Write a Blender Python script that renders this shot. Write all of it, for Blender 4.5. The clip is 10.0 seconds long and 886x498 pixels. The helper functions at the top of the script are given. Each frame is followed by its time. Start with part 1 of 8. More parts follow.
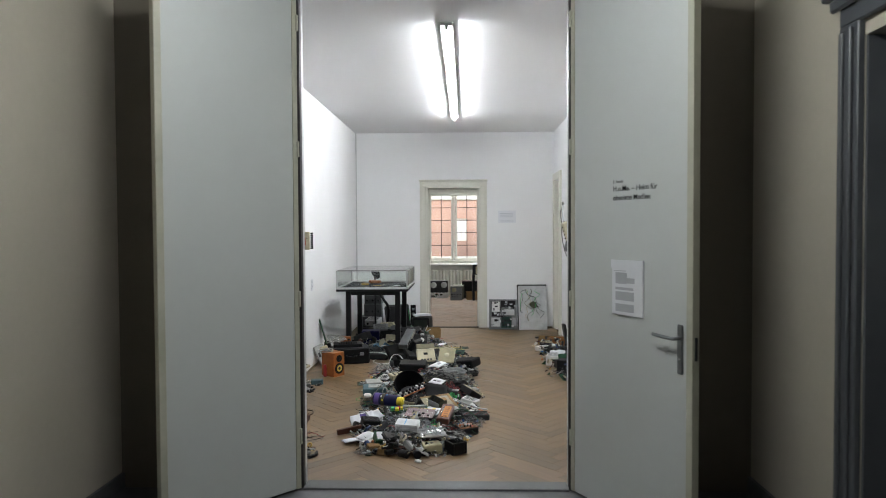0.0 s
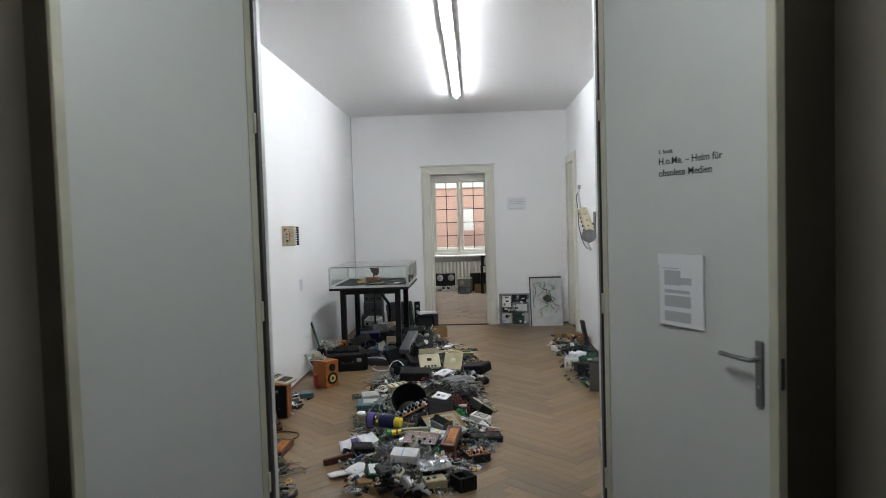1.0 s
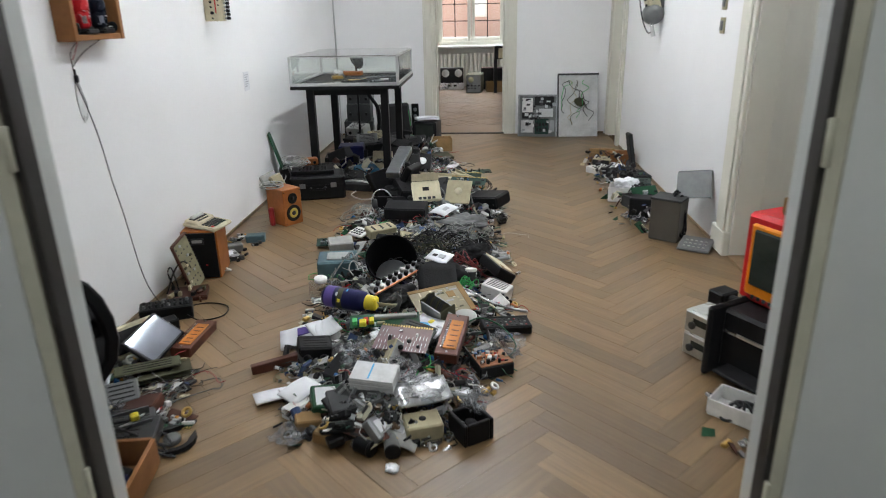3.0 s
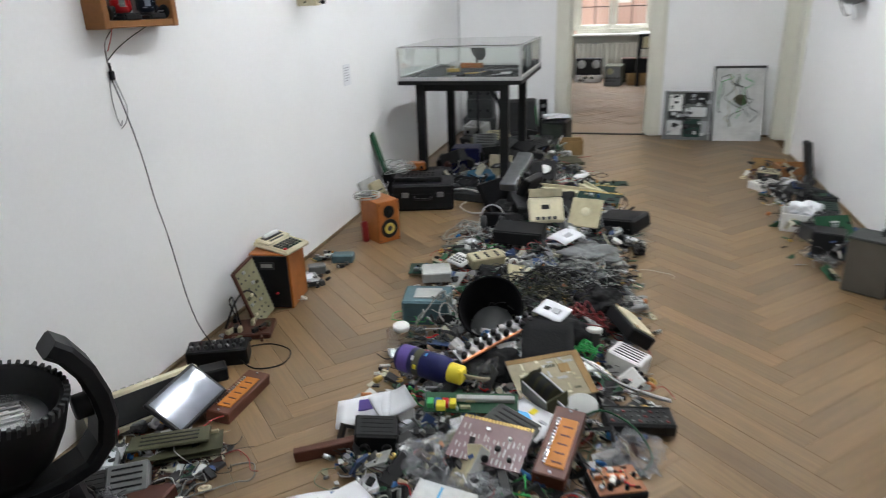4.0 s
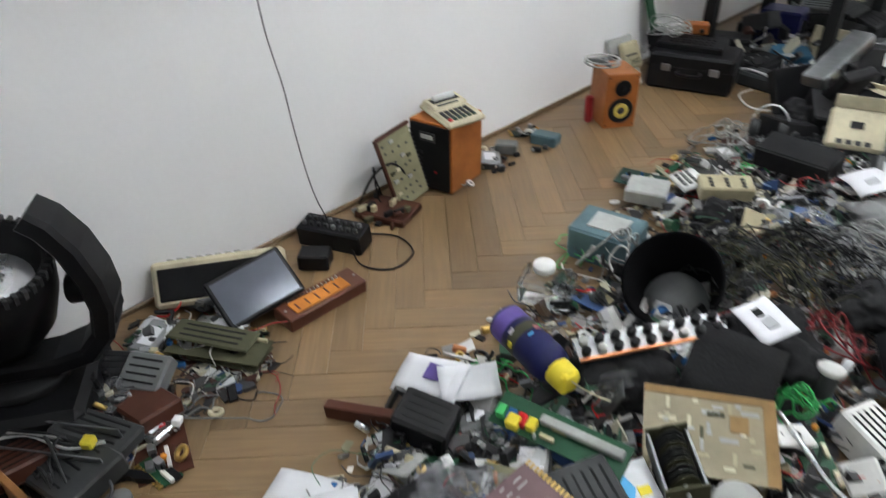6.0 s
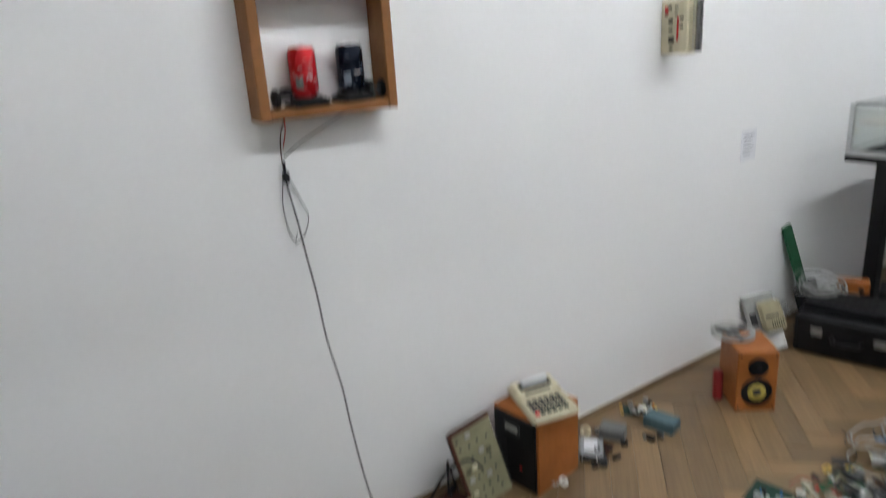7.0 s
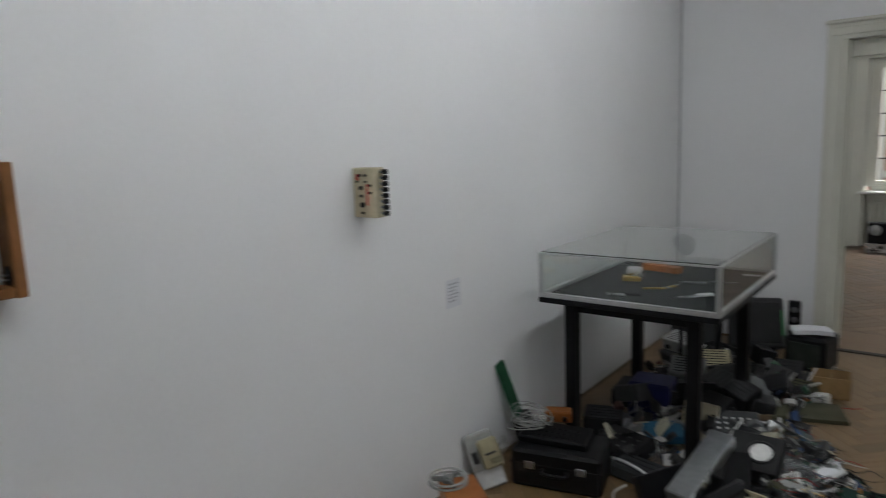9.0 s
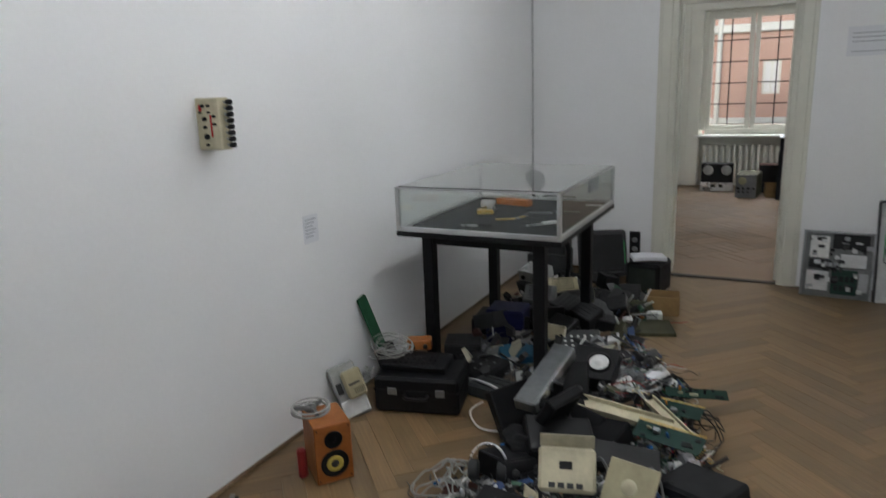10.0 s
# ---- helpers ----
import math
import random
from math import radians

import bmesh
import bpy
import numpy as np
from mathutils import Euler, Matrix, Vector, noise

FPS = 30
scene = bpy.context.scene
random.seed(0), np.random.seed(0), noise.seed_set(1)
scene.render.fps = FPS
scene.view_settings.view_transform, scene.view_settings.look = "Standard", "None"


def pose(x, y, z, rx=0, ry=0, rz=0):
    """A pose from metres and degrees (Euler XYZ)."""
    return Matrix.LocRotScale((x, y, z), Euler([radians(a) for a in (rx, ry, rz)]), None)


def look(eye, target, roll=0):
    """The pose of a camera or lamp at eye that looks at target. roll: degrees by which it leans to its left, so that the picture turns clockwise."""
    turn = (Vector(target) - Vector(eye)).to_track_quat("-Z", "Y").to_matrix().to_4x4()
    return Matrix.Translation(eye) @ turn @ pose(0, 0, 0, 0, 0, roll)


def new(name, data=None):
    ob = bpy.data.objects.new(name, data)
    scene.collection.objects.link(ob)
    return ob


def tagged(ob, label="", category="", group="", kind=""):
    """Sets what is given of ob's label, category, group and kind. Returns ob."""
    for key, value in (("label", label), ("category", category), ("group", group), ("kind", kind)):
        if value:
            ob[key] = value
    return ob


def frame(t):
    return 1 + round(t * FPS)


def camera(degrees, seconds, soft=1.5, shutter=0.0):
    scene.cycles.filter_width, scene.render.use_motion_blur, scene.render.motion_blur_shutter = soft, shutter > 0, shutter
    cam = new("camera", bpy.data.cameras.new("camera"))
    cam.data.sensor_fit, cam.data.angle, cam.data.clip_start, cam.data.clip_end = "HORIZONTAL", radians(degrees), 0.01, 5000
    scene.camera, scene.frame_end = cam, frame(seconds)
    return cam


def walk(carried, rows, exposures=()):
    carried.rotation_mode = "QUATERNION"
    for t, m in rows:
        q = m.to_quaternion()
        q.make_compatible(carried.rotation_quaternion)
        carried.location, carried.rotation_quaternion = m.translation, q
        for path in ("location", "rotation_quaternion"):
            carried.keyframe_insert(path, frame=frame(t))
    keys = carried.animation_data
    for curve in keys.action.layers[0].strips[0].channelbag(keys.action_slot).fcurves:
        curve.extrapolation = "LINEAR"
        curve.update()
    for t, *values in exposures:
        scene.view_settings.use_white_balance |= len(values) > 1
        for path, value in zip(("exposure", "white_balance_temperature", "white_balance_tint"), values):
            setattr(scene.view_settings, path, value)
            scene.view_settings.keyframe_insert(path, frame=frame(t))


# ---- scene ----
cam = camera(67.5, 10.0, soft=1.0, shutter=0.5)
PATH = [
    (0, (0.206, 0.339, 1.676), (0.14, 2.338, 1.62), -0.3),
    (0.5, (0.21, 0.742, 1.676), (0.128, 2.739, 1.602), -1.3),
    (1, (0.233, 1.222, 1.68), (0.141, 3.218, 1.593), -1.7),
    (1.5, (0.158, 1.697, 1.626), (0.07, 3.692, 1.512), -0.4),
    (2, (0.179, 2.197, 1.568), (0.082, 4.167, 1.237), -0.8),
    (2.2, (0.174, 2.377, 1.553), (0.071, 4.327, 1.123), -0.9),
    (3.3, (0.174, 3.474, 1.491), (0.032, 5.343, 0.791), -1.2),
    (3.5, (0.18, 3.646, 1.479), (-0.037, 5.509, 0.784), -1.6),
    (4, (0.162, 4.039, 1.457), (-0.332, 5.848, 0.761), -2.0),
    (4.5, (0.223, 4.367, 1.385), (-0.522, 6.051, 0.607), -2.8),
    (5, (0.308, 4.632, 1.269), (-0.683, 6.056, 0.273), -3.4),
    (5.2, (0.333, 4.739, 1.28), (-0.643, 6.076, 0.16), -3.6),
    (6.3, (0.212, 5.15, 1.349), (-1.085, 6.268, 0.32), -2.4),
    (6.5, (0.205, 5.247, 1.353), (-1.215, 6.331, 0.453), -3.1),
    (7, (0.099, 5.522, 1.588), (-1.499, 6.561, 0.98), -4.0),
    (7.5, (0.105, 5.647, 1.684), (-1.574, 6.702, 1.425), -4.1),
    (8, (0.137, 5.725, 1.72), (-1.544, 6.786, 1.5), -3.6),
    (8.5, (0.206, 5.799, 1.762), (-1.301, 7.084, 1.478), -2.6),
    (9, (0.269, 5.836, 1.751), (-0.943, 7.395, 1.436), -2.2),
    (9.5, (0.344, 5.832, 1.704), (-0.671, 7.519, 1.353), -2.2),
    (10, (0.392, 5.812, 1.662), (-0.494, 7.543, 1.197), -2.1),
]
EXPOSURES = [(0.0, 0.95), (1.0, 0.68), (1.5, 0.57), (2.0, 0.56), (2.2, 0.62), (3.5, 1.25), (4.0, 1.15), (5.0, 1.04), (6.5, 1.25), (7.0, 0.82), (7.5, 0.2), (8.0, -0.04), (8.5, -0.25), (9.0, -0.16), (9.5, 0.0), (10.0, 0.22)]
walk(cam, [(t, look(eye, target, roll)) for t, eye, target, roll in PATH], EXPOSURES)

# ---- daylight behind the far window, ceiling tubes inside ----
world = bpy.data.worlds.new("overcast_sky")
scene.world = world
world.use_nodes = True
wn = world.node_tree
sky = wn.nodes.new("ShaderNodeTexSky")
sky.sky_type, sky.sun_disc = "NISHITA", False
sky.sun_elevation, sky.sun_rotation = radians(38), radians(200)
wn.links.new(sky.outputs[0], wn.nodes["Background"].inputs[0])
wn.nodes["Background"].inputs[1].default_value = 0.12
sun_data = bpy.data.lights.new("sun", "SUN")
sun_data.energy, sun_data.angle, sun_data.color = 1.5, radians(12), (1.0, 0.96, 0.9)
sun = new("sun", sun_data)
sun.matrix_world = look((-3, -8, 12), (0, 20, 2))
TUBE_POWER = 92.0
CORRIDOR_POWER = 142.0

# ---- materials ----


def material(name, color, rough=0.5, metal=0.0, vary=0.12, scale=14.0, bump=0.15, stain=0.0, stain_scale=2.5, per_object=0.0, coat=0.0):
    """Principled surface with fine grain, large stains and per-object shift."""
    m = bpy.data.materials.new(name)
    m.use_nodes = True
    n, l = m.node_tree.nodes, m.node_tree.links
    p = n["Principled BSDF"]
    p.inputs["Metallic"].default_value = metal
    p.inputs["Coat Weight"].default_value = coat
    p.inputs["Specular IOR Level"].default_value = 0.2 if name.startswith(("junk", "black", "dark_grey_felt")) else 0.5
    tc = n.new("ShaderNodeTexCoord")
    fine = n.new("ShaderNodeTexNoise")
    fine.inputs["Scale"].default_value, fine.inputs["Detail"].default_value = scale, 6.0
    l.new(tc.outputs["Object"], fine.inputs["Vector"])
    big = n.new("ShaderNodeTexNoise")
    big.inputs["Scale"].default_value, big.inputs["Detail"].default_value = stain_scale, 4.0
    l.new(tc.outputs["Object"], big.inputs["Vector"])
    mix = n.new("ShaderNodeMix")
    mix.data_type = "RGBA"
    a = [max(0.0, c * (1 - vary)) for c in color]
    b = [min(1.0, c * (1 + vary)) for c in color]
    mix.inputs["A"].default_value, mix.inputs["B"].default_value = (*a, 1), (*b, 1)
    l.new(fine.outputs["Fac"], mix.inputs["Factor"])
    last = mix.outputs["Result"]
    if stain > 0:
        ramp = n.new("ShaderNodeMapRange")
        ramp.inputs[1].default_value, ramp.inputs[2].default_value = 0.4, 0.7
        ramp.inputs[3].default_value, ramp.inputs[4].default_value = 1.0, 1.0 - stain
        l.new(big.outputs["Fac"], ramp.inputs[0])
        hs = n.new("ShaderNodeHueSaturation")
        l.new(last, hs.inputs["Color"])
        l.new(ramp.outputs[0], hs.inputs["Value"])
        last = hs.outputs["Color"]
    if per_object > 0:
        oi = n.new("ShaderNodeObjectInfo")
        r2 = n.new("ShaderNodeMapRange")
        r2.inputs[3].default_value, r2.inputs[4].default_value = 1 - per_object, 1 + per_object
        l.new(oi.outputs["Random"], r2.inputs[0])
        h2 = n.new("ShaderNodeHueSaturation")
        l.new(last, h2.inputs["Color"])
        l.new(r2.outputs[0], h2.inputs["Value"])
        last = h2.outputs["Color"]
    l.new(last, p.inputs["Base Color"])
    rr = n.new("ShaderNodeMapRange")
    rr.inputs[3].default_value, rr.inputs[4].default_value = max(0.03, rough - 0.1), min(1.0, rough + 0.1)
    l.new(big.outputs["Fac"], rr.inputs[0])
    l.new(rr.outputs[0], p.inputs["Roughness"])
    if bump > 0:
        bn = n.new("ShaderNodeBump")
        bn.inputs["Strength"].default_value, bn.inputs["Distance"].default_value = bump, 0.003
        l.new(fine.outputs["Fac"], bn.inputs["Height"])
        l.new(bn.outputs["Normal"], p.inputs["Normal"])
    return m


def glowing(name, color, strength):
    m = bpy.data.materials.new(name)
    m.use_nodes = True
    p = m.node_tree.nodes["Principled BSDF"]
    p.inputs["Base Color"].default_value = (0.8, 0.8, 0.8, 1)
    p.inputs["Emission Color"].default_value = (*color, 1)
    p.inputs["Emission Strength"].default_value = strength
    return m


def clear(name, color, rough=0.02, ior=1.45):
    m = bpy.data.materials.new(name)
    m.use_nodes = True
    p = m.node_tree.nodes["Principled BSDF"]
    p.inputs["Base Color"].default_value = (*color, 1)
    p.inputs["Roughness"].default_value = rough
    p.inputs["Transmission Weight"].default_value = 1.0
    p.inputs["IOR"].default_value = ior
    return m


def wood_floor(name, base, dark, rough):
    """Oak planks: grain along each piece, its own tone from Object Info or island."""
    m = bpy.data.materials.new(name)
    m.use_nodes = True
    n, l = m.node_tree.nodes, m.node_tree.links
    p = n["Principled BSDF"]
    tc = n.new("ShaderNodeTexCoord")
    oi = n.new("ShaderNodeObjectInfo")
    geo = n.new("ShaderNodeNewGeometry")
    add = n.new("ShaderNodeMath")
    l.new(oi.outputs["Random"], add.inputs[0])
    l.new(geo.outputs["Random Per Island"], add.inputs[1])
    fr = n.new("ShaderNodeMath")
    fr.operation = "FRACT"
    l.new(add.outputs[0], fr.inputs[0])
    shift = n.new("ShaderNodeVectorMath")
    shift.operation = "SCALE"
    shift.inputs[0].default_value = (7.0, 3.0, 5.0)
    l.new(fr.outputs[0], shift.inputs["Scale"])
    mp = n.new("ShaderNodeMapping")
    mp.inputs["Scale"].default_value = (3.0, 45.0, 3.0)
    l.new(tc.outputs["Object"], mp.inputs["Vector"])
    va = n.new("ShaderNodeVectorMath")
    l.new(mp.outputs[0], va.inputs[0])
    l.new(shift.outputs[0], va.inputs[1])
    grain = n.new("ShaderNodeTexNoise")
    grain.inputs["Scale"].default_value, grain.inputs["Detail"].default_value = 1.6, 7.0
    l.new(va.outputs[0], grain.inputs["Vector"])
    wear = n.new("ShaderNodeTexNoise")
    wear.inputs["Scale"].default_value, wear.inputs["Detail"].default_value = 1.3, 5.0
    l.new(geo.outputs["Position"], wear.inputs["Vector"])
    mix = n.new("ShaderNodeMix")
    mix.data_type = "RGBA"
    mix.inputs["A"].default_value, mix.inputs["B"].default_value = (*dark, 1), (*base, 1)
    l.new(grain.outputs["Fac"], mix.inputs["Factor"])
    val = n.new("ShaderNodeMapRange")
    val.inputs[3].default_value, val.inputs[4].default_value = 0.72, 1.20
    l.new(fr.outputs[0], val.inputs[0])
    dirt = n.new("ShaderNodeMapRange")
    dirt.inputs[1].default_value, dirt.inputs[2].default_value = 0.3, 0.75
    dirt.inputs[3].default_value, dirt.inputs[4].default_value = 0.86, 1.08
    l.new(wear.outputs["Fac"], dirt.inputs[0])
    mul = n.new("ShaderNodeMath")
    mul.operation = "MULTIPLY"
    l.new(val.outputs[0], mul.inputs[0])
    l.new(dirt.outputs[0], mul.inputs[1])
    hs = n.new("ShaderNodeHueSaturation")
    l.new(mix.outputs["Result"], hs.inputs["Color"])
    l.new(mul.outputs[0], hs.inputs["Value"])
    l.new(hs.outputs["Color"], p.inputs["Base Color"])
    rr = n.new("ShaderNodeMapRange")
    rr.inputs[3].default_value, rr.inputs[4].default_value = rough - 0.08, rough + 0.14
    l.new(wear.outputs["Fac"], rr.inputs[0])
    l.new(rr.outputs[0], p.inputs["Roughness"])
    bn = n.new("ShaderNodeBump")
    bn.inputs["Strength"].default_value, bn.inputs["Distance"].default_value = 0.12, 0.002
    l.new(grain.outputs["Fac"], bn.inputs["Height"])
    l.new(bn.outputs["Normal"], p.inputs["Normal"])
    return m


PLASTER = material("white_wall_plaster", (0.81, 0.812, 0.815), 0.75, vary=0.025, scale=60, bump=0.12, stain=0.03, stain_scale=1.2)
CEILING = material("white_ceiling_paint", (0.80, 0.80, 0.80), 0.8, vary=0.02, scale=40, bump=0.08)
CREAM = material("cream_gloss_paint", (0.66, 0.65, 0.57), 0.4, vary=0.03, scale=25, bump=0.08, stain=0.04)
LEAF = material("grey_green_door_paint", (0.53, 0.55, 0.54), 0.42, vary=0.02, scale=18, bump=0.05, stain=0.03, stain_scale=1.0)
LEAF_EDGE = material("aged_cream_door_edge", (0.46, 0.45, 0.36), 0.5, vary=0.08, scale=30, stain=0.2)
BEIGE_WALL = material("glossy_beige_oil_paint", (0.52, 0.48, 0.395), 0.22, vary=0.03, scale=20, bump=0.06, stain=0.06, stain_scale=1.0)
GREY_TRIM = material("grey_door_casing_paint", (0.085, 0.09, 0.098), 0.4, vary=0.05)
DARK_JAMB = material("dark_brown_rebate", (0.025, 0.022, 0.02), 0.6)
STONE = material("dark_grey_stone_floor", (0.11, 0.11, 0.115), 0.5, vary=0.2, scale=30, stain=0.2)
OAK = wood_floor("oak_herringbone", (0.242, 0.156, 0.076), (0.115, 0.070, 0.032), 0.33)
OAK2 = wood_floor("oak_panel_parquet", (0.21, 0.135, 0.082), (0.12, 0.075, 0.044), 0.35)
GROUT = material("dark_joint", (0.11, 0.07, 0.036), 0.9)
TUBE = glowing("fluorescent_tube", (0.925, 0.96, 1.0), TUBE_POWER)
TUBE2 = glowing("added_corridor_tube", (0.94, 0.985, 1.0), CORRIDOR_POWER)
BLACK_STEEL = material("black_steel", (0.007, 0.007, 0.008), 0.5, vary=0.2)
ALU = material("brushed_aluminium", (0.55, 0.56, 0.56), 0.35, metal=0.9, vary=0.08, scale=50)
GLASS = clear("clear_glass", (0.94, 0.97, 0.95), 0.01)
FELT = material("dark_grey_felt", (0.022, 0.024, 0.025), 0.95, vary=0.2, scale=90, bump=0.3)
SALMON = material("salmon_render", (0.58, 0.37, 0.30), 0.9, vary=0.06, scale=3, stain=0.06, stain_scale=0.6)
WHITE_TRIM = material("white_painted_wood", (0.74, 0.73, 0.68), 0.45, vary=0.03)

# ---- mesh helpers ----


def rot(rx=0, ry=0, rz=0):
    return Euler((radians(rx), radians(ry), radians(rz))).to_matrix().to_4x4()


def at(x, y, z, rx=0, ry=0, rz=0):
    return Matrix.Translation((x, y, z)) @ rot(rx, ry, rz)


def box(bm, size, m=None, bevel=0.0):
    """A bevelled block, centred on m."""
    m = m or Matrix()
    got = bmesh.ops.create_cube(bm, size=1.0, matrix=m @ Matrix.Diagonal((*size, 1)))
    if bevel > 0:
        b = min(bevel, min(size) * 0.45)
        edges = list({e for v in got["verts"] for e in v.link_edges})
        bmesh.ops.bevel(bm, geom=edges, offset=b, segments=1, affect="EDGES", profile=0.5)
    return bm


def slab(x0, x1, y0, y1, z0, z1, bm=None, bevel=0.0):
    bm = bm or bmesh.new()
    return box(bm, (x1 - x0, y1 - y0, z1 - z0), Matrix.Translation(((x0 + x1) / 2, (y0 + y1) / 2, (z0 + z1) / 2)), bevel)


def lathe(bm, profile, m=None, seg=20, smooth=True):
    """Turned body from (radius, height) pairs about local z."""
    m = m or Matrix()
    rings = []
    for r, h in profile:
        if r < 1e-5:
            rings.append([bm.verts.new(m @ Vector((0, 0, h)))])
        else:
            rings.append([bm.verts.new(m @ Vector((r * math.cos(2 * math.pi * i / seg), r * math.sin(2 * math.pi * i / seg), h))) for i in range(seg)])
    for a, b in zip(rings, rings[1:]):
        for i in range(seg):
            j = (i + 1) % seg
            if len(a) == 1 and len(b) == 1:
                continue
            if len(a) == 1:
                f = bm.faces.new((a[0], b[i], b[j]))
            elif len(b) == 1:
                f = bm.faces.new((a[i], a[j], b[0]))
            else:
                f = bm.faces.new((a[i], a[j], b[j], b[i]))
            f.smooth = smooth
    return bm


def cyl(bm, r, h, m=None, seg=16):
    c = min(r, h) * 0.12
    return lathe(bm, [(0, 0), (r - c, 0), (r, c), (r, h - c), (r - c, h), (0, h)], m, seg)


def tube(bm, pts, r, seg=6):
    """A round wire along points, smoothed with a Catmull-Rom curve."""
    p = [Vector(q) for q in pts]
    fine = []
    for i in range(len(p) - 1):
        a, b, c, d = p[max(0, i - 1)], p[i], p[i + 1], p[min(len(p) - 1, i + 2)]
        for k in range(4):
            t = k / 4
            fine.append(0.5 * ((2 * b) + (c - a) * t + (2 * a - 5 * b + 4 * c - d) * t * t + (3 * b - a - 3 * c + d) * t ** 3))
    fine.append(p[-1])
    rings = []
    for i, q in enumerate(fine):
        d = (fine[min(i + 1, len(fine) - 1)] - fine[max(i - 1, 0)])
        if d.length < 1e-6:
            d = Vector((0, 0, 1))
        d.normalize()
        side = d.cross(Vector((0, 0, 1)) if abs(d.z) < 0.9 else Vector((1, 0, 0))).normalized()
        up = side.cross(d)
        rings.append([bm.verts.new(q + r * (side * math.cos(2 * math.pi * k / seg) + up * math.sin(2 * math.pi * k / seg))) for k in range(seg)])
    for a, b in zip(rings, rings[1:]):
        for k in range(seg):
            bm.faces.new((a[k], a[(k + 1) % seg], b[(k + 1) % seg], b[k])).smooth = True
    bm.faces.new(rings[0][::-1])
    bm.faces.new(rings[-1])
    return bm


def plate(bm, outline, thick, m=None):
    """A flat piece with the given outline, extruded up by thick."""
    m = m or Matrix()
    low = [bm.verts.new(m @ Vector((x, y, 0))) for x, y in outline]
    top = [bm.verts.new(m @ Vector((x, y, thick))) for x, y in outline]
    bm.faces.new(low[::-1])
    bm.faces.new(top)
    for i in range(len(outline)):
        j = (i + 1) % len(outline)
        bm.faces.new((low[i], low[j], top[j], top[i]))
    return bm


def mesh_of(name, bm, mat):
    bmesh.ops.recalc_face_normals(bm, faces=bm.faces)
    me = bpy.data.meshes.new(name)
    bm.to_mesh(me)
    bm.free()
    me.materials.append(mat)
    return me


def part(name, bm, mat, parent=None, label=""):
    ob = new(name, mesh_of(name, bm, mat))
    ob.parent = parent
    return tagged(ob, label)


def thing(name, m, label, category, group="", kind=""):
    ob = new(name)
    ob.empty_display_size = 0.05
    ob.matrix_world = m
    return tagged(ob, label, category, group, kind)


def structure(name, bm, mat, label="", category="", parent=None):
    ob = part(name, bm, mat, parent)
    return tagged(ob, label, category, kind="" if parent else "structure")


# ---- main room ----
XL, XR, YN, YF, ZC = -1.67, 1.73, 4.70, 11.74, 3.35

structure("wall_west", slab(XL - 0.4, XL, YN, YF + 0.4, -0.1, ZC + 0.15), PLASTER, "smooth white plastered gallery wall", "wall")
bm = slab(XR, XR + 0.14, 4.70, 5.95, -0.1, ZC + 0.15)
slab(XR, XR + 0.14, 5.95, 7.24, 2.5, ZC + 0.15, bm)
slab(XR, XR + 0.14, 7.24, 10.95, -0.1, ZC + 0.15, bm)
slab(XR, XR + 0.14, 10.95, 11.62, 2.5, ZC + 0.15, bm)
slab(XR, XR + 0.14, 11.62, 12.14, -0.1, ZC + 0.15, bm)
structure("wall_east", bm, PLASTER, "white plastered wall with two door openings", "wall")
bm = slab(XL, -0.44, YF, YF + 0.4, -0.1, ZC + 0.15)
slab(0.46, XR, YF, YF + 0.4, -0.1, ZC + 0.15, bm)
slab(-0.44, 0.46, YF, YF + 0.4, 2.42, ZC + 0.15, bm)
structure("wall_north", bm, PLASTER, "white plastered end wall with an open doorway", "wall")
structure("ceiling", slab(XL - 0.4, XR + 0.45, YN - 0.12, YF + 0.4, ZC, ZC + 0.14), CEILING, "flat white painted ceiling", "ceiling")
structure("subfloor", slab(XL - 0.4, 6.2, YN - 0.12, 17.9, -0.16, -0.012), GROUT, "dark joints below the parquet", "floor")

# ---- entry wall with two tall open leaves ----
# Corridor face coloured darker than beige for the shade behind the leaves.
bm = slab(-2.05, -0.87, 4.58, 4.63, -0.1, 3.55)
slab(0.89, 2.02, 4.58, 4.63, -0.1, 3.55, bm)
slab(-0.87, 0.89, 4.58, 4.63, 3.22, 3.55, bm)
structure("wall_south", bm, material("beige_darkened_for_shade", (0.17, 0.15, 0.12), 0.4, vary=0.06, stain=0.1), "beige entry wall, coloured darker for the shade behind its leaves", "wall")
bm = slab(-2.05, -0.87, 4.63, 4.70, -0.1, 3.55)
slab(0.89, 2.02, 4.63, 4.70, -0.1, 3.55, bm)
slab(-0.87, 0.89, 4.63, 4.70, 3.22, 3.55, bm)
structure("wall_south_inner", bm, PLASTER, "white plastered side of the entry wall", "wall")
# Dark frame strip; its near-black colour also carries the hinge gap's shade.
bm = slab(-0.87, -0.85, 4.585, 4.635, 0, 3.22)
slab(0.87, 0.89, 4.585, 4.635, 0, 3.22, bm)
slab(-0.85, 0.87, 4.585, 4.635, 3.2, 3.22, bm)
structure("trim_entry", bm, DARK_JAMB, "dark rebated door frame, blackened for its shaded gap", "door frame")
bm = slab(-0.87, -0.853, 4.635, 4.698, 0, 3.22)
slab(0.873, 0.89, 4.635, 4.698, 0, 3.22, bm)
slab(-0.853, 0.873, 4.635, 4.698, 3.203, 3.22, bm)
structure("trim_entry_inner", bm, LEAF, "grey-green painted inner reveal of the entry", "door frame")
structure("threshold", slab(-0.85, 0.87, 4.56, 4.70, -0.02, 0.012, bevel=0.004), STONE, "worn dark threshold strip", "threshold")


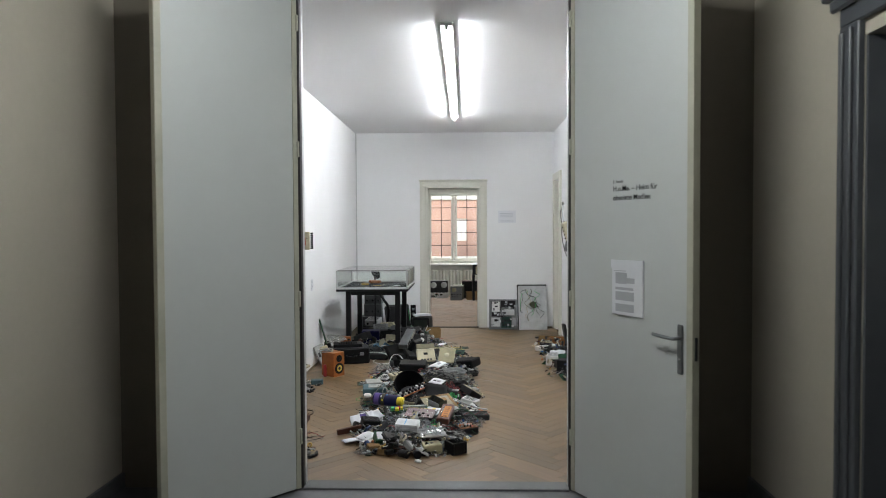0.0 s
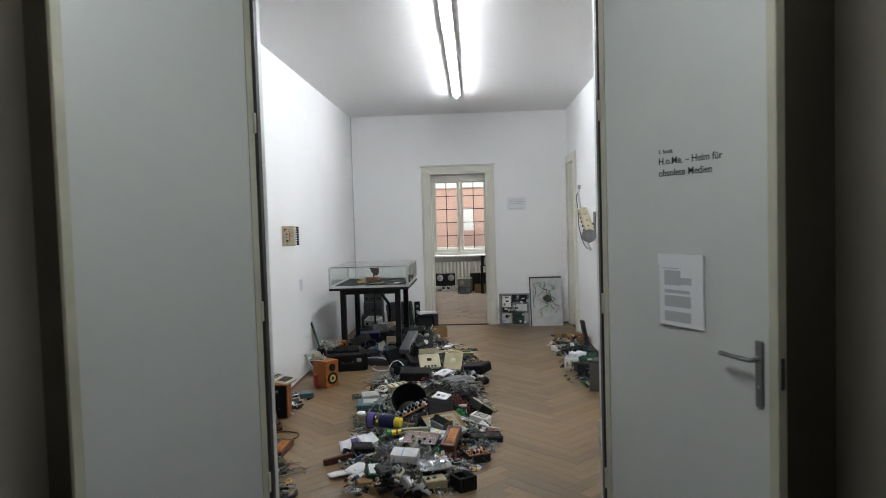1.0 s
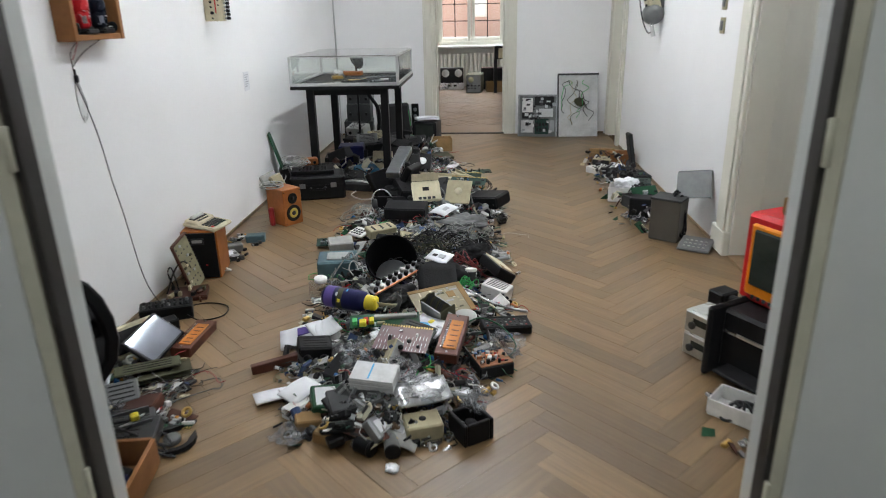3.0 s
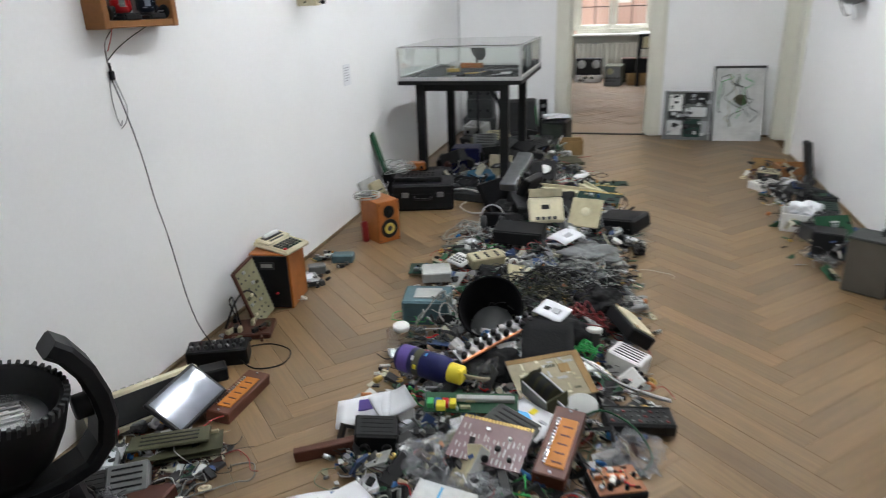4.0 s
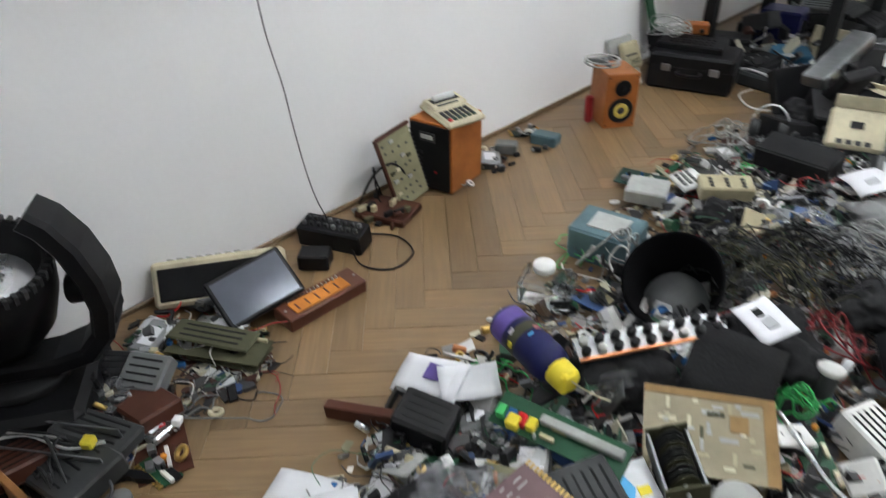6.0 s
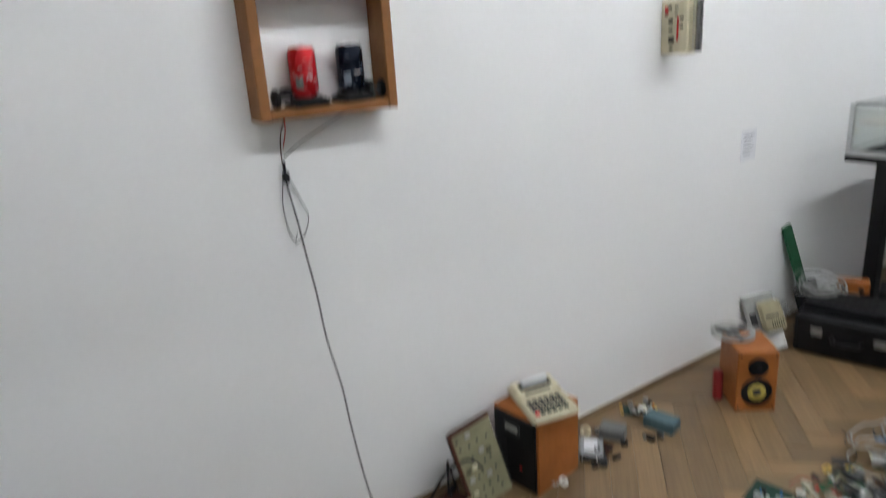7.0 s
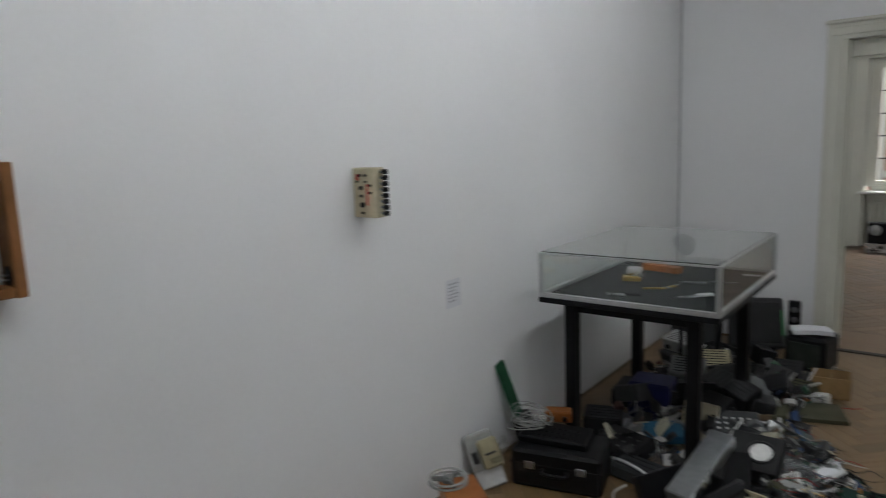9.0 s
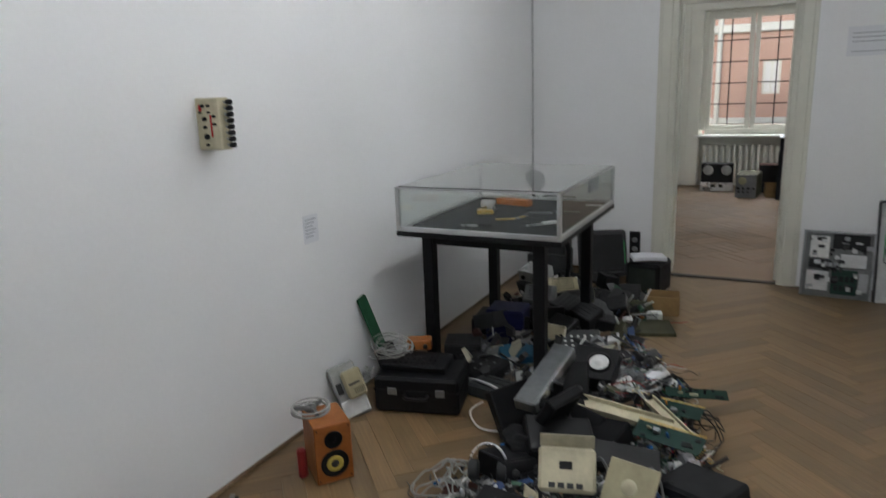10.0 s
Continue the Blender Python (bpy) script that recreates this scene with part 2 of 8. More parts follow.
def door_leaf(name, hinge, free, handed):
    hx, hy = hinge
    dx, dy = free[0] - hx, free[1] - hy
    width = math.hypot(dx, dy)
    ang = math.degrees(math.atan2(dy, dx))
    d = thing(name, at(hx, hy, 0, 0, 0, ang), "tall flush grey-green painted door leaf standing open", "door", "leaves of the double door", "structure")
    side = handed
    part("panel", slab(0.03, width, -0.022, 0.022, 0.012, 3.19, bevel=0.004), LEAF, d)
    part("edge_strip", slab(width - 0.035, width + 0.006, -0.026, 0.026, 0.012, 3.19, bevel=0.003), LEAF_EDGE, d, "yellowed cream edge strip")
    part("hinge_strip", slab(-0.004, 0.03, -0.024, 0.024, 0.012, 3.19), LEAF_EDGE, d, "yellowed cream hinge edge")
    for z in (0.35, 1.24, 2.2, 3.0):
        part("hinge", cyl(bmesh.new(), 0.009, 0.1, at(-0.004, side * 0.026, z - 0.05), 10), LEAF_EDGE, d)
    return d, width


left_leaf, lw = door_leaf("door_1", (-0.88, 4.575), (-1.487, 3.92), 1)
right_leaf, rw = door_leaf("door_2", (0.90, 4.575), (1.383, 3.762), -1)

# ---- corridor round the camera's start ----
structure("corridor_floor", slab(-2.4, 2.4, -4.2, 4.60, -0.16, 0.0), STONE, "dark grey stone corridor floor", "floor")
structure("wall_corridor_west", slab(-2.35, -2.05, -4.2, 4.70, -0.1, 3.55), BEIGE_WALL, "glossy beige oil-painted corridor wall", "wall")
bm = slab(2.02, 2.35, 3.42, 4.70, -0.1, 3.55)
slab(2.02, 2.35, 2.42, 3.42, 2.55, 3.55, bm)
slab(2.02, 2.35, -4.2, 2.42, -0.1, 3.55, bm)
structure("wall_corridor_east", bm, BEIGE_WALL, "glossy beige corridor wall with a dark doorway", "wall")
structure("wall_corridor_south", slab(-2.35, 2.35, -4.5, -4.2, -0.1, 3.55), BEIGE_WALL, "beige corridor end wall", "wall")
structure("ceiling_corridor", slab(-2.35, 2.35, -4.5, 4.60, 3.5, 3.64), CEILING, "white corridor ceiling", "ceiling")
bm = slab(-2.05, -2.03, -4.2, 4.58, 0, 0.1)
slab(2.0, 2.02, 3.57, 4.58, 0, 0.1, bm)
slab(2.0, 2.02, -4.2, 2.16, 0, 0.1, bm)
structure("baseboard_corridor", bm, STONE, "low dark grey skirting", "skirting")
# corridor doorway with a moulded grey casing
bm = bmesh.new()
for y0, y1 in ((3.42, 3.57), (2.27, 2.42)):
    slab(1.985, 2.02, y0, y1, 0, 2.62, bm, 0.006)
    slab(1.965, 1.985, y0 + 0.03, y1 - 0.04, 0, 2.6, bm, 0.006)
    slab(1.95, 1.965, y0 + 0.07, y1 - 0.05, 0, 2.58, bm, 0.004)
slab(1.985, 2.02, 2.16, 3.57, 2.62, 2.80, bm, 0.006)
slab(1.955, 1.985, 2.12, 3.61, 2.70, 2.76, bm, 0.01)
slab(1.935, 1.985, 2.08, 3.65, 2.76, 2.80, bm, 0.01)
# Dark side linings added so the recess shows its deep shade.
slab(2.022, 2.268, 3.40, 3.418, 0, 2.545, bm)
slab(2.022, 2.268, 2.422, 2.44, 0, 2.545, bm)
structure("trim_corridor_door", bm, GREY_TRIM, "moulded grey door casing with a cornice", "door frame")
# Dark panel added across what is only a dark opening.
structure("door_corridor", slab(2.27, 2.31, 2.42, 3.42, 0, 2.55), GREY_TRIM, "dark grey panel standing in for the dark opening", "door")


def ceiling_tube(name, x, y0, y1, z, mat, n, label):
    f = thing(name, at(x, y0, z), label, "ceiling light", "ceiling fluorescents")
    length = (y1 - y0) / n
    for i in range(n):
        a = i * length
        part("batten", slab(-0.055, 0.055, a + 0.005, a + length - 0.005, 0.0155, 0.045, bevel=0.006), WHITE_TRIM, f)
        part("tube", cyl(bmesh.new(), 0.014, length - 0.09, at(0, a + 0.045, 0, -90), 12), mat, f, "glowing fluorescent tube")
        for e in (a + 0.03, a + length - 0.03):
            part("lamp_holder", slab(-0.016, 0.016, e - 0.014, e + 0.014, -0.018, 0.026, bevel=0.004), WHITE_TRIM, f)
    return f


ceiling_tube("ceiling_light", 0.065, 5.70, 10.15, 3.306, TUBE, 3, "long bare fluorescent batten fixed along the white ceiling")
# Batten out of view, added overhead to light the door leaves and corridor.
ceiling_tube("ceiling_light", 0.0, 1.80, 3.30, 3.456, TUBE2, 1, "single unseen fluorescent batten added on the corridor ceiling")

# ---- room behind the end wall, with its window ----
Y2 = 17.3
bm = slab(-1.6, -1.2, YF + 0.4, Y2 + 0.5, -0.1, 3.5)
structure("wall_back_west", bm, PLASTER, "white wall of the back room", "wall")
structure("wall_back_east", slab(3.2, 3.6, YF + 0.4, Y2 + 0.5, -0.1, 3.5), PLASTER, "white wall of the back room", "wall")
bm = slab(-1.2, -0.8, Y2, Y2 + 0.5, -0.1, 3.5)
slab(0.66, 3.2, Y2, Y2 + 0.5, -0.1, 3.5, bm)
slab(-0.8, 0.66, Y2, Y2 + 0.5, 2.72, 3.5, bm)
slab(-0.8, 0.66, Y2 + 0.18, Y2 + 0.5, -0.1, 0.8, bm)
structure("wall_back_north", bm, CREAM, "cream window wall with a radiator niche", "wall")
structure("ceiling_back", slab(-1.6, 3.6, YF + 0.4, Y2 + 0.5, 3.35, 3.5), CEILING, "white back room ceiling", "ceiling")

# Unseen batten added to light the back room and its sashes from inside.
ceiling_tube("ceiling_light", 1.0, 13.0, 16.0, 3.306, TUBE, 2, "unseen fluorescent batten added to light the back room")
# window: cream frame, two sashes with iron glazing bars
win = thing("window_1", at(-0.07, Y2 + 0.2, 0.88), "cream double casement window with thin dark glazing bars", "window", kind="structure")
bm = slab(-0.73, -0.66, -0.05, 0.05, 0, 1.84, bevel=0.008)
slab(0.66, 0.73, -0.05, 0.05, 0, 1.84, bm, 0.008)
slab(-0.66, 0.66, -0.05, 0.05, 1.77, 1.84, bm, 0.008)
slab(-0.66, 0.66, -0.05, 0.05, -0.06, 0.02, bm, 0.008)
part("window_frame", bm, CREAM, win)
for sx in (-1, 1):
    x0, x1 = (-0.655, -0.005) if sx < 0 else (0.005, 0.655)
    bm = slab(x0, x0 + 0.07, -0.07, -0.02, 0.02, 1.77, bevel=0.006)
    slab(x1 - 0.07, x1, -0.07, -0.02, 0.02, 1.77, bm, 0.006)
    slab(x0 + 0.07, x1 - 0.07, -0.07, -0.02, 0.02, 0.09, bm, 0.006)
    slab(x0 + 0.07, x1 - 0.07, -0.07, -0.02, 1.70, 1.77, bm, 0.006)
    part("sash", bm, CREAM, win)
    pane = part("pane", slab(x0 + 0.065, x1 - 0.065, -0.045, -0.041, 0.085, 1.705), GLASS, win)
    pane.visible_shadow = False
    mid = (x0 + x1) / 2
    part("glazing_bar", slab(mid - 0.009, mid + 0.009, -0.058, -0.03, 0.09, 1.70), BLACK_STEEL, win, "dark iron bar")
    for k in range(1, 5):
        z = 0.09 + 1.61 * k / 5
        part("glazing_bar", slab(x0 + 0.07, x1 - 0.07, -0.06, -0.03, z - 0.008, z + 0.008), BLACK_STEEL, win, "dark iron bar")
part("window_sill", slab(-0.80, 0.80, -0.26, 0.0, -0.10, -0.06, bevel=0.01), WHITE_TRIM, win)
bm = slab(-0.92, -0.73, -0.215, -0.19, -0.88, 1.95, bevel=0.01)
slab(0.73, 0.92, -0.215, -0.19, -0.88, 1.95, bm, 0.01)
slab(-0.92, 0.92, -0.225, -0.19, 1.84, 2.0, bm, 0.01)
part("casing", bm, CREAM, win)

# Unseen area lamp outside, standing in for sky light through the window.
lamp = bpy.data.lights.new("window_daylight", "AREA")
lamp.shape, lamp.size, lamp.size_y, lamp.energy, lamp.color = "RECTANGLE", 1.4, 1.3, 360.0, (0.93, 0.96, 1.0)
new("window_daylight", lamp).matrix_world = look((-0.07, Y2 + 0.95, 3.75), (-0.07, 15.2, 0.3))

# house across the courtyard
house = thing("house_across", at(0, 24.0, -4.0), "salmon rendered house across the courtyard with pale bands", "house", kind="structure")
bm = slab(-12, -0.12, 0, 1.0, 0, 14)
slab(0.28, 12, 0, 1.0, 0, 14, bm)
slab(-0.12, 0.28, 0, 1.0, 0, 5.3, bm)
slab(-0.12, 0.28, 0, 1.0, 6.1, 14, bm)
part("wall", bm, SALMON, house)
bm = slab(-12, 12, -0.12, 0, 6.75, 6.95, bevel=0.03)
slab(-12, 12, -0.08, 0, 4.6, 4.75, bm, 0.02)
slab(-12, 12, -0.25, 0, 8.2, 8.55, bm, 0.04)
part("string_course", bm, WHITE_TRIM, house, "pale stone band")
hw = part("window", slab(-0.14, 0.30, 0.1, 0.16, 5.28, 6.12), WHITE_TRIM, house, "white framed window")
part("pane", slab(-0.07, 0.06, 0.09, 0.1, 5.35, 6.05), PLASTER, hw)
part("pane", slab(0.10, 0.23, 0.09, 0.1, 5.35, 6.05), PLASTER, hw)
part("downpipe", cyl(bmesh.new(), 0.06, 13, at(-1.1, -0.1, 0)), WHITE_TRIM, house)
structure("ground", slab(-40, 40, 17.9, 70, -4.2, -4.0), STONE, "paved courtyard ground", "ground")

# ---- casings of the inner doorways ----


def casing_x(name, x0, x1, z1, y, side, w=0.135, label="cream painted moulded door casing"):
    """Moulded casing round an opening in a wall across y; side is the way it stands proud."""
    bm = bmesh.new()
    for a, b in ((x0 - w, x0), (x1, x1 + w)):
        slab(a, b, min(y, y + side * 0.02), max(y, y + side * 0.02), 0.0, z1, bm, 0.004)
        slab(a + 0.025, b - 0.03, min(y, y + side * 0.032), max(y, y + side * 0.032), 0.0, z1 + 0.03, bm, 0.006)
    slab(x0 - w, x1 + w, min(y, y + side * 0.02), max(y, y + side * 0.02), z1, z1 + w - 0.02, bm, 0.004)
    slab(x0 - w + 0.03, x1 + w - 0.03, min(y, y + side * 0.032), max(y, y + side * 0.032), z1 + 0.03, z1 + w - 0.045, bm, 0.006)
    slab(x0 - w - 0.015, x1 + w + 0.015, min(y, y + side * 0.045), max(y, y + side * 0.045), z1 + w - 0.02, z1 + w + 0.01, bm, 0.01)
    return structure(name, bm, CREAM, label, "door frame")


casing_x("trim_north", -0.43, 0.45, 2.40, YF, -1)
bm = slab(-0.44, -0.42, YF + 0.002, YF + 0.40, 0, 2.42)
slab(0.44, 0.46, YF + 0.002, YF + 0.40, 0, 2.42, bm)
slab(-0.42, 0.44, YF + 0.002, YF + 0.40, 2.40, 2.42, bm)
slab(-0.42, 0.44, YF + 0.12, YF + 0.20, 2.28, 2.40, bm, 0.006)
slab(-0.42, -0.40, YF + 0.12, YF + 0.20, 0, 2.28, bm, 0.006)
slab(0.42, 0.44, YF + 0.12, YF + 0.20, 0, 2.28, bm, 0.006)
structure("trim_north_lining", bm, CREAM, "cream panelled lining of the doorway", "door frame")
structure("threshold_north", slab(-0.42, 0.44, YF - 0.005, YF + 0.05, -0.01, 0.012, bevel=0.004), DARK_JAMB, "dark wooden threshold strip", "threshold")
structure("threshold_board", slab(-0.42, 0.44, YF + 0.05, YF + 0.62, -0.012, 0.004, bevel=0.002), OAK2, "oak board in the doorway", "threshold")

bm = slab(XR - 0.025, XR, 7.24, 7.45, 0, 2.5, bevel=0.005)
slab(XR - 0.04, XR - 0.025, 7.275, 7.40, 0, 2.5, bm, 0.006)
slab(XR - 0.025, XR, 5.75, 5.95, 0, 2.5, bm, 0.005)
slab(XR - 0.025, XR, 5.75, 7.45, 2.5, 2.7, bm, 0.005)
slab(XR - 0.045, XR, 7.235, 7.46, 0, 0.16, bm, 0.006)
slab(XR, XR + 0.15, 7.225, 7.24, 0, 2.5, bm)
structure("trim_east", bm, CREAM, "cream painted moulded door casing", "door frame")
dl = thing("door_3", at(1.86, 7.27, 0, 0, 0, 52), "cream painted door leaf swung open into the side room", "door", kind="structure")
part("panel", slab(0.0, 0.95, -0.02, 0.02, 0.01, 2.46, bevel=0.004), CREAM, dl)
part("door_handle", slab(0.84, 0.88, -0.05, 0.05, 1.0, 1.18, bevel=0.006), ALU, dl, "steel handle plate")
structure("threshold_east", slab(XR - 0.01, XR + 0.15, 5.95, 7.225, -0.01, 0.012, bevel=0.004), OAK, "worn oak threshold board", "threshold")

bm = slab(XR - 0.025, XR, 10.83, 10.96, 0, 2.5, bevel=0.005)
slab(XR - 0.04, XR - 0.025, 10.86, 10.93, 0, 2.5, bm, 0.006)
slab(XR - 0.025, XR, 11.61, 11.735, 0, 2.5, bm, 0.005)
slab(XR - 0.025, XR, 10.83, 11.735, 2.5, 2.62, bm, 0.005)
slab(XR, XR + 0.14, 10.95, 10.965, 0, 2.5, bm)
slab(XR, XR + 0.14, 11.605, 11.62, 0, 2.5, bm)
structure("trim_east_far", bm, CREAM, "cream painted casing of a narrow door", "door frame")
structure("door_4", slab(XR + 0.10, XR + 0.135, 10.965, 11.605, 0.01, 2.5, bevel=0.004), CREAM, "closed narrow cream painted door", "door")

bm = slab(XL, XL + 0.016, YN, YF, 0.0, 0.02, bevel=0.004)
slab(XL + 0.016, -0.60, YF - 0.016, YF, 0, 0.02, bm, 0.004)
slab(0.62, XR - 0.03, YF - 0.016, YF, 0, 0.02, bm, 0.004)
slab(XR - 0.016, XR, 7.47, 10.82, 0, 0.02, bm, 0.004)
structure("baseboard", bm, OAK, "thin oak floor strip along the wall", "skirting")

# ---- side room seen through the east doorway ----
structure("wall_side_north", slab(XR + 0.14, 6.2, 9.95, 10.25, -0.1, 3.5), PLASTER, "white wall of the side room", "wall")
structure("wall_side_east", slab(6.0, 6.2, 4.7, 9.95, -0.1, 3.5), PLASTER, "white wall of the side room", "wall")
structure("wall_side_south", slab(2.02, 6.0, 4.6, 4.7, -0.1, 3.5), PLASTER, "white wall of the side room", "wall")
structure("ceiling_side", slab(XR + 0.14, 6.2, 4.5, 10.25, 3.35, 3.5), CEILING, "white side room ceiling", "ceiling")
# Added lamp, never in view, that brightens the side room.
ceiling_tube("ceiling_light", 3.6, 6.2, 7.7, 3.306, TUBE, 1, "fluorescent batten out of view, added to brighten the side room")

structure("corner_pipe", cyl(bmesh.new(), 0.009, ZC, at(XL + 0.012, YF - 0.014, 0), 10), material("grey_conduit", (0.55, 0.55, 0.55), 0.5), "thin grey conduit in the room corner", "pipe")

# ---- glass display case on its black table ----
CX, CY = -1.005, 9.483
case = thing("display_case", at(CX, CY, 0), "glass display case on a black steel table over scattered electronics", "display case")
W2, D2, ZT = 0.4575, 0.572, 1.157
part("table_top", slab(-W2 - 0.012, W2 + 0.012, -D2 - 0.012, D2 + 0.012, 0.885, 0.915, bevel=0.004), BLACK_STEEL, case)
part("felt_bed", slab(-W2 + 0.02, W2 - 0.02, -D2 + 0.02, D2 - 0.02, 0.915, 0.925), FELT, case, "dark grey felt bed")
for sx in (-1, 1):
    for sy in (-1, 1):
        part("leg", slab(sx * 0.325 - 0.032, sx * 0.325 + 0.032, sy * 0.47 - 0.032, sy * 0.47 + 0.032, 0, 0.885, bevel=0.004), BLACK_STEEL, case)
        part("post", slab(sx * W2 - 0.011, sx * W2 + 0.011, sy * D2 - 0.011, sy * D2 + 0.011, 0.915, ZT, bevel=0.002), ALU, case, "aluminium corner post")
part("apron", slab(-0.30, 0.30, -0.49, -0.45, 0.83, 0.885), BLACK_STEEL, case)
part("apron", slab(-0.30, 0.30, 0.45, 0.49, 0.83, 0.885), BLACK_STEEL, case)
for sy in (-1, 1):
    part("rail", slab(-W2, W2, sy * D2 - 0.012, sy * D2 + 0.012, 0.915, 0.94, bevel=0.002), ALU, case, "aluminium bottom rail")
    part("rail", slab(-W2, W2, sy * D2 - 0.006, sy * D2 + 0.006, ZT - 0.010, ZT, bevel=0.002), ALU, case, "aluminium top rail")
    part("pane", slab(-W2 + 0.011, W2 - 0.011, sy * D2 - 0.002, sy * D2 + 0.002, 0.94, ZT - 0.01), GLASS, case).visible_shadow = False
for sx in (-1, 1):
    part("rail", slab(sx * W2 - 0.012, sx * W2 + 0.012, -D2 + 0.012, D2 - 0.012, 0.915, 0.94, bevel=0.002), ALU, case, "aluminium bottom rail")
    part("rail", slab(sx * W2 - 0.006, sx * W2 + 0.006, -D2 + 0.006, D2 - 0.006, ZT - 0.010, ZT, bevel=0.002), ALU, case, "aluminium top rail")
    part("pane", slab(sx * W2 - 0.002, sx * W2 + 0.002, -D2 + 0.011, D2 - 0.011, 0.94, ZT - 0.01), GLASS, case).visible_shadow = False
part("pane", slab(-W2 + 0.004, W2 - 0.004, -D2 + 0.004, D2 - 0.004, ZT, ZT + 0.005), GLASS, case).visible_shadow = False

# ---- junk materials ----
P = {}
for key, col, rough, metal in (
        ("black", (0.006, 0.006, 0.007), 0.45, 0.0), ("soot", (0.013, 0.013, 0.014), 0.6, 0.0), ("dark", (0.04, 0.042, 0.043), 0.5, 0.0),
        ("grey", (0.15, 0.155, 0.155), 0.5, 0.0), ("light", (0.34, 0.345, 0.33), 0.5, 0.0), ("beige", (0.38, 0.34, 0.22), 0.5, 0.0),
        ("cream", (0.56, 0.51, 0.36), 0.45, 0.0), ("white", (0.68, 0.68, 0.66), 0.45, 0.0), ("teal", (0.075, 0.13, 0.15), 0.5, 0.0),
        ("navy", (0.008, 0.010, 0.06), 0.45, 0.0), ("blue", (0.02, 0.11, 0.29), 0.45, 0.0), ("sky", (0.10, 0.40, 0.72), 0.4, 0.0),
        ("pcb", (0.016, 0.075, 0.035), 0.45, 0.0), ("pcbdark", (0.01, 0.035, 0.026), 0.4, 0.0), ("pcbtan", (0.22, 0.21, 0.13), 0.6, 0.0),
        ("brown", (0.065, 0.022, 0.013), 0.45, 0.0), ("amber", (0.62, 0.24, 0.03), 0.45, 0.0), ("red", (0.55, 0.015, 0.02), 0.38, 0.0),
        ("orange", (0.80, 0.25, 0.01), 0.38, 0.0), ("wood", (0.34, 0.115, 0.03), 0.42, 0.0), ("pine", (0.26, 0.115, 0.042), 0.55, 0.0), ("yellow", (0.75, 0.62, 0.05), 0.4, 0.0),
        ("card", (0.27, 0.17, 0.075), 0.85, 0.0), ("purple", (0.16, 0.085, 0.105), 0.5, 0.0), ("violet", (0.11, 0.075, 0.28), 0.45, 0.0), ("green", (0.06, 0.42, 0.12), 0.45, 0.0),
        ("silver", (0.62, 0.63, 0.64), 0.28, 0.95), ("steel", (0.30, 0.31, 0.32), 0.38, 0.9), ("gold", (0.65, 0.44, 0.14), 0.3, 0.9), ("copper", (0.55, 0.22, 0.10), 0.35, 0.9),
        ("pale", (0.56, 0.57, 0.57), 0.5, 0.0), ("olive", (0.07, 0.07, 0.04), 0.55, 0.0), ("pink", (0.5, 0.2, 0.2), 0.5, 0.0), ("screen", (0.03, 0.035, 0.03), 0.08, 0.0), ("foil", (0.60, 0.62, 0.62), 0.3, 0.9)):
    P[key] = material("junk_" + key, col, rough, metal, vary=0.16, scale=45, bump=0.1, stain=0.22, stain_scale=9, per_object=0.12, coat=0.15 if key in ("red", "orange") else 0.0)
MATT_BLACK = material("black_matt_plastic", (0.004, 0.004, 0.0045), 0.85, vary=0.2)
MATT_BLACK.node_tree.nodes["Principled BSDF"].inputs["Specular IOR Level"].default_value = 0.06
DARK_RED = material("dark_red_insulation", (0.17, 0.010, 0.012), 0.45, vary=0.15)
BIN_GREY = material("taupe_bin_enamel", (0.085, 0.078, 0.066), 0.5, vary=0.1, stain=0.2)
FABRIC = material("black_fabric", (0.012, 0.012, 0.013), 0.95, vary=0.3, scale=120, bump=0.4)
PAPER = material("printed_paper", (0.70, 0.71, 0.74), 0.8, vary=0.04, scale=30, bump=0.05)
INK = material("grey_print", (0.41, 0.42, 0.45), 0.8, vary=0.1)


def film(name, amount):
    """Thin clear plastic film: mostly see-through, with a whitish gloss."""
    m = bpy.data.materials.new(name)
    m.use_nodes = True
    n, l = m.node_tree.nodes, m.node_tree.links
    p = n["Principled BSDF"]
    p.inputs["Base Color"].default_value = (0.30, 0.31, 0.33, 1)
    p.inputs["Roughness"].default_value = 0.10
    p.inputs["Specular IOR Level"].default_value = 0.9
    tr = n.new("ShaderNodeBsdfTransparent")
    mix = n.new("ShaderNodeMixShader")
    tc = n.new("ShaderNodeTexCoord")
    crease = n.new("ShaderNodeTexNoise")
    crease.inputs["Scale"].default_value, crease.inputs["Detail"].default_value = 30.0, 4.0
    l.new(tc.outputs["Object"], crease.inputs["Vector"])
    mr = n.new("ShaderNodeMapRange")
    mr.inputs[1].default_value, mr.inputs[2].default_value = 0.35, 0.75
    mr.inputs[3].default_value, mr.inputs[4].default_value = amount * 0.35, amount * 2.0
    l.new(crease.outputs["Fac"], mr.inputs[0])
    l.new(mr.outputs[0], mix.inputs[0])
    l.new(tr.outputs[0], mix.inputs[1])
    l.new(p.outputs[0], mix.inputs[2])
    l.new(mix.outputs[0], n["Material Output"].inputs["Surface"])
    return m


BAG = film("thin_clear_plastic", 0.20)
JAR = clear("clear_plastic", (0.85, 0.9, 0.92), 0.15, 1.2)

# ---- kinds of things ----


def frame_m(x, y, z, rz=0, rx=0, ry=0):
    return at(x, y, z) @ rot(0, 0, rz) @ rot(rx, ry, 0)


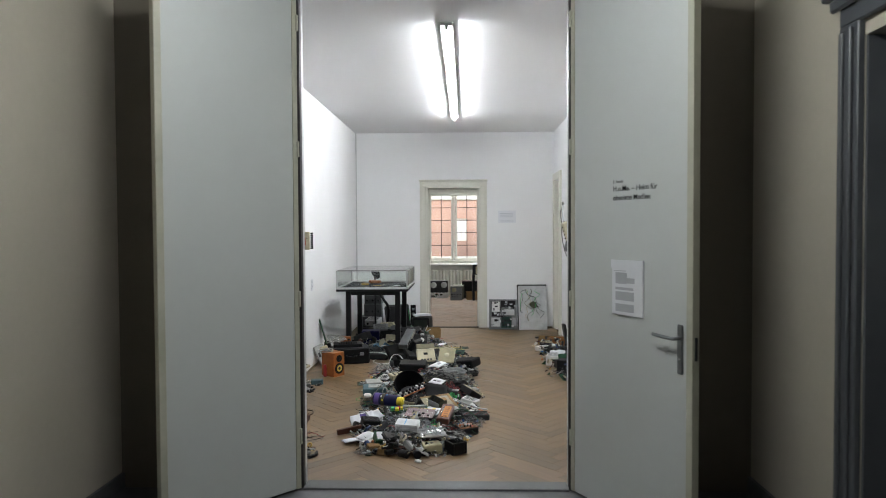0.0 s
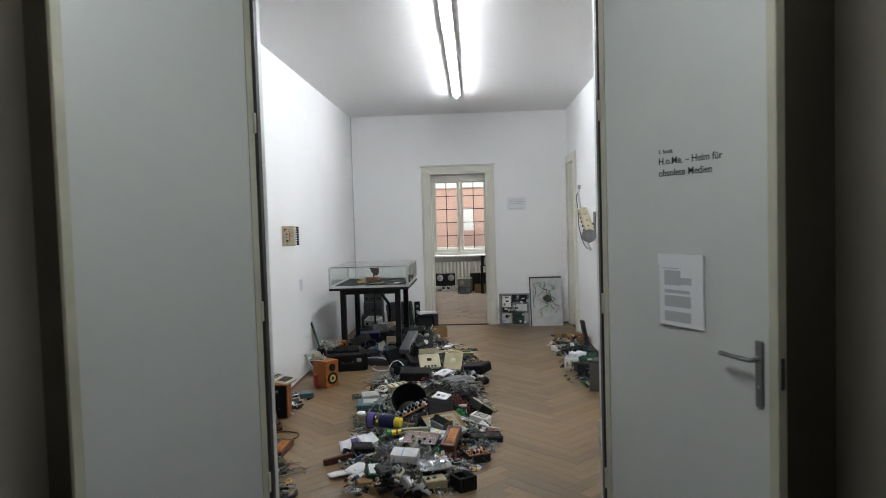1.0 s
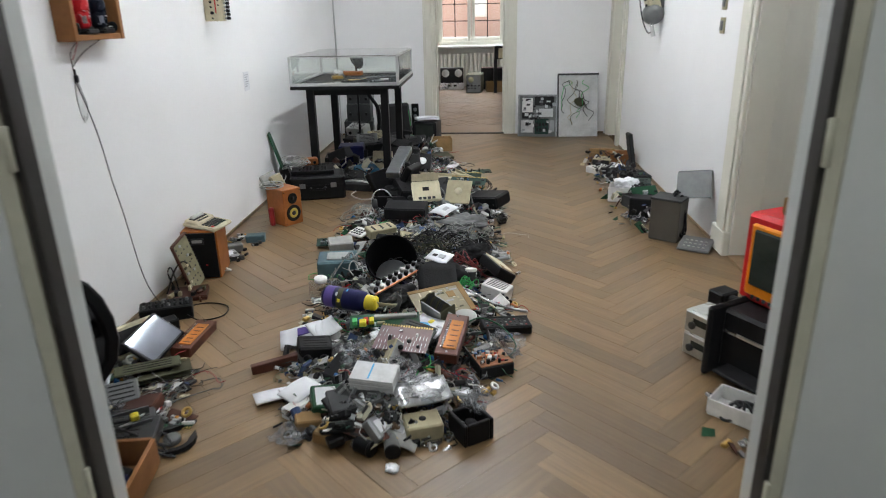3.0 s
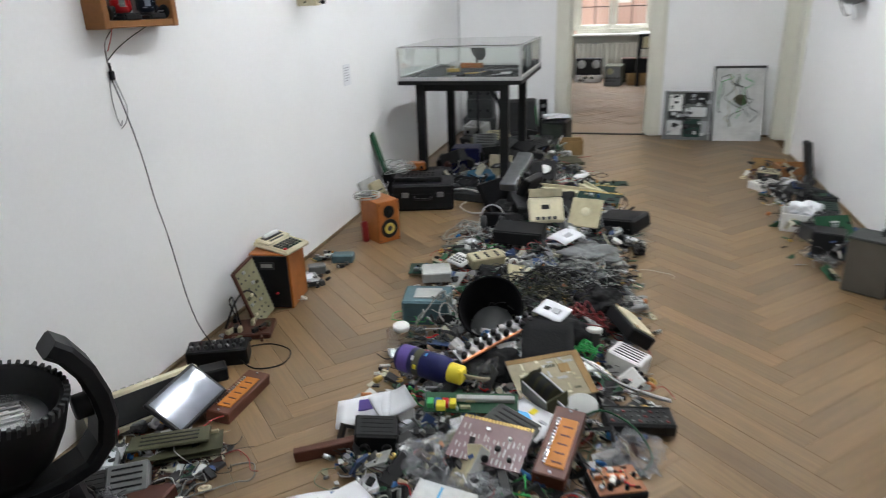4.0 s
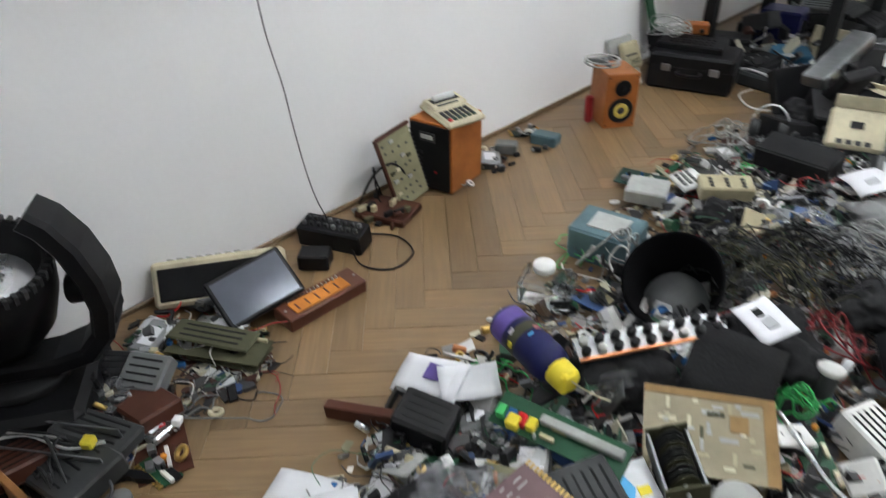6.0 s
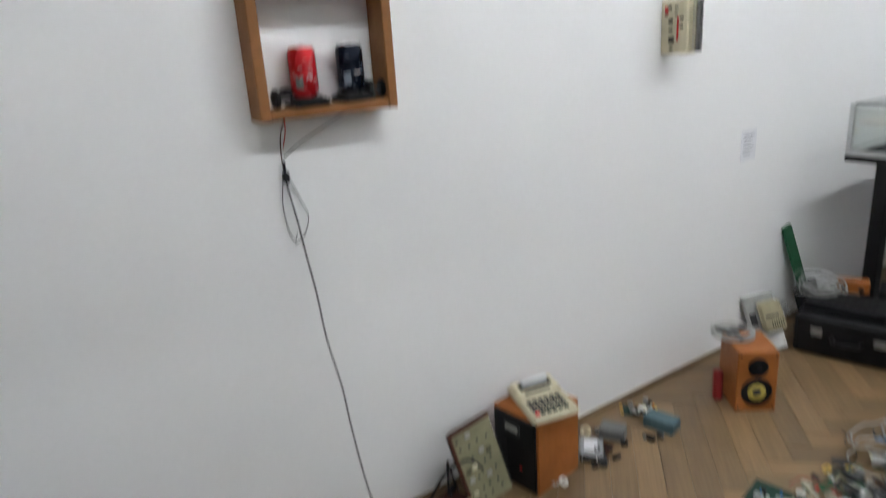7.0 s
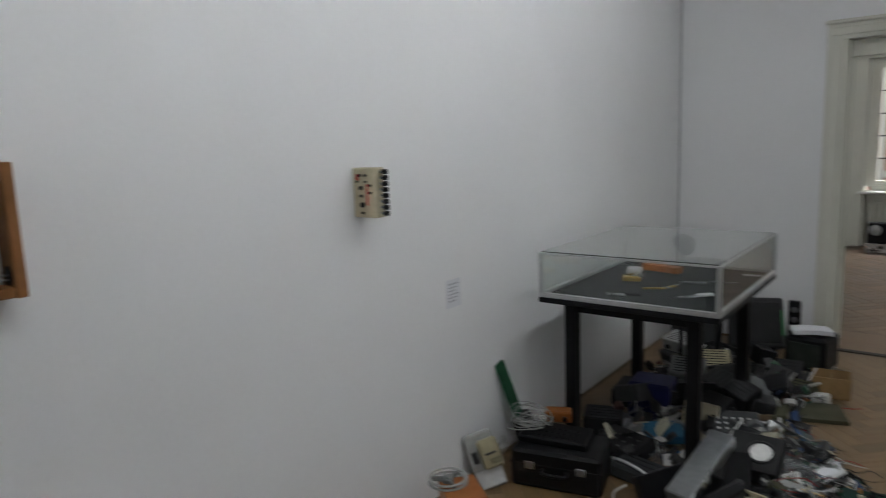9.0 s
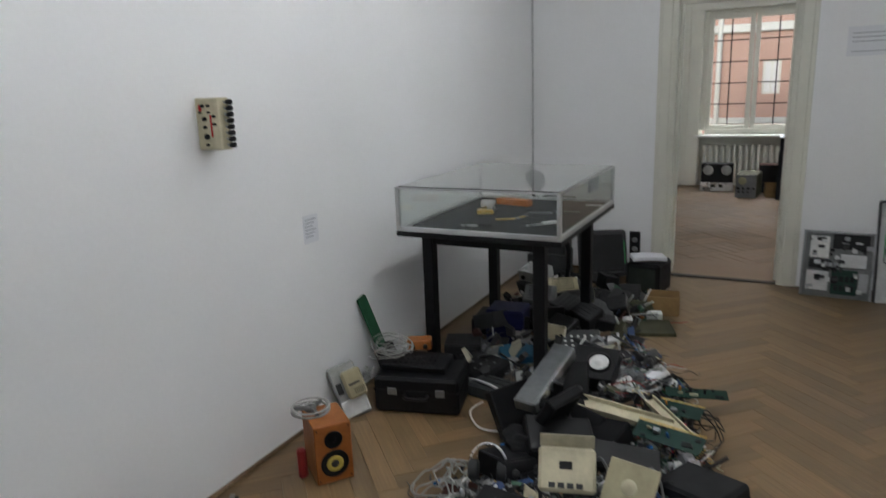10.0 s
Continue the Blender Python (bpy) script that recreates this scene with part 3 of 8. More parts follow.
def device(name, m, size, mat, label, cat, front=None, knobs=0, vents=0, knob_mat=None, group="", buttons=0, bevel=0.006, seed=0):
    """A cased apparatus: body, faceplate towards -y, knobs, vents on top, keys."""
    w, d, h = size
    t = thing(name, m, label, cat, group)
    part("body", slab(-w / 2, w / 2, -d / 2, d / 2, 0, h, bevel=bevel), mat, t)
    if front:
        part("faceplate", slab(-w / 2 + 0.006, w / 2 - 0.006, -d / 2 - 0.004, -d / 2 + 0.003, 0.006, h - 0.006, bevel=0.002), front, t)
    r = min(0.018, h * 0.22, w / (2.4 * knobs) if knobs else 1)
    for i in range(knobs):
        x = -w / 2 + w * (i + 0.5) / knobs
        part("knob", cyl(bmesh.new(), r, 0.014, at(x, -d / 2 - 0.003, h * 0.42, 90), 10), knob_mat or P["black"], t)
    for i in range(vents):
        y = -d / 2 + d * (i + 1) / (vents + 1)
        part("vent", slab(-w * 0.36, w * 0.36, y - 0.003, y + 0.003, h - 0.002, h + 0.0015), P["black"], t)
    if buttons:
        rows = 3
        for i in range(buttons):
            cx, cy = -w * 0.3 + (i // rows) * w * 0.6 / max(1, (buttons - 1) // rows), -d * 0.3 + (i % rows) * d * 0.22
            part("key", slab(cx - 0.008, cx + 0.008, cy - 0.007, cy + 0.007, h - 0.001, h + 0.005, bevel=0.002), knob_mat or P["dark"], t)
    return t


def board(name, m, w, d, mat, label, n=9, seed=0, pins=None, cat="circuit board", group="circuit boards of the heap"):
    """A populated circuit board lying flat, components up."""
    rr = random.Random(seed)
    t = thing(name, m, label, cat, group)
    part("substrate", slab(-w / 2, w / 2, -d / 2, d / 2, 0, 0.003), mat, t)
    for i in range(n):
        x, y = rr.uniform(-0.42, 0.42) * w, rr.uniform(-0.4, 0.4) * d
        k = rr.random()
        if k < 0.45:
            a, b = rr.uniform(0.012, 0.045), rr.uniform(0.008, 0.02)
            part("chip", slab(x - a / 2, x + a / 2, y - b / 2, y + b / 2, 0.003, 0.003 + rr.uniform(0.003, 0.007), bevel=0.001), P["black"], t)
        elif k < 0.7:
            part("capacitor", cyl(bmesh.new(), rr.uniform(0.004, 0.009), rr.uniform(0.012, 0.03), at(x, y, 0.003), 10), P[rr.choice(("silver", "blue", "black", "amber"))], t)
        elif k < 0.88:
            a = rr.uniform(0.02, min(0.07, w * 0.5))
            part("connector", slab(x - a / 2, x + a / 2, y - 0.005, y + 0.005, 0.003, 0.015, bevel=0.001), P[rr.choice(("white", "cream", "beige", "black"))], t)
        else:
            part("heat_sink", slab(x - 0.014, x + 0.014, y - 0.01, y + 0.01, 0.003, 0.022, bevel=0.001), P["steel"], t)
    if pins:
        k = int(w / 0.011)
        bm = bmesh.new()
        for i in range(k):
            x = -w / 2 + (i + 0.5) * w / k
            slab(x - 0.003, x + 0.003, d / 2 - 0.002, d / 2 + 0.012, 0.001, 0.004, bm)
        tagged(part("edge_contact", bm, pins, t, "row of golden edge contacts"), kind="stuff")
    return t


def sheet(name, m, w, d, mat, label, cat, seed=0, curl=0.012, thick=0.004, prints=(), group=""):
    """A slightly buckled booklet, card or leaflet, with printed blocks."""
    rr = random.Random(seed)
    t = thing(name, m, label, cat, group)
    bm = bmesh.new()
    g = []
    ph = rr.uniform(0, 6)
    for i in range(7):
        row = []
        for j in range(5):
            x, y = (i / 6 - 0.5) * w, (j / 4 - 0.5) * d
            z = curl * (math.sin(ph + 3.0 * i / 6) + 0.6 * math.cos(ph + 2.4 * j / 4))
            row.append((bm.verts.new((x, y, z)), bm.verts.new((x, y, z + thick))))
        g.append(row)
    for i in range(6):
        for j in range(4):
            a, b, c, d2 = g[i][j], g[i + 1][j], g[i + 1][j + 1], g[i][j + 1]
            bm.faces.new((a[1], b[1], c[1], d2[1])).smooth = True
            bm.faces.new((a[0], d2[0], c[0], b[0])).smooth = True
    for k in range(6):
        bm.faces.new((g[k][0][0], g[k + 1][0][0], g[k + 1][0][1], g[k][0][1]))
        bm.faces.new((g[k][4][1], g[k + 1][4][1], g[k + 1][4][0], g[k][4][0]))
    for k in range(4):
        bm.faces.new((g[0][k][1], g[0][k + 1][1], g[0][k + 1][0], g[0][k][0]))
        bm.faces.new((g[6][k][0], g[6][k + 1][0], g[6][k + 1][1], g[6][k][1]))
    part("page", bm, mat, t)
    for x, y, a, b, pm in prints:
        z = curl * (math.sin(ph + 3.0 * (x + 0.5)) + 0.6 * math.cos(ph + 2.4 * (y + 0.5))) + thick
        part("printed_block", slab(x * w - a * w / 2, x * w + a * w / 2, y * d - b * d / 2, y * d + b * d / 2, z - 0.004, z + 0.0025), pm, t)
    return t


def crumpled(name, m, r, mat, label, cat, seed=0, flat=0.4, group=""):
    """A crumpled bag or cloth: a dented, flattened blob; film keeps its sharp folds."""
    bm = bmesh.new()
    bmesh.ops.create_icosphere(bm, subdivisions=4, radius=r)
    off = Vector((seed * 3.7, seed * 1.3, 0))
    crisp = mat is BAG
    for v in bm.verts:
        n1 = noise.noise(v.co * (1.5 / r) + off)
        n2 = noise.noise(v.co * (4.2 / r) + off)
        n3 = abs(noise.noise(v.co * (7.8 / r) + off))
        n4 = abs(noise.noise(v.co * (3.1 / r) - off)) if crisp else 0.0
        v.co *= 1 + 0.5 * n1 + 0.3 * n2 - (0.42 if crisp else 0.22) * n3 - 0.55 * n4
        v.co.z *= flat
    for f in bm.faces:
        f.smooth = not crisp
    low = min(v.co.z for v in bm.verts)
    for v in bm.verts:
        v.co.z = max(v.co.z - low - 0.12 * r, 0.0)
    ob = part(name, bm, mat)
    ob.matrix_world = m
    return tagged(ob, label, cat, group)


def tangle(name, centre, spread, loops, r, mat, label, cat="cable", seed=0, turns=14):
    """A bundle of wire thrown in loops."""
    rr = random.Random(seed)
    bm = bmesh.new()
    cx, cy, cz = centre
    pts, a, ox, oy, rad = [], rr.uniform(0, 6.28), 0.0, 0.0, 0.6
    for k in range(loops * turns):
        if k % turns == 0:
            ox, oy, rad = rr.gauss(0, 0.4) * spread[0], rr.gauss(0, 0.4) * spread[1], rr.uniform(0.3, 0.8)
        a += rr.uniform(0.35, 0.75)
        rad = min(1.0, max(0.2, rad + rr.uniform(-0.15, 0.15)))
        fx, fy = ox + math.cos(a) * rad * spread[0] * 0.55, oy + math.sin(a) * rad * spread[1] * 0.55
        fall = max(0.0, 1 - math.hypot(fx / spread[0], fy / spread[1]) ** 2)
        pts.append((cx + fx, cy + fy, max(r, cz + spread[2] * (rr.uniform(-0.4, 0.9)) * fall - (1 - fall) * cz * 0.85)))
    tube(bm, pts, r, 5)
    return tagged(part(name, bm, mat), label, cat, "cables of the heap")


def cable(name, pts, r, mat, label, group=""):
    return tagged(part(name, tube(bmesh.new(), pts, r, 6), mat), label, "cable", group)


def can_thing(name, m, r, h, mat, label, band, cat="drink can"):
    t = thing(name, m, label, cat)
    part("body", lathe(bmesh.new(), [(0, 0.004), (r * 0.72, 0), (r * 0.8, 0.004), (r, 0.012), (r, h - 0.016), (r * 0.84, h - 0.003)], seg=28), mat, t)
    part("lid", lathe(bmesh.new(), [(r * 0.84, h - 0.004), (r * 0.86, h), (r * 0.78, h), (r * 0.76, h - 0.004), (0, h - 0.004)], seg=28), P["silver"], t, "bright aluminium lid")
    part("pull_tab", slab(-0.006, 0.010, -0.006, 0.006, h - 0.004, h + 0.004, bevel=0.002), P["silver"], t)
    for kind, z0, z1, a0, a1, pm in band:
        bm = bmesh.new()
        k = max(2, int((a1 - a0) / 10))
        lo = [bm.verts.new(((r + 0.0006) * math.cos(radians(a0 + (a1 - a0) * i / k)), (r + 0.0006) * math.sin(radians(a0 + (a1 - a0) * i / k)), z0 + (kind * (z1 - z0) * 0.4) * math.sin(3.0 * i / k))) for i in range(k + 1)]
        hi = [bm.verts.new((v.co.x, v.co.y, v.co.z + (z1 - z0))) for v in lo]
        for i in range(k):
            bm.faces.new((lo[i], lo[i + 1], hi[i + 1], hi[i]))
        part("print", bm, pm, t)
    return t


def open_box(name, m, size, mat, label, cat, wall=0.008):
    w, d, h = size
    t = thing(name, m, label, cat)
    part("base", slab(-w / 2, w / 2, -d / 2, d / 2, 0, wall), mat, t)
    for sx in (-1, 1):
        part("side", slab(sx * w / 2 - wall / 2, sx * w / 2 + wall / 2, -d / 2, d / 2, wall, h, bevel=0.002), mat, t)
    for sy in (-1, 1):
        part("end", slab(-w / 2 + wall / 2, w / 2 - wall / 2, sy * d / 2 - wall / 2, sy * d / 2 + wall / 2, wall, h, bevel=0.002), mat, t)
    return t


RUST_BROWN = material("red_brown_bakelite", (0.10, 0.028, 0.013), 0.5, vary=0.2, scale=40, stain=0.25, stain_scale=9)
AMBER_PANEL = material("orange_pertinax", (0.48, 0.165, 0.014), 0.6, vary=0.2, scale=50, stain=0.2, stain_scale=14)


def amber_module(m, label):
    t = thing("relay_module", m, label, "electronic module")
    part("body", slab(-0.05, 0.05, -0.15, 0.15, 0, 0.05, bevel=0.004), RUST_BROWN, t)
    part("panel", slab(-0.022, 0.036, -0.115, 0.095, 0.05, 0.055, bevel=0.002), AMBER_PANEL, t, "orange pertinax panel")
    for i in range(5):
        part("slot", slab(-0.006, 0.026, -0.10 + 0.038 * i, -0.094 + 0.038 * i, 0.0545, 0.0565), RUST_BROWN, t)
    for i in range(14):
        y = -0.110 + i * 0.0148
        part("pin", slab(-0.030, -0.020, y - 0.0016, y + 0.0016, 0.050, 0.060), P["silver"], t)
    for sy in (-1, 1):
        part("screw", cyl(bmesh.new(), 0.005, 0.003, at(0.0, sy * 0.135, 0.0495), 10), P["steel"], t)
    return t


def loudspeaker(name, m, size, mat, label, drivers):
    w, d, h = size
    t = thing(name, m, label, "loudspeaker")
    part("cabinet", slab(-w / 2, w / 2, -d / 2, d / 2, 0, h, bevel=0.004), mat, t)
    for x, z, r, cone in drivers:
        dr = part("driver", lathe(bmesh.new(), [(r * 1.12, 0), (r * 1.12, 0.006), (r * 0.98, 0.008), (r * 0.9, 0.002), (r * 0.85, 0.004)], at(x, -d / 2, z, 90), 24), P["black"], t, "black speaker surround")
        part("cone", lathe(bmesh.new(), [(r * 0.86, 0.003), (r * 0.45, -0.0), (r * 0.3, 0.004), (0, 0.010)], at(x, -d / 2 - 0.001, z, 90), 24), cone, dr)
    return t


def bottle(name, a, b, r, label):
    va, vb = Vector(a), Vector(b)
    ax = vb - va
    length = ax.length
    m = Matrix.Translation(va) @ ax.to_track_quat("Z", "Y").to_matrix().to_4x4()
    t = thing(name, m, label, "bottle")
    part("body", lathe(bmesh.new(), [(0, 0), (r * 0.8, 0), (r, 0.01), (r, length * 0.68), (r * 0.92, length * 0.78), (r * 0.66, length * 0.83)], seg=22), P["navy"], t)
    part("cap", lathe(bmesh.new(), [(r * 0.68, length * 0.80), (r * 0.72, length * 0.82), (r * 0.70, length * 0.97), (r * 0.6, length), (0, length)], seg=18), P["yellow"], t, "yellow cap")
    part("label_band", lathe(bmesh.new(), [(r * 1.01, length * 0.06), (r * 1.015, length * 0.07), (r * 1.015, length * 0.22), (r * 1.01, length * 0.23)], seg=22), P["violet"], t, "purple printed label")
    part("label_band", lathe(bmesh.new(), [(r * 1.01, length * 0.30), (r * 1.015, length * 0.31), (r * 1.015, length * 0.40), (r * 1.01, length * 0.41)], seg=22), P["olive"], t, "dull yellow printed stripe")
    for k, tone in enumerate(("yellow", "green", "pink", "sky", "pale", "yellow")):
        part("print", box(bmesh.new(), (0.006, 0.018, 0.008 + 0.004 * (k % 3)), rot(0, 0, 34 * k) @ at(r * 0.985, 0, length * (0.30 + 0.055 * (k % 4)), 0, 0, 0), 0.002), P[tone], t)
    part("cap_lid", slab(-r * 0.5, r * 0.5, -r * 0.62, r * 0.62, length * 0.93, length * 1.02, bevel=0.008), P["yellow"], t, "yellow flip lid")
    return t


# ---- stacking helper ----
CELL = 0.03
GX, GY = -1.7, 4.7
heights = np.zeros((120, 240))


def footprint(x, y, w, d):
    r = 0.5 * max(w, d) * 0.8
    i0, i1 = int((x - r - GX) / CELL), int((x + r - GX) / CELL) + 1
    j0, j1 = int((y - r - GY) / CELL), int((y + r - GY) / CELL) + 1
    return max(0, i0), max(1, min(119, i1)), max(0, j0), max(1, min(239, j1))


def rest_on(x, y, w, d, h, limit):
    """Height at which a new piece comes to rest on the heap; the heap grows by it."""
    i0, i1, j0, j1 = footprint(x, y, w, d)
    z = float(np.median(heights[i0:i1, j0:j1]))
    z = min(z, limit)
    heights[i0:i1, j0:j1] = np.maximum(heights[i0:i1, j0:j1], min(z + h * 0.75, limit + 0.05))
    return z

# ---- random small junk ----


def junk(x, y, limit, rr, seed):
    """One more piece of scrap dropped on the heap."""
    k = rr.random()
    rz, rx, ry = rr.uniform(0, 360), rr.uniform(-42, 42), rr.uniform(-42, 42)
    if limit < 0.03:
        rx, ry = rx * 0.2, ry * 0.2
    g = "scrap of the heap"

    def place(w, d, h):
        z = rest_on(x, y, w, d, h, limit)
        lift = 0.5 * 0.5 * (w * abs(math.sin(radians(ry))) + d * abs(math.sin(radians(rx))))
        return frame_m(x, y, z + lift * 0.7, rz, rx, ry)

    if k < 0.24:
        w, d = rr.uniform(0.06, 0.16), rr.uniform(0.04, 0.10)
        tone = rr.choice(("pcb", "pcb", "pcbdark", "pcbtan", "brown"))
        words = {"pcb": "green", "pcbdark": "dark green", "pcbtan": "tan", "brown": "brown"}[tone]
        board("circuit_board", place(w, d, 0.02), w, d, P[tone], words + " populated circuit board lying in the scrap heap", rr.randint(5, 11), seed, P["gold"] if rr.random() < 0.3 else None)
    elif k < 0.36:
        w, d, h = rr.uniform(0.06, 0.11), rr.uniform(0.05, 0.08), rr.uniform(0.025, 0.05)
        t = device("power_adapter", place(w, d, h), (w, d, h), P["black"], "black plastic mains adapter on the scrap heap", "power adapter", group=g)
        for sx in (-0.009, 0.009):
            part("prong", cyl(bmesh.new(), 0.002, 0.018, at(sx, -d / 2 + 0.001, h / 2, 90), 8), P["silver"], t)
    elif k < 0.46:
        w, d, h = rr.uniform(0.09, 0.15), rr.uniform(0.07, 0.11), rr.uniform(0.022, 0.05)
        tone = rr.choice(("silver", "steel", "silver", "grey"))
        t = device("disk_drive", place(w, d, h), (w, d, h), P[tone], "dull metal disk drive lying in the scrap heap", "disk drive", front=P["dark"], group=g)
        part("sticker", slab(-w * 0.3, w * 0.25, -d * 0.25, d * 0.3, h - 0.002, h + 0.001), PAPER, t)
    elif k < 0.58:
        w, d, h = rr.uniform(0.05, 0.14), rr.uniform(0.04, 0.10), rr.uniform(0.025, 0.06)
        tone, word = rr.choice((("light", "light grey"), ("beige", "yellowed beige"), ("dark", "dark grey"), ("white", "white"), ("olive", "olive"), ("brown", "brown"), ("soot", "black"), ("soot", "black"), ("dark", "dark grey")))
        device("small_device", place(w, d, h), (w, d, h), P[tone], word + " plastic device casing in the scrap heap", "device", front=P[rr.choice(("dark", "black", "steel", "light"))], knobs=rr.randint(0, 3), vents=rr.choice((0, 0, 4)), group=g)
    elif k < 0.66:
        w, d = rr.uniform(0.08, 0.17), rr.uniform(0.06, 0.12)
        tone, word = rr.choice((("white", "white"), ("light", "pale grey"), ("cream", "cream")))
        sheet("leaflet", place(w, d, 0.02), w, d, PAPER if tone == "white" else P[tone], word + " crumpled leaflet among the scrap", "paper", seed, 0.012, 0.003, [(0.0, 0.1, 0.6, 0.3, INK)], g)
    elif k < 0.72:
        crumpled("plastic_bag", place(0.12, 0.12, 0.05), rr.uniform(0.05, 0.09), BAG, "crumpled clear plastic bag on the heap", "plastic bag", seed, 0.45, g)
    elif k < 0.80:
        z = rest_on(x, y, 0.12, 0.12, 0.03, limit)
        tone, word = rr.choice((("black", "black"), ("grey", "grey"), ("white", "white"), ("dark", "dark grey"), ("red", "red"), ("green", "green")))
        tangle("looped_cable", (x, y, z + 0.03), (0.13, 0.13, 0.04), 3, rr.uniform(0.002, 0.0038), P[tone], word + " loose cable looped over the scrap", seed=seed, turns=10)
    elif k < 0.86:
        r, h = rr.uniform(0.014, 0.032), rr.uniform(0.03, 0.09)
        tone, word = rr.choice((("silver", "silver"), ("black", "black"), ("copper", "copper wound"), ("steel", "steel"), ("blue", "blue")))
        t = thing("cylinder_part", place(2 * r, h, 2 * r) @ at(0, h / 2, r, 90), word + " cylindrical component among the scrap", "component", g)
        part("barrel", cyl(bmesh.new(), r, h, None, 14), P[tone], t)
        part("end_cap", cyl(bmesh.new(), r * 1.06, h * 0.12, at(0, 0, h * 0.9), 14), P["dark"], t)
    elif k < 0.93:
        w, d, h = rr.uniform(0.05, 0.1), rr.uniform(0.03, 0.06), rr.uniform(0.02, 0.045)
        t = thing("heat_sink", place(w, d, h), "finned aluminium heat sink in the scrap heap", "heat sink", g)
        part("base", slab(-w / 2, w / 2, -d / 2, d / 2, 0, 0.006), P["steel"], t)
        for i in range(7):
            fx = -w / 2 + w * (i + 0.5) / 7
            part("fin", slab(fx - 0.0015, fx + 0.0015, -d / 2, d / 2, 0.006, h), P["steel"], t)
    else:
        w, d = rr.uniform(0.12, 0.2), rr.uniform(0.04, 0.055)
        t = device("remote_control", place(w, d, 0.02), (w, d, 0.02), P[rr.choice(("black", "dark", "light"))], "slim remote control lying in the scrap heap", "remote control", buttons=6, knob_mat=P["grey"], group=g)


rr = random.Random(11)


def heap_edges(y):
    """Left and right limit of the long heap at y."""
    ys = (5.18, 5.35, 5.75, 6.1, 6.6, 7.1, 7.5, 8.1, 8.6, 9.1, 9.6)
    ls = (-0.50, -0.62, -0.74, -0.76, -0.78, -0.84, -0.90, -0.82, -0.66, -0.60, -0.55)
    rs = (0.02, 0.16, 0.24, 0.33, 0.34, 0.36, 0.33, 0.36, 0.30, 0.10, -0.05)
    return float(np.interp(y, ys, ls)), float(np.interp(y, ys, rs))


def heap_limit(x, y):
    a, b = heap_edges(y)
    c, h = (a + b) / 2, (b - a) / 2
    u = min(1.0, abs(x - c) / h)
    ends = min(1.0, (y - 5.1) / 0.45)
    return max(0.0, 0.16 * (1 - u ** 3) * max(0.15, ends))


# low flat scrap first, then the upper layers
seed = 100
for layer in range(4):
    for i in range(150):
        y = rr.uniform(5.22, 9.5)
        a, b = heap_edges(y)
        x = rr.uniform(a + 0.03, b - 0.03) if layer == 0 else rr.triangular(a + 0.06, b - 0.06)
        seed += 1
        junk(x, y, heap_limit(x, y) * (0.30 + 0.27 * layer), rr, seed)
# scrap under and behind the case, along the walls
for n, (x0, x1, y0, y1, lim) in ((34, (-1.45, -0.35, 9.0, 10.5, 0.09)), (26, (-1.5, -0.4, 10.4, 11.3, 0.12)), (12, (-1.5, -1.0, 4.95, 5.5, 0.06)),
                                 (8, (-1.55, -1.2, 5.45, 5.9, 0.03)), (5, (-1.6, -1.42, 7.1, 7.6, 0.02)), (16, (1.22, 1.6, 7.7, 8.8, 0.09)), (12, (1.25, 1.62, 8.8, 10.0, 0.07))):
    for i in range(n):
        seed += 1
        junk(rr.uniform(x0, x1), rr.uniform(y0, y1), lim * rr.random(), rr, seed)

# ---- known pieces of the long heap ----


def along(a, b):
    """Pose midway between two places, local x running from a to b."""
    va, vb = Vector(a), Vector(b)
    d = vb - va
    return (va + vb) / 2, math.degrees(math.atan2(d.y, d.x)), d.length, math.degrees(math.asin(d.z / d.length))


# black waste bin lying open towards the entrance
ax = Vector((0.05, -0.62, 0.60)).normalized()
bm_m = Matrix.Translation(Vector((-0.33, 6.60, 0.20)) - ax * 0.2) @ ax.to_track_quat("Z", "Y").to_matrix().to_4x4()
t = thing("waste_bin", bm_m, "black plastic waste bin lying tipped in the scrap heap", "waste bin")
part("shell", lathe(bmesh.new(), [(0, 0.0), (0.10, 0), (0.135, 0.235), (0.142, 0.24), (0.142, 0.25), (0.132, 0.248), (0.098, 0.012), (0, 0.012)], seg=32), MATT_BLACK, t)
part("disc", lathe(bmesh.new(), [(0, 0.10), (0.094, 0.10), (0.098, 0.106), (0, 0.110)], at(0, -0.02, -0.02, 12), 24), P["grey"], t, "grey disc lying inside")
# Black lumps added as the dark shade in the gaps of the heap.
for x, y, z, r, sd in ((-0.28, 6.24, 0.07, 0.13, 301), (-0.05, 6.60, 0.08, 0.13, 302), (0.12, 7.0, 0.05, 0.11, 305), (-0.45, 7.25, 0.02, 0.10, 306)):
    crumpled("black_rag", frame_m(x, y, z, 40 * sd), r, FABRIC, "black cloth lump added to darken the gaps in the scrap", "cloth", sd, 0.5, "dark bags in the heap")
bottle("detergent_bottle", (-0.605, 6.16, 0.19), (-0.340, 6.085, 0.18), 0.052, "dark blue plastic bottle with a yellow cap on the heap")
c, rz, ln, el = along((-0.38, 6.17, 0.20), (-0.14, 6.45, 0.25))
t = thing("terminal_strip", frame_m(*c, rz, 20, -el), "copper terminal strip with black and white sockets", "terminal strip")
part("rail", slab(-ln / 2, ln / 2, -0.03, 0.03, 0, 0.008), P["steel"], t)
part("copper_bar", slab(-ln / 2, ln / 2, -0.034, -0.028, 0.002, 0.014), P["copper"], t)
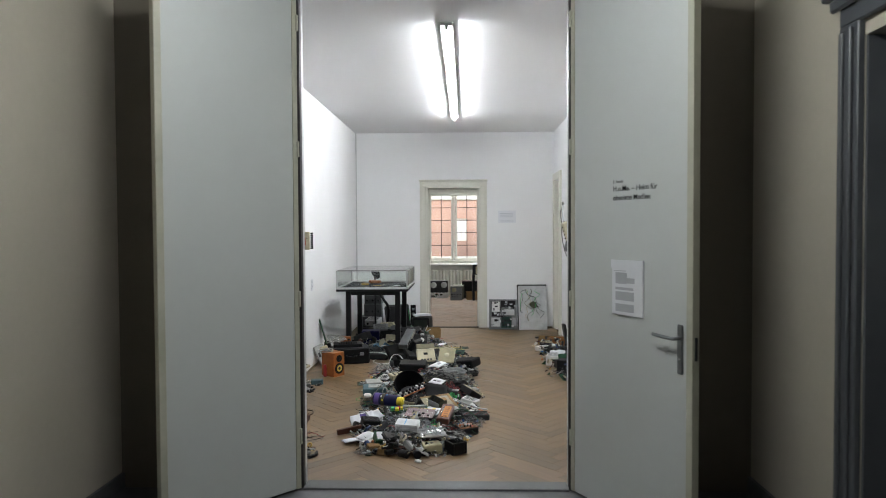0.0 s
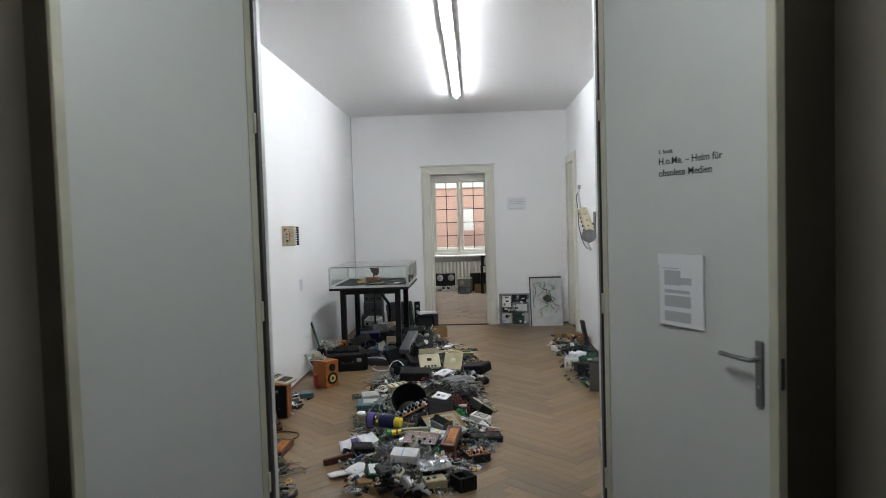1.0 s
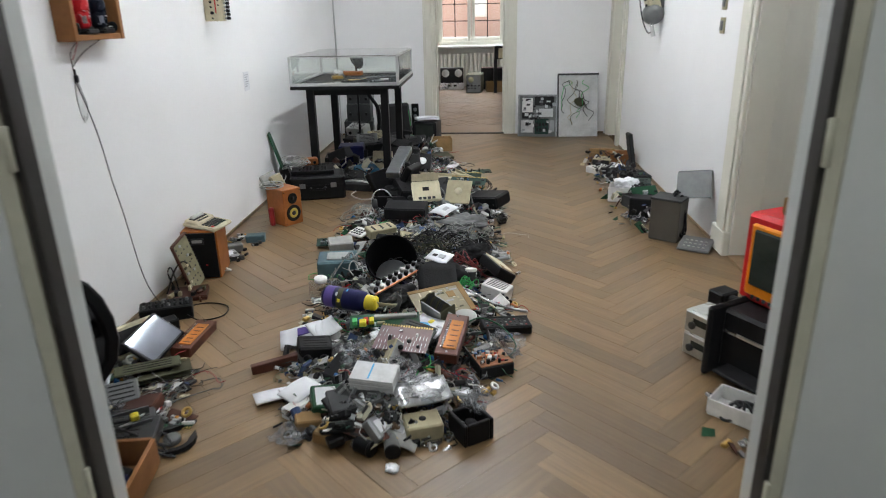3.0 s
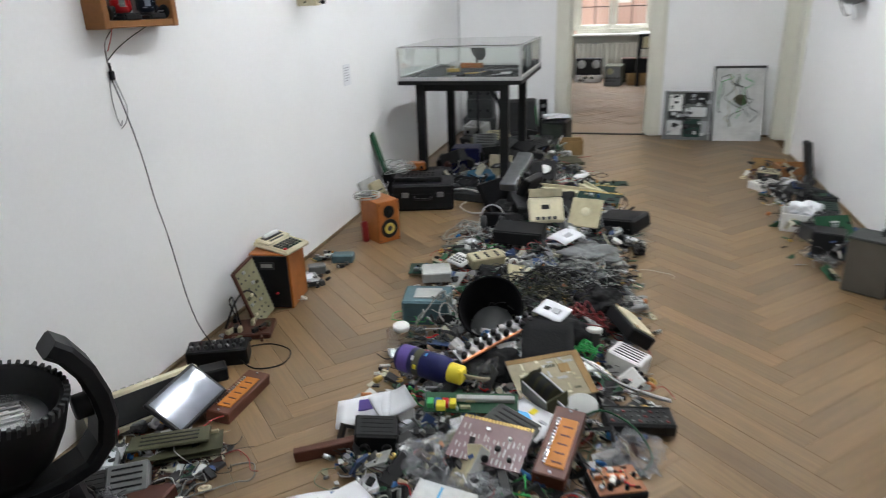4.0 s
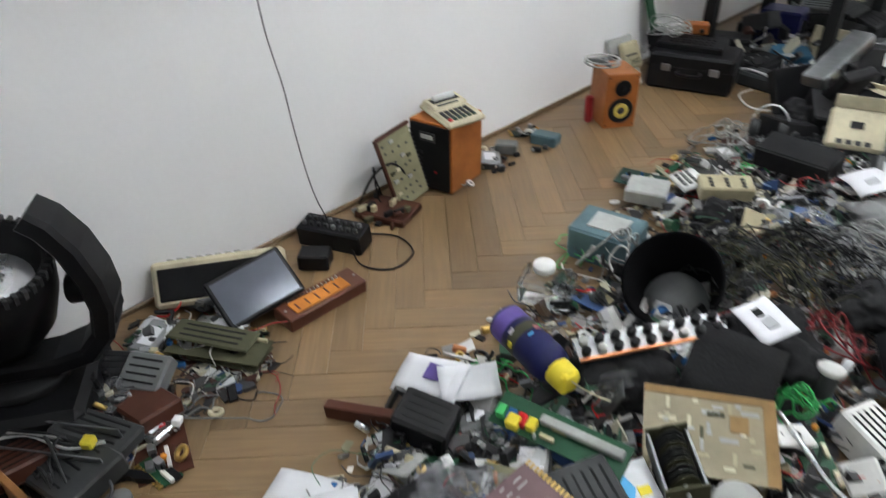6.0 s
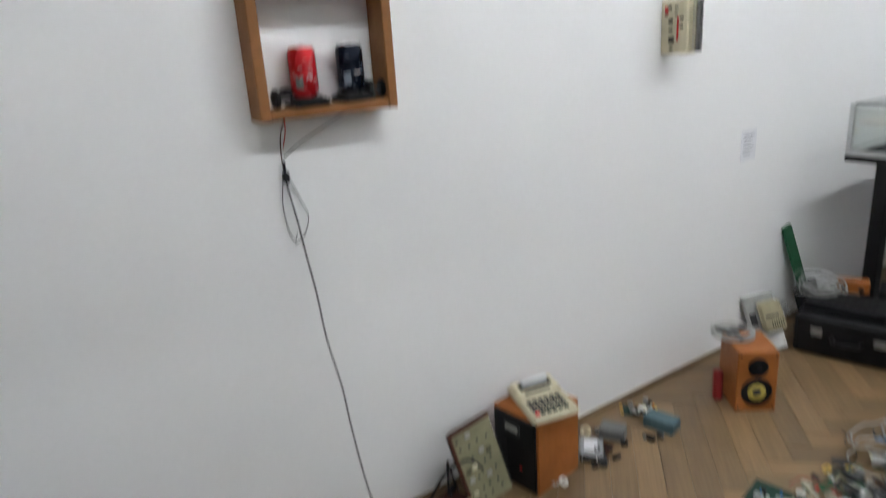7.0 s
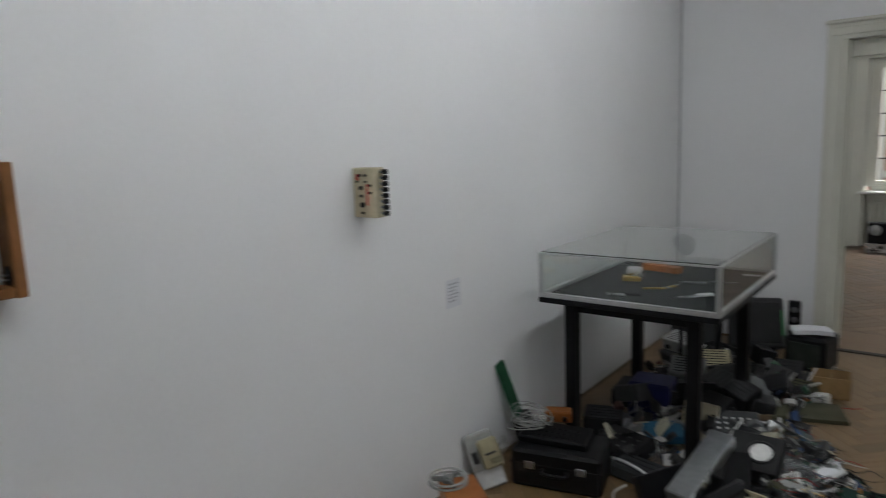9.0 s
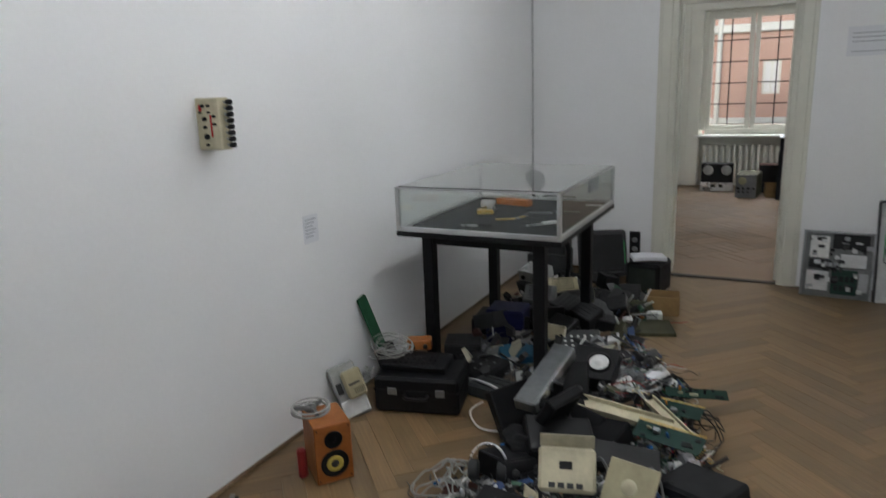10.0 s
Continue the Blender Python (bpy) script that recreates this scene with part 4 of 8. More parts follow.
for i in range(9):
    x = -ln / 2 + ln * (i + 0.5) / 9
    for j in (-1, 1):
        part("socket", cyl(bmesh.new(), 0.012, 0.022, at(x, j * 0.015, 0.008), 10), P[("black", "light", "black", "soot", "black")[(i * 2 + j) % 5]], t)
sheet("mouse_pad", frame_m(-0.06, 6.36, 0.20, 12, 36, 4), 0.21, 0.19, FABRIC, "black rubber mat lying on the scrap", "mat", 3, 0.01, 0.006)
TAN_BOARD = material("tan_hardboard", (0.26, 0.225, 0.145), 0.6, vary=0.18, scale=40, stain=0.2, stain_scale=9)
t = thing("tan_board", frame_m(-0.030, 6.185, 0.150, 30, 22, 0), "large tan circuit board with a brown edge propped on the heap", "circuit board")
part("substrate", slab(-0.145, 0.145, -0.10, 0.10, 0, 0.005), TAN_BOARD, t)
part("edge_strip", slab(0.118, 0.146, -0.10, 0.10, 0.0045, 0.007), P["card"], t, "brown paper edge")
part("edge_strip", slab(-0.145, 0.118, 0.082, 0.101, 0.0045, 0.007), P["card"], t, "brown paper edge")
part("window", slab(0.045, 0.085, 0.01, 0.05, 0.0045, 0.0068), P["card"], t, "square brown patch")
rc = random.Random(21)
for i in range(34):
    x, y = rc.uniform(-0.13, 0.10), rc.uniform(-0.09, 0.075)
    lx, ly = rc.choice(((0.012, 0.004), (0.004, 0.014), (0.020, 0.006), (0.006, 0.006)))
    part("solder_pad", slab(x - lx, x + lx, y - ly, y + ly, 0.0045, 0.0062), P[rc.choice(("beige", "light", "olive", "cream"))], t)
t = thing("tuning_capacitor", frame_m(-0.035, 6.035, 0.155, -44, 12, 8), "dull metal variable capacitor with packed vanes", "tuning capacitor")
part("frame", slab(-0.07, 0.07, -0.045, -0.037, 0.0, 0.06, bevel=0.002), P["steel"], t)
part("frame", slab(-0.07, 0.07, 0.037, 0.045, 0.0, 0.05, bevel=0.002), P["steel"], t)
part("end_plate", slab(-0.074, -0.068, -0.045, 0.045, 0.0, 0.07, bevel=0.002), P["olive"], t)
part("end_plate", slab(0.068, 0.074, -0.045, 0.045, 0.0, 0.07, bevel=0.002), P["olive"], t)
part("shaft", cyl(bmesh.new(), 0.005, 0.19, at(-0.085, 0, 0.045, 0, 90), 10), P["steel"], t)
for i in range(20):
    x = -0.062 + i * 0.0065
    hh = 0.052 if i % 2 else 0.085
    part("vane", plate(bmesh.new(), [(0.008, -0.034), (hh * 0.7, -0.030), (hh, -0.010), (hh, 0.012), (hh * 0.7, 0.030), (0.008, 0.034)], 0.0016, at(x, 0, 0, 0, -90)), P["dark" if i % 3 else "olive"], t)
t = thing("round_cover", frame_m(0.092, 6.07, 0.118, 10, 12), "round pale plastic cover lying on the heap", "cover")
part("disc", lathe(bmesh.new(), [(0, 0.0), (0.052, 0), (0.055, 0.004), (0.055, 0.010), (0.050, 0.013), (0, 0.011)], seg=28), P["light"], t)
t = thing("switch_plate", frame_m(0.105, 6.325, 0.125, 62, 10, 22), "white plastic plate with one round hole", "plate")
part("plate", slab(-0.065, 0.065, -0.03, 0.03, 0, 0.012, bevel=0.004), P["white"], t)
part("hole", cyl(bmesh.new(), 0.007, 0.002, at(0.02, 0, 0.0115), 12), P["black"], t)
part("hole", cyl(bmesh.new(), 0.003, 0.002, at(-0.04, 0, 0.0115), 10), P["black"], t)
cable("flex", [(0.11, 6.02, 0.12), (0.17, 6.04, 0.13), (0.27, 6.02, 0.09), (0.33, 5.95, 0.03), (0.28, 5.88, 0.012), (0.20, 5.86, 0.04)], 0.0035, P["pcb"], "dark green wire looped over the heap edge")
device("grey_green_unit", frame_m(-0.105, 5.545, 0.055, 36, 10, -8), (0.15, 0.12, 0.06), P["light"], "pale grey-green plastic unit in the heap", "device", front=P["olive"], knobs=2, vents=4)
device("dark_slab", frame_m(-0.13, 5.86, 0.125, -30, 8, 4), (0.20, 0.15, 0.025), P["dark"], "flat dark grey casing lying under the boards", "casing", vents=6)
sheet("card", frame_m(-0.06, 6.52, 0.26, -30, 15), 0.13, 0.10, PAPER, "white printed card lying on cables", "card", 8, 0.006, 0.004, [(0.1, 0.05, 0.3, 0.3, INK), (-0.2, 0, 0.2, 0.2, P["black"])])
t = device("telephone_base", frame_m(0.24, 6.76, 0.07, 22, 0, 34) @ rot(0, 0, 90), (0.26, 0.12, 0.06), P["black"], "cream topped handset base propped on the heap edge", "telephone")
part("cream_plate", slab(-0.115, 0.115, -0.052, 0.052, 0.06, 0.070, bevel=0.003), P["cream"], t, "yellowed cream cover")
for sx in (-1, 1):
    for sy in (-1, 1):
        part("brown_corner", slab(sx * 0.105 - 0.012, sx * 0.105 + 0.012, sy * 0.045 - 0.008, sy * 0.045 + 0.008, 0.0695, 0.0715), P["card"], t)
t = device("white_adapter", frame_m(0.24, 6.53, 0.0, -25, 0, 10), (0.15, 0.11, 0.10), P["white"], "white plastic box device at the heap edge", "device", vents=5)
board("circuit_board", frame_m(0.15, 6.40, 0.05, -48, 10, 12), 0.2, 0.07, P["pcb"], "green populated circuit board at the heap edge", 12, 31)
tangle("looped_cable", (0.10, 6.47, 0.14), (0.12, 0.1, 0.04), 5, 0.0028, P["green"], "thin green wire tangled on the heap", seed=41)
tangle("looped_cable", (0.05, 6.74, 0.17), (0.16, 0.12, 0.05), 8, 0.003, DARK_RED, "red and dark wire tangled on the heap", seed=42)
t = thing("film_canister", frame_m(0.11, 6.55, 0.09, 0, -12), "small dark canister with a white lid", "canister")
part("body", cyl(bmesh.new(), 0.027, 0.07, None, 18), P["dark"], t)
part("lid", cyl(bmesh.new(), 0.033, 0.016, at(0, 0, 0.07), 20), P["white"], t, "white round lid")
t = thing("plastic_jar", frame_m(-0.69, 6.50, 0.02, 20, 6), "clear plastic jar with a white screw lid", "jar")
part("body", slab(-0.085, 0.085, -0.06, 0.06, 0, 0.095, bevel=0.012), JAR, t)
part("lid", cyl(bmesh.new(), 0.036, 0.022, at(-0.02, 0.03, 0.095), 20), P["white"], t, "white screw lid")
t = device("tape_unit", frame_m(-0.70, 6.88, 0.0, 8, 4, 0), (0.23, 0.17, 0.13), P["teal"], "blue-grey metal instrument with cables on top", "instrument", front=P["teal"], knobs=0)
part("top_plate", slab(-0.06, 0.07, -0.05, 0.05, 0.13, 0.136, bevel=0.002), P["light"], t)
tangle("looped_cable", (-0.60, 6.78, 0.15), (0.13, 0.13, 0.05), 5, 0.004, P["light"], "thick pale cable looped over an instrument", seed=44)
amber_module(frame_m(0.04, 5.78, 0.135, -8, 8, 4), "brown module with an orange panel on the heap")
PURPLE_BOARD = material("purple_brown_board", (0.125, 0.066, 0.072), 0.38, vary=0.2, scale=50, stain=0.25, stain_scale=10)
t = board("circuit_board", frame_m(-0.165, 5.705, 0.188, -6, 6, 3), 0.23, 0.18, PURPLE_BOARD, "purple circuit board with a golden contact edge", 0, 51, P["gold"])
rc = random.Random(52)
for i in range(44):
    x, y = -0.10 + 0.0155 * (i % 14) + rc.uniform(-0.003, 0.003), -0.075 + 0.043 * (i // 14) + rc.uniform(-0.006, 0.006)
    ln = rc.uniform(0.006, 0.017)
    part("trace", slab(x - 0.0011, x + 0.0011, y - ln, y + ln, 0.0028, 0.0036), P["pale"], t)
for x, y, w, tone in ((0.03, -0.02, 0.010, "black"), (0.055, 0.03, 0.006, "white"), (-0.02, 0.05, 0.008, "silver"), (0.075, -0.055, 0.007, "black")):
    part("transistor", cyl(bmesh.new(), w, 0.010, at(x, y, 0.003), 12), P[tone], t)
sheet("leaflet", frame_m(-0.07, 5.91, 0.15, -38, 8), 0.19, 0.13, PAPER, "white leaflet with a bright blue print", "paper", 5, 0.012, 0.004, [(-0.18, 0.0, 0.6, 0.95, P["sky"]), (-0.22, -0.15, 0.28, 0.4, P["white"]), (-0.10, 0.28, 0.12, 0.2, P["yellow"]), (0.28, 0.1, 0.2, 0.08, INK), (0.28, -0.1, 0.2, 0.08, INK)])
t = device("power_strip", frame_m(0.285, 6.130, 0.018, 13, 3, 3), (0.245, 0.10, 0.05), P["soot"], "black control strip with red keys at the heap edge", "control strip", front=P["black"])
for i in range(9):
    for j in range(3):
        k = (i * 5 + j * 3) % 4
        part("key", slab(-0.105 + i * 0.024, -0.094 + i * 0.024, -0.036 + j * 0.027, -0.027 + j * 0.027, 0.049, 0.054, bevel=0.0015), DARK_RED if k == 0 else P["dark" if k < 3 else "grey"], t)
part("edge_rail", slab(-0.12, 0.12, 0.043, 0.049, 0.049, 0.056, bevel=0.002), P["dark"], t)
cable("gooseneck", [(0.06, 6.36, 0.15), (0.13, 6.31, 0.14), (0.22, 6.26, 0.11), (0.33, 6.25, 0.08), (0.40, 6.235, 0.075)], 0.0075, P["silver"], "ribbed silver gooseneck tube over the heap edge")
c, rz, ln, el = along((-0.44, 5.93, 0.17), (-0.12, 5.98, 0.17))
t = board("circuit_board", frame_m(c.x, c.y, 0.155, rz, 14), ln, 0.09, P["pcb"], "green circuit board with coloured connectors and a white slot", 4, 61)
part("slot", slab(-0.05, 0.15, 0.0, 0.022, 0.003, 0.022, bevel=0.003), P["light"], t, "long white slot")
for i, tone in enumerate(("green", "blue", "red", "yellow")):
    part("connector", slab(-0.15 + i * 0.026, -0.128 + i * 0.026, -0.03, 0.0, 0.003, 0.026, bevel=0.002), P[tone], t)
part("yellow_coil", slab(-0.118, -0.085, -0.045, -0.012, 0.003, 0.03, bevel=0.004), P["yellow"], t)
sheet("booklet", frame_m(-0.68, 5.95, 0.07, 14, 16, -6), 0.2, 0.12, PAPER, "white booklet with a violet printed cover", "booklet", 6, 0.012, 0.01, [(0.1, 0.1, 0.35, 0.4, P["violet"])])
sheet("booklet", frame_m(-0.58, 5.99, 0.10, 52, 22), 0.16, 0.09, PAPER, "white folded booklet lying on scrap", "booklet", 9, 0.016, 0.008)
c, rz, ln, el = along((-0.85, 5.725, 0.02), (-0.63, 5.83, 0.05))
t = thing("wooden_bar", frame_m(c.x, c.y, 0.004, rz, 0, -5), "red-brown bar sticking out of the heap", "bar")
part("bar", slab(-ln / 2, ln / 2, -0.016, 0.016, 0, 0.045, bevel=0.003), P["brown"], t)
device("motor_unit", frame_m(-0.60, 5.84, 0.02, 20, 5, 8), (0.15, 0.11, 0.085), P["soot"], "dark electric motor unit with an open frame", "motor", front=P["black"], knobs=2, vents=4)
t = thing("layered_casing", frame_m(-0.245, 5.43, 0.140, -8, 10, 2) @ Matrix.Scale(0.88, 4), "pale grey layered metal casing on top of the heap", "casing")
for i in range(6):
    part("layer", slab(-0.10 + 0.0015 * (i % 2), 0.10 - 0.0015 * (i % 2), -0.062 + 0.001 * (i % 2), 0.062, 0.011 * i, 0.011 * i + 0.0098, bevel=0.0015), P["pale"], t)
part("blue_strip", slab(-0.02, -0.012, -0.05, 0.05, 0.0645, 0.0658), P["sky"], t, "faint blue stripe")
device("transformer_box", frame_m(-0.31, 5.36, 0.0, 22, 3, -4), (0.2, 0.15, 0.135), P["dark"], "dark grey metal box at the heap's foot", "metal box")
sheet("foil_pack", frame_m(-0.06, 5.40, 0.125, 24, 12), 0.22, 0.12, P["silver"], "shiny silver blister pack on the heap", "packaging", 12, 0.012, 0.006, [(-0.22, 0.1, 0.3, 0.5, P["pale"]), (0.25, -0.1, 0.3, 0.5, P["pale"])])
crumpled("plastic_bag", frame_m(-0.06, 5.41, 0.12), 0.09, BAG, "clear wrapping round a blister pack", "plastic bag", 112, 0.3)
t = device("relay_box", frame_m(-0.05, 5.29, 0.0, 18), (0.14, 0.11, 0.075), P["beige"], "pale metal relay box at the heap's foot", "metal box")
part("socket_hole", cyl(bmesh.new(), 0.014, 0.006, at(0, 0, 0.072), 14), P["black"], t)
t = thing("cooling_fan", frame_m(0.13, 5.30, 0.0, 32), "black square cooling fan standing on the floor", "fan")
for sx in (-1, 1):
    part("rim", slab(sx * 0.055 - 0.008, sx * 0.055 + 0.008, -0.063, 0.063, 0, 0.09, bevel=0.004), P["black"], t)
    part("rim", slab(-0.047, 0.047, sx * 0.055 - 0.008, sx * 0.055 + 0.008, 0, 0.09, bevel=0.004), P["black"], t)
part("floor_plate", slab(-0.055, 0.055, -0.055, 0.055, 0, 0.012), P["black"], t)
part("hub", cyl(bmesh.new(), 0.022, 0.05, at(0, 0, 0.012), 16), P["soot"], t)
crumpled("plastic_bag", frame_m(0.15, 5.36, 0.07), 0.06, BAG, "clear plastic bag clinging to a fan", "plastic bag", 13, 0.7)
for i, (x, y, a) in enumerate(((-0.16, 5.215, 12), (-0.24, 5.17, 60))):
    t = thing("capacitor_can", frame_m(x, y, 0.03, a) @ rot(90), "grey aluminium capacitor can lying on the floor", "capacitor", "cans at the heap's foot")
    part("barrel", cyl(bmesh.new(), 0.029, 0.12 - i * 0.05, at(0, 0, -0.05), 18), P["grey" if i == 0 else "black"], t)
    part("end_cap", cyl(bmesh.new(), 0.030, 0.012, at(0, 0, 0.062 - i * 0.05), 18), P["black"], t)
sheet("paper_sheet", frame_m(-0.67, 5.53, 0.012, 28), 0.2, 0.1, PAPER, "white folded paper lying by the heap", "paper", 14, 0.008, 0.006)
sheet("paper_sheet", frame_m(-0.57, 5.50, 0.05, 55, 10), 0.15, 0.11, PAPER, "white folded paper on scrap", "paper", 15, 0.012, 0.006)
device("white_box", frame_m(-0.56, 5.42, 0.0, 60), (0.12, 0.07, 0.05), P["white"], "small white carton at the heap's foot", "carton")
t = device("software_carton", frame_m(-0.45, 5.44, 0.02, 20, 25, 6), (0.13, 0.11, 0.08), P["pcb"], "green and white printed carton in the heap", "carton")
part("print", slab(-0.05, 0.03, -0.04, 0.04, 0.079, 0.082), PAPER, t)
for x, y, a in ((-0.50, 5.33, 20), (-0.40, 5.25, -15)):
    device("brown_carton", frame_m(x, y, 0.0, a, 0, 5), (0.1, 0.08, 0.05), P["card"], "small yellowish cardboard carton by the heap", "carton", group="cartons at the heap's foot")
crumpled("plastic_bag", frame_m(-0.55, 5.25, 0.0), 0.07, BAG, "clear plastic bag lying on the parquet", "plastic bag", 16, 0.35)
crumpled("plastic_bag", frame_m(0.27, 5.96, 0.0), 0.11, BAG, "clear plastic bag lying at the heap edge", "plastic bag", 17, 0.4)
crumpled("paper_scrap", frame_m(-0.14, 5.09, 0.0), 0.026, PAPER, "torn white paper scrap on the parquet", "paper", 18, 0.3)
t = device("board_box", frame_m(0.215, 5.775, 0.0, 22), (0.16, 0.13, 0.06), P["soot"], "dark box carrying a brown populated board", "electronic part")
part("brown_board", slab(-0.075, 0.075, -0.06, 0.06, 0.060, 0.064), material("orange_brown_board", (0.24, 0.085, 0.025), 0.5, vary=0.25, scale=60), t, "orange-brown circuit board")
rc = random.Random(63)
for i in range(44):
    x, y = rc.uniform(-0.065, 0.065), rc.uniform(-0.05, 0.05)
    k = rc.random()
    if k < 0.5:
        part("resistor", cyl(bmesh.new(), 0.003, 0.018, at(x, y, 0.068, 90, 0, rc.choice((0, 90))), 8), P[rc.choice(("beige", "brown", "red", "black"))], t)
    elif k < 0.8:
        part("capacitor", cyl(bmesh.new(), rc.uniform(0.005, 0.010), rc.uniform(0.012, 0.022), at(x, y, 0.064), 12), P[rc.choice(("blue", "pale", "black", "silver"))], t)
    else:
        part("block", slab(x - 0.012, x + 0.012, y - 0.008, y + 0.008, 0.064, 0.078, bevel=0.002), P[rc.choice(("pale", "soot", "copper"))], t)
crumpled("plastic_bag", frame_m(-0.33, 5.66, 0.10), 0.12, BAG, "clear plastic bag spread over the scrap", "plastic bag", 19, 0.4)
crumpled("plastic_bag", frame_m(-0.17, 5.52, 0.12), 0.09, BAG, "clear plastic bag spread over the scrap", "plastic bag", 20, 0.4)
for i, (tone, word, w) in enumerate((("dark", "dark grey", 0.0028), ("olive", "dark olive", 0.0028), ("soot", "dark", 0.0030), ("black", "black", 0.0034), ("grey", "grey", 0.0019), ("light", "pale grey", 0.0015))):
    tangle("looped_cable", (-0.14 + 0.05 * (i - 2), 7.06 + 0.06 * (i - 2), 0.15), (0.42, 0.34, 0.09), 9, w, P[tone], word + " data cables tangled across the heap", seed=70 + i, turns=16)
device("power_supply", frame_m(-0.38, 7.80, 0.10, -6, 10, 0), (0.30, 0.15, 0.09), P["black"], "flat black power supply on the heap", "power supply", front=P["soot"])
sheet("white_card", frame_m(-0.10, 7.68, 0.17, -52, 24), 0.2, 0.13, PAPER, "white folded card lying on the heap", "card", 22, 0.02, 0.004, [(0.2, 0, 0.2, 0.3, INK)])
crumpled("plastic_cover", frame_m(0.04, 7.56, 0.10, 30), 0.15, P["grey"], "grey bent plastic cover on the heap", "cover", 23, 0.28)
t = thing("yellow_board", frame_m(-0.02, 7.97, 0.15, -12, 50), "yellowed square panel propped on the heap", "panel")
part("panel", slab(-0.095, 0.095, -0.01, 0.18, 0, 0.014, bevel=0.003), P["beige"], t)
part("round_mark", cyl(bmesh.new(), 0.03, 0.003, at(0.0, 0.09, 0.0135), 20), P["cream"], t)
t = device("game_console", frame_m(-0.26, 8.08, 0.20, 16, 52, 0), (0.22, 0.17, 0.035), P["cream"], "cream flat casing propped up with dark slots", "console", bevel=0.012)
part("dark_print", slab(-0.03, 0.02, 0.0, 0.03, 0.034, 0.037), P["black"], t)
part("open_flap", box(bmesh.new(), (0.21, 0.055, 0.006), at(0, 0.105, 0.052, 40), 0.002), P["cream"], t, "open cream flap")
for i in range(4):
    part("slot", slab(-0.07 + i * 0.035, -0.045 + i * 0.035, -0.07, -0.05, 0.034, 0.037), P["dark"], t)
device("laptop_case", frame_m(0.22, 8.34, 0.02, -32, 4, -8), (0.30, 0.22, 0.10), P["soot"], "black carrying case lying at the heap edge", "case", front=P["black"], bevel=0.015)
board("circuit_board", frame_m(0.05, 8.55, 0.17, -14, 26), 0.30, 0.09, P["pcbdark"], "long dark green expansion card on the heap", 10, 81, P["gold"])
board("circuit_board", frame_m(-0.02, 8.92, 0.13, -10, 20), 0.36, 0.08, P["pcbdark"], "long dark green expansion card on the heap", 12, 82, P["gold"])
board("circuit_board", frame_m(0.10, 9.18, 0.10, 12, 10), 0.30, 0.08, P["pcbdark"], "dark green expansion card on the heap", 10, 83)
loudspeaker("speaker_unit", frame_m(-0.42, 9.05, 0.12, 0, -62), (0.24, 0.10, 0.22), P["soot"], "black loudspeaker lying face up with a pale cone", [(0.03, 0.11, 0.06, P["white"])])
c, rz, ln, el = along((-0.56, 8.44, 0.22), (-0.49, 8.84, 0.36))
device("metal_case", frame_m(c.x, c.y, c.z, rz, 0, -el), (ln, 0.11, 0.06), P["steel"], "tilted bare metal drive case on the heap", "metal case", front=P["silver"])
crumpled("camera_bag", frame_m(-0.52, 8.36, 0.02, 20), 0.12, FABRIC, "black padded bag sunk in the heap", "bag", 24, 0.6)
for x, y, z, a, b, c, w, dd, h in ((-0.40, 8.40, 0.10, 30, 20, 8, 0.30, 0.2, 0.09), (-0.28, 8.50, 0.06, -18, 14, -10, 0.34, 0.24, 0.10), (-0.10, 8.36, 0.07, 12, 18, 6, 0.28, 0.14, 0.10), (-0.55, 8.22, 0.03, 60, -8, 12, 0.24, 0.18, 0.10), (-0.42, 8.62, 0.12, 75, 26, 0, 0.26, 0.16, 0.06)):
    device("black_player", frame_m(x, y, z, a, b, c), (w, dd, h), P["black"], "black player casing jammed into the heap", "player", front=P["soot"], knobs=2, knob_mat=P["dark"], group="black players in the heap")
for i in range(4):
    cable("strap", [(-0.30 + 0.1 * i, 8.30, 0.12), (-0.26 + 0.1 * i, 8.22, 0.20), (-0.22 + 0.1 * i, 8.20, 0.14), (-0.20 + 0.1 * i, 8.16, 0.06)], 0.006, P["grey" if i % 2 else "black"], "loose strap lying over the heap", "straps on the heap")
device("black_unit", frame_m(-0.62, 8.62, 0.02, 62, -30), (0.30, 0.05, 0.24), P["black"], "black upright panel leaning in the heap", "panel")
for x, y, z0, a, b, w, d, h in ((-0.50, 8.50, 0.10, 70, 30, 0.22, 0.05, 0.26), (-0.44, 8.72, 0.12, 20, -26, 0.20, 0.06, 0.24), (-0.56, 8.70, 0.05, 100, 18, 0.26, 0.05, 0.28), (-0.34, 8.58, 0.12, -30, 40, 0.24, 0.16, 0.05)):
    device("black_chassis", frame_m(x, y, z0, a, b), (w, d, h), P["black"], "black metal chassis standing askew in the heap", "chassis", front=P["soot"], knobs=2, knob_mat=P["dark"], group="black players in the heap")
device("beige_phone", frame_m(-0.52, 7.43, 0.08, 36, 8), (0.2, 0.1, 0.06), P["beige"], "beige desk telephone casing on the heap", "telephone", buttons=9)
device("keypad", frame_m(-0.66, 7.42, 0.09, -38, 16), (0.13, 0.1, 0.02), P["white"], "white number keypad on the heap", "keypad", buttons=12)
device("grey_unit", frame_m(-0.77, 7.30, 0.03, 18, 8), (0.16, 0.12, 0.06), P["light"], "pale grey plastic unit on the heap", "device")
board("circuit_board", frame_m(-0.86, 7.42, 0.03, 10, 6), 0.2, 0.12, P["pcbdark"], "dark green circuit board at the heap edge", 10, 84)
t = thing("headphones", frame_m(-0.60, 8.08, 0.06, 15, -20), "old grey headphones with a metal band", "headphones")
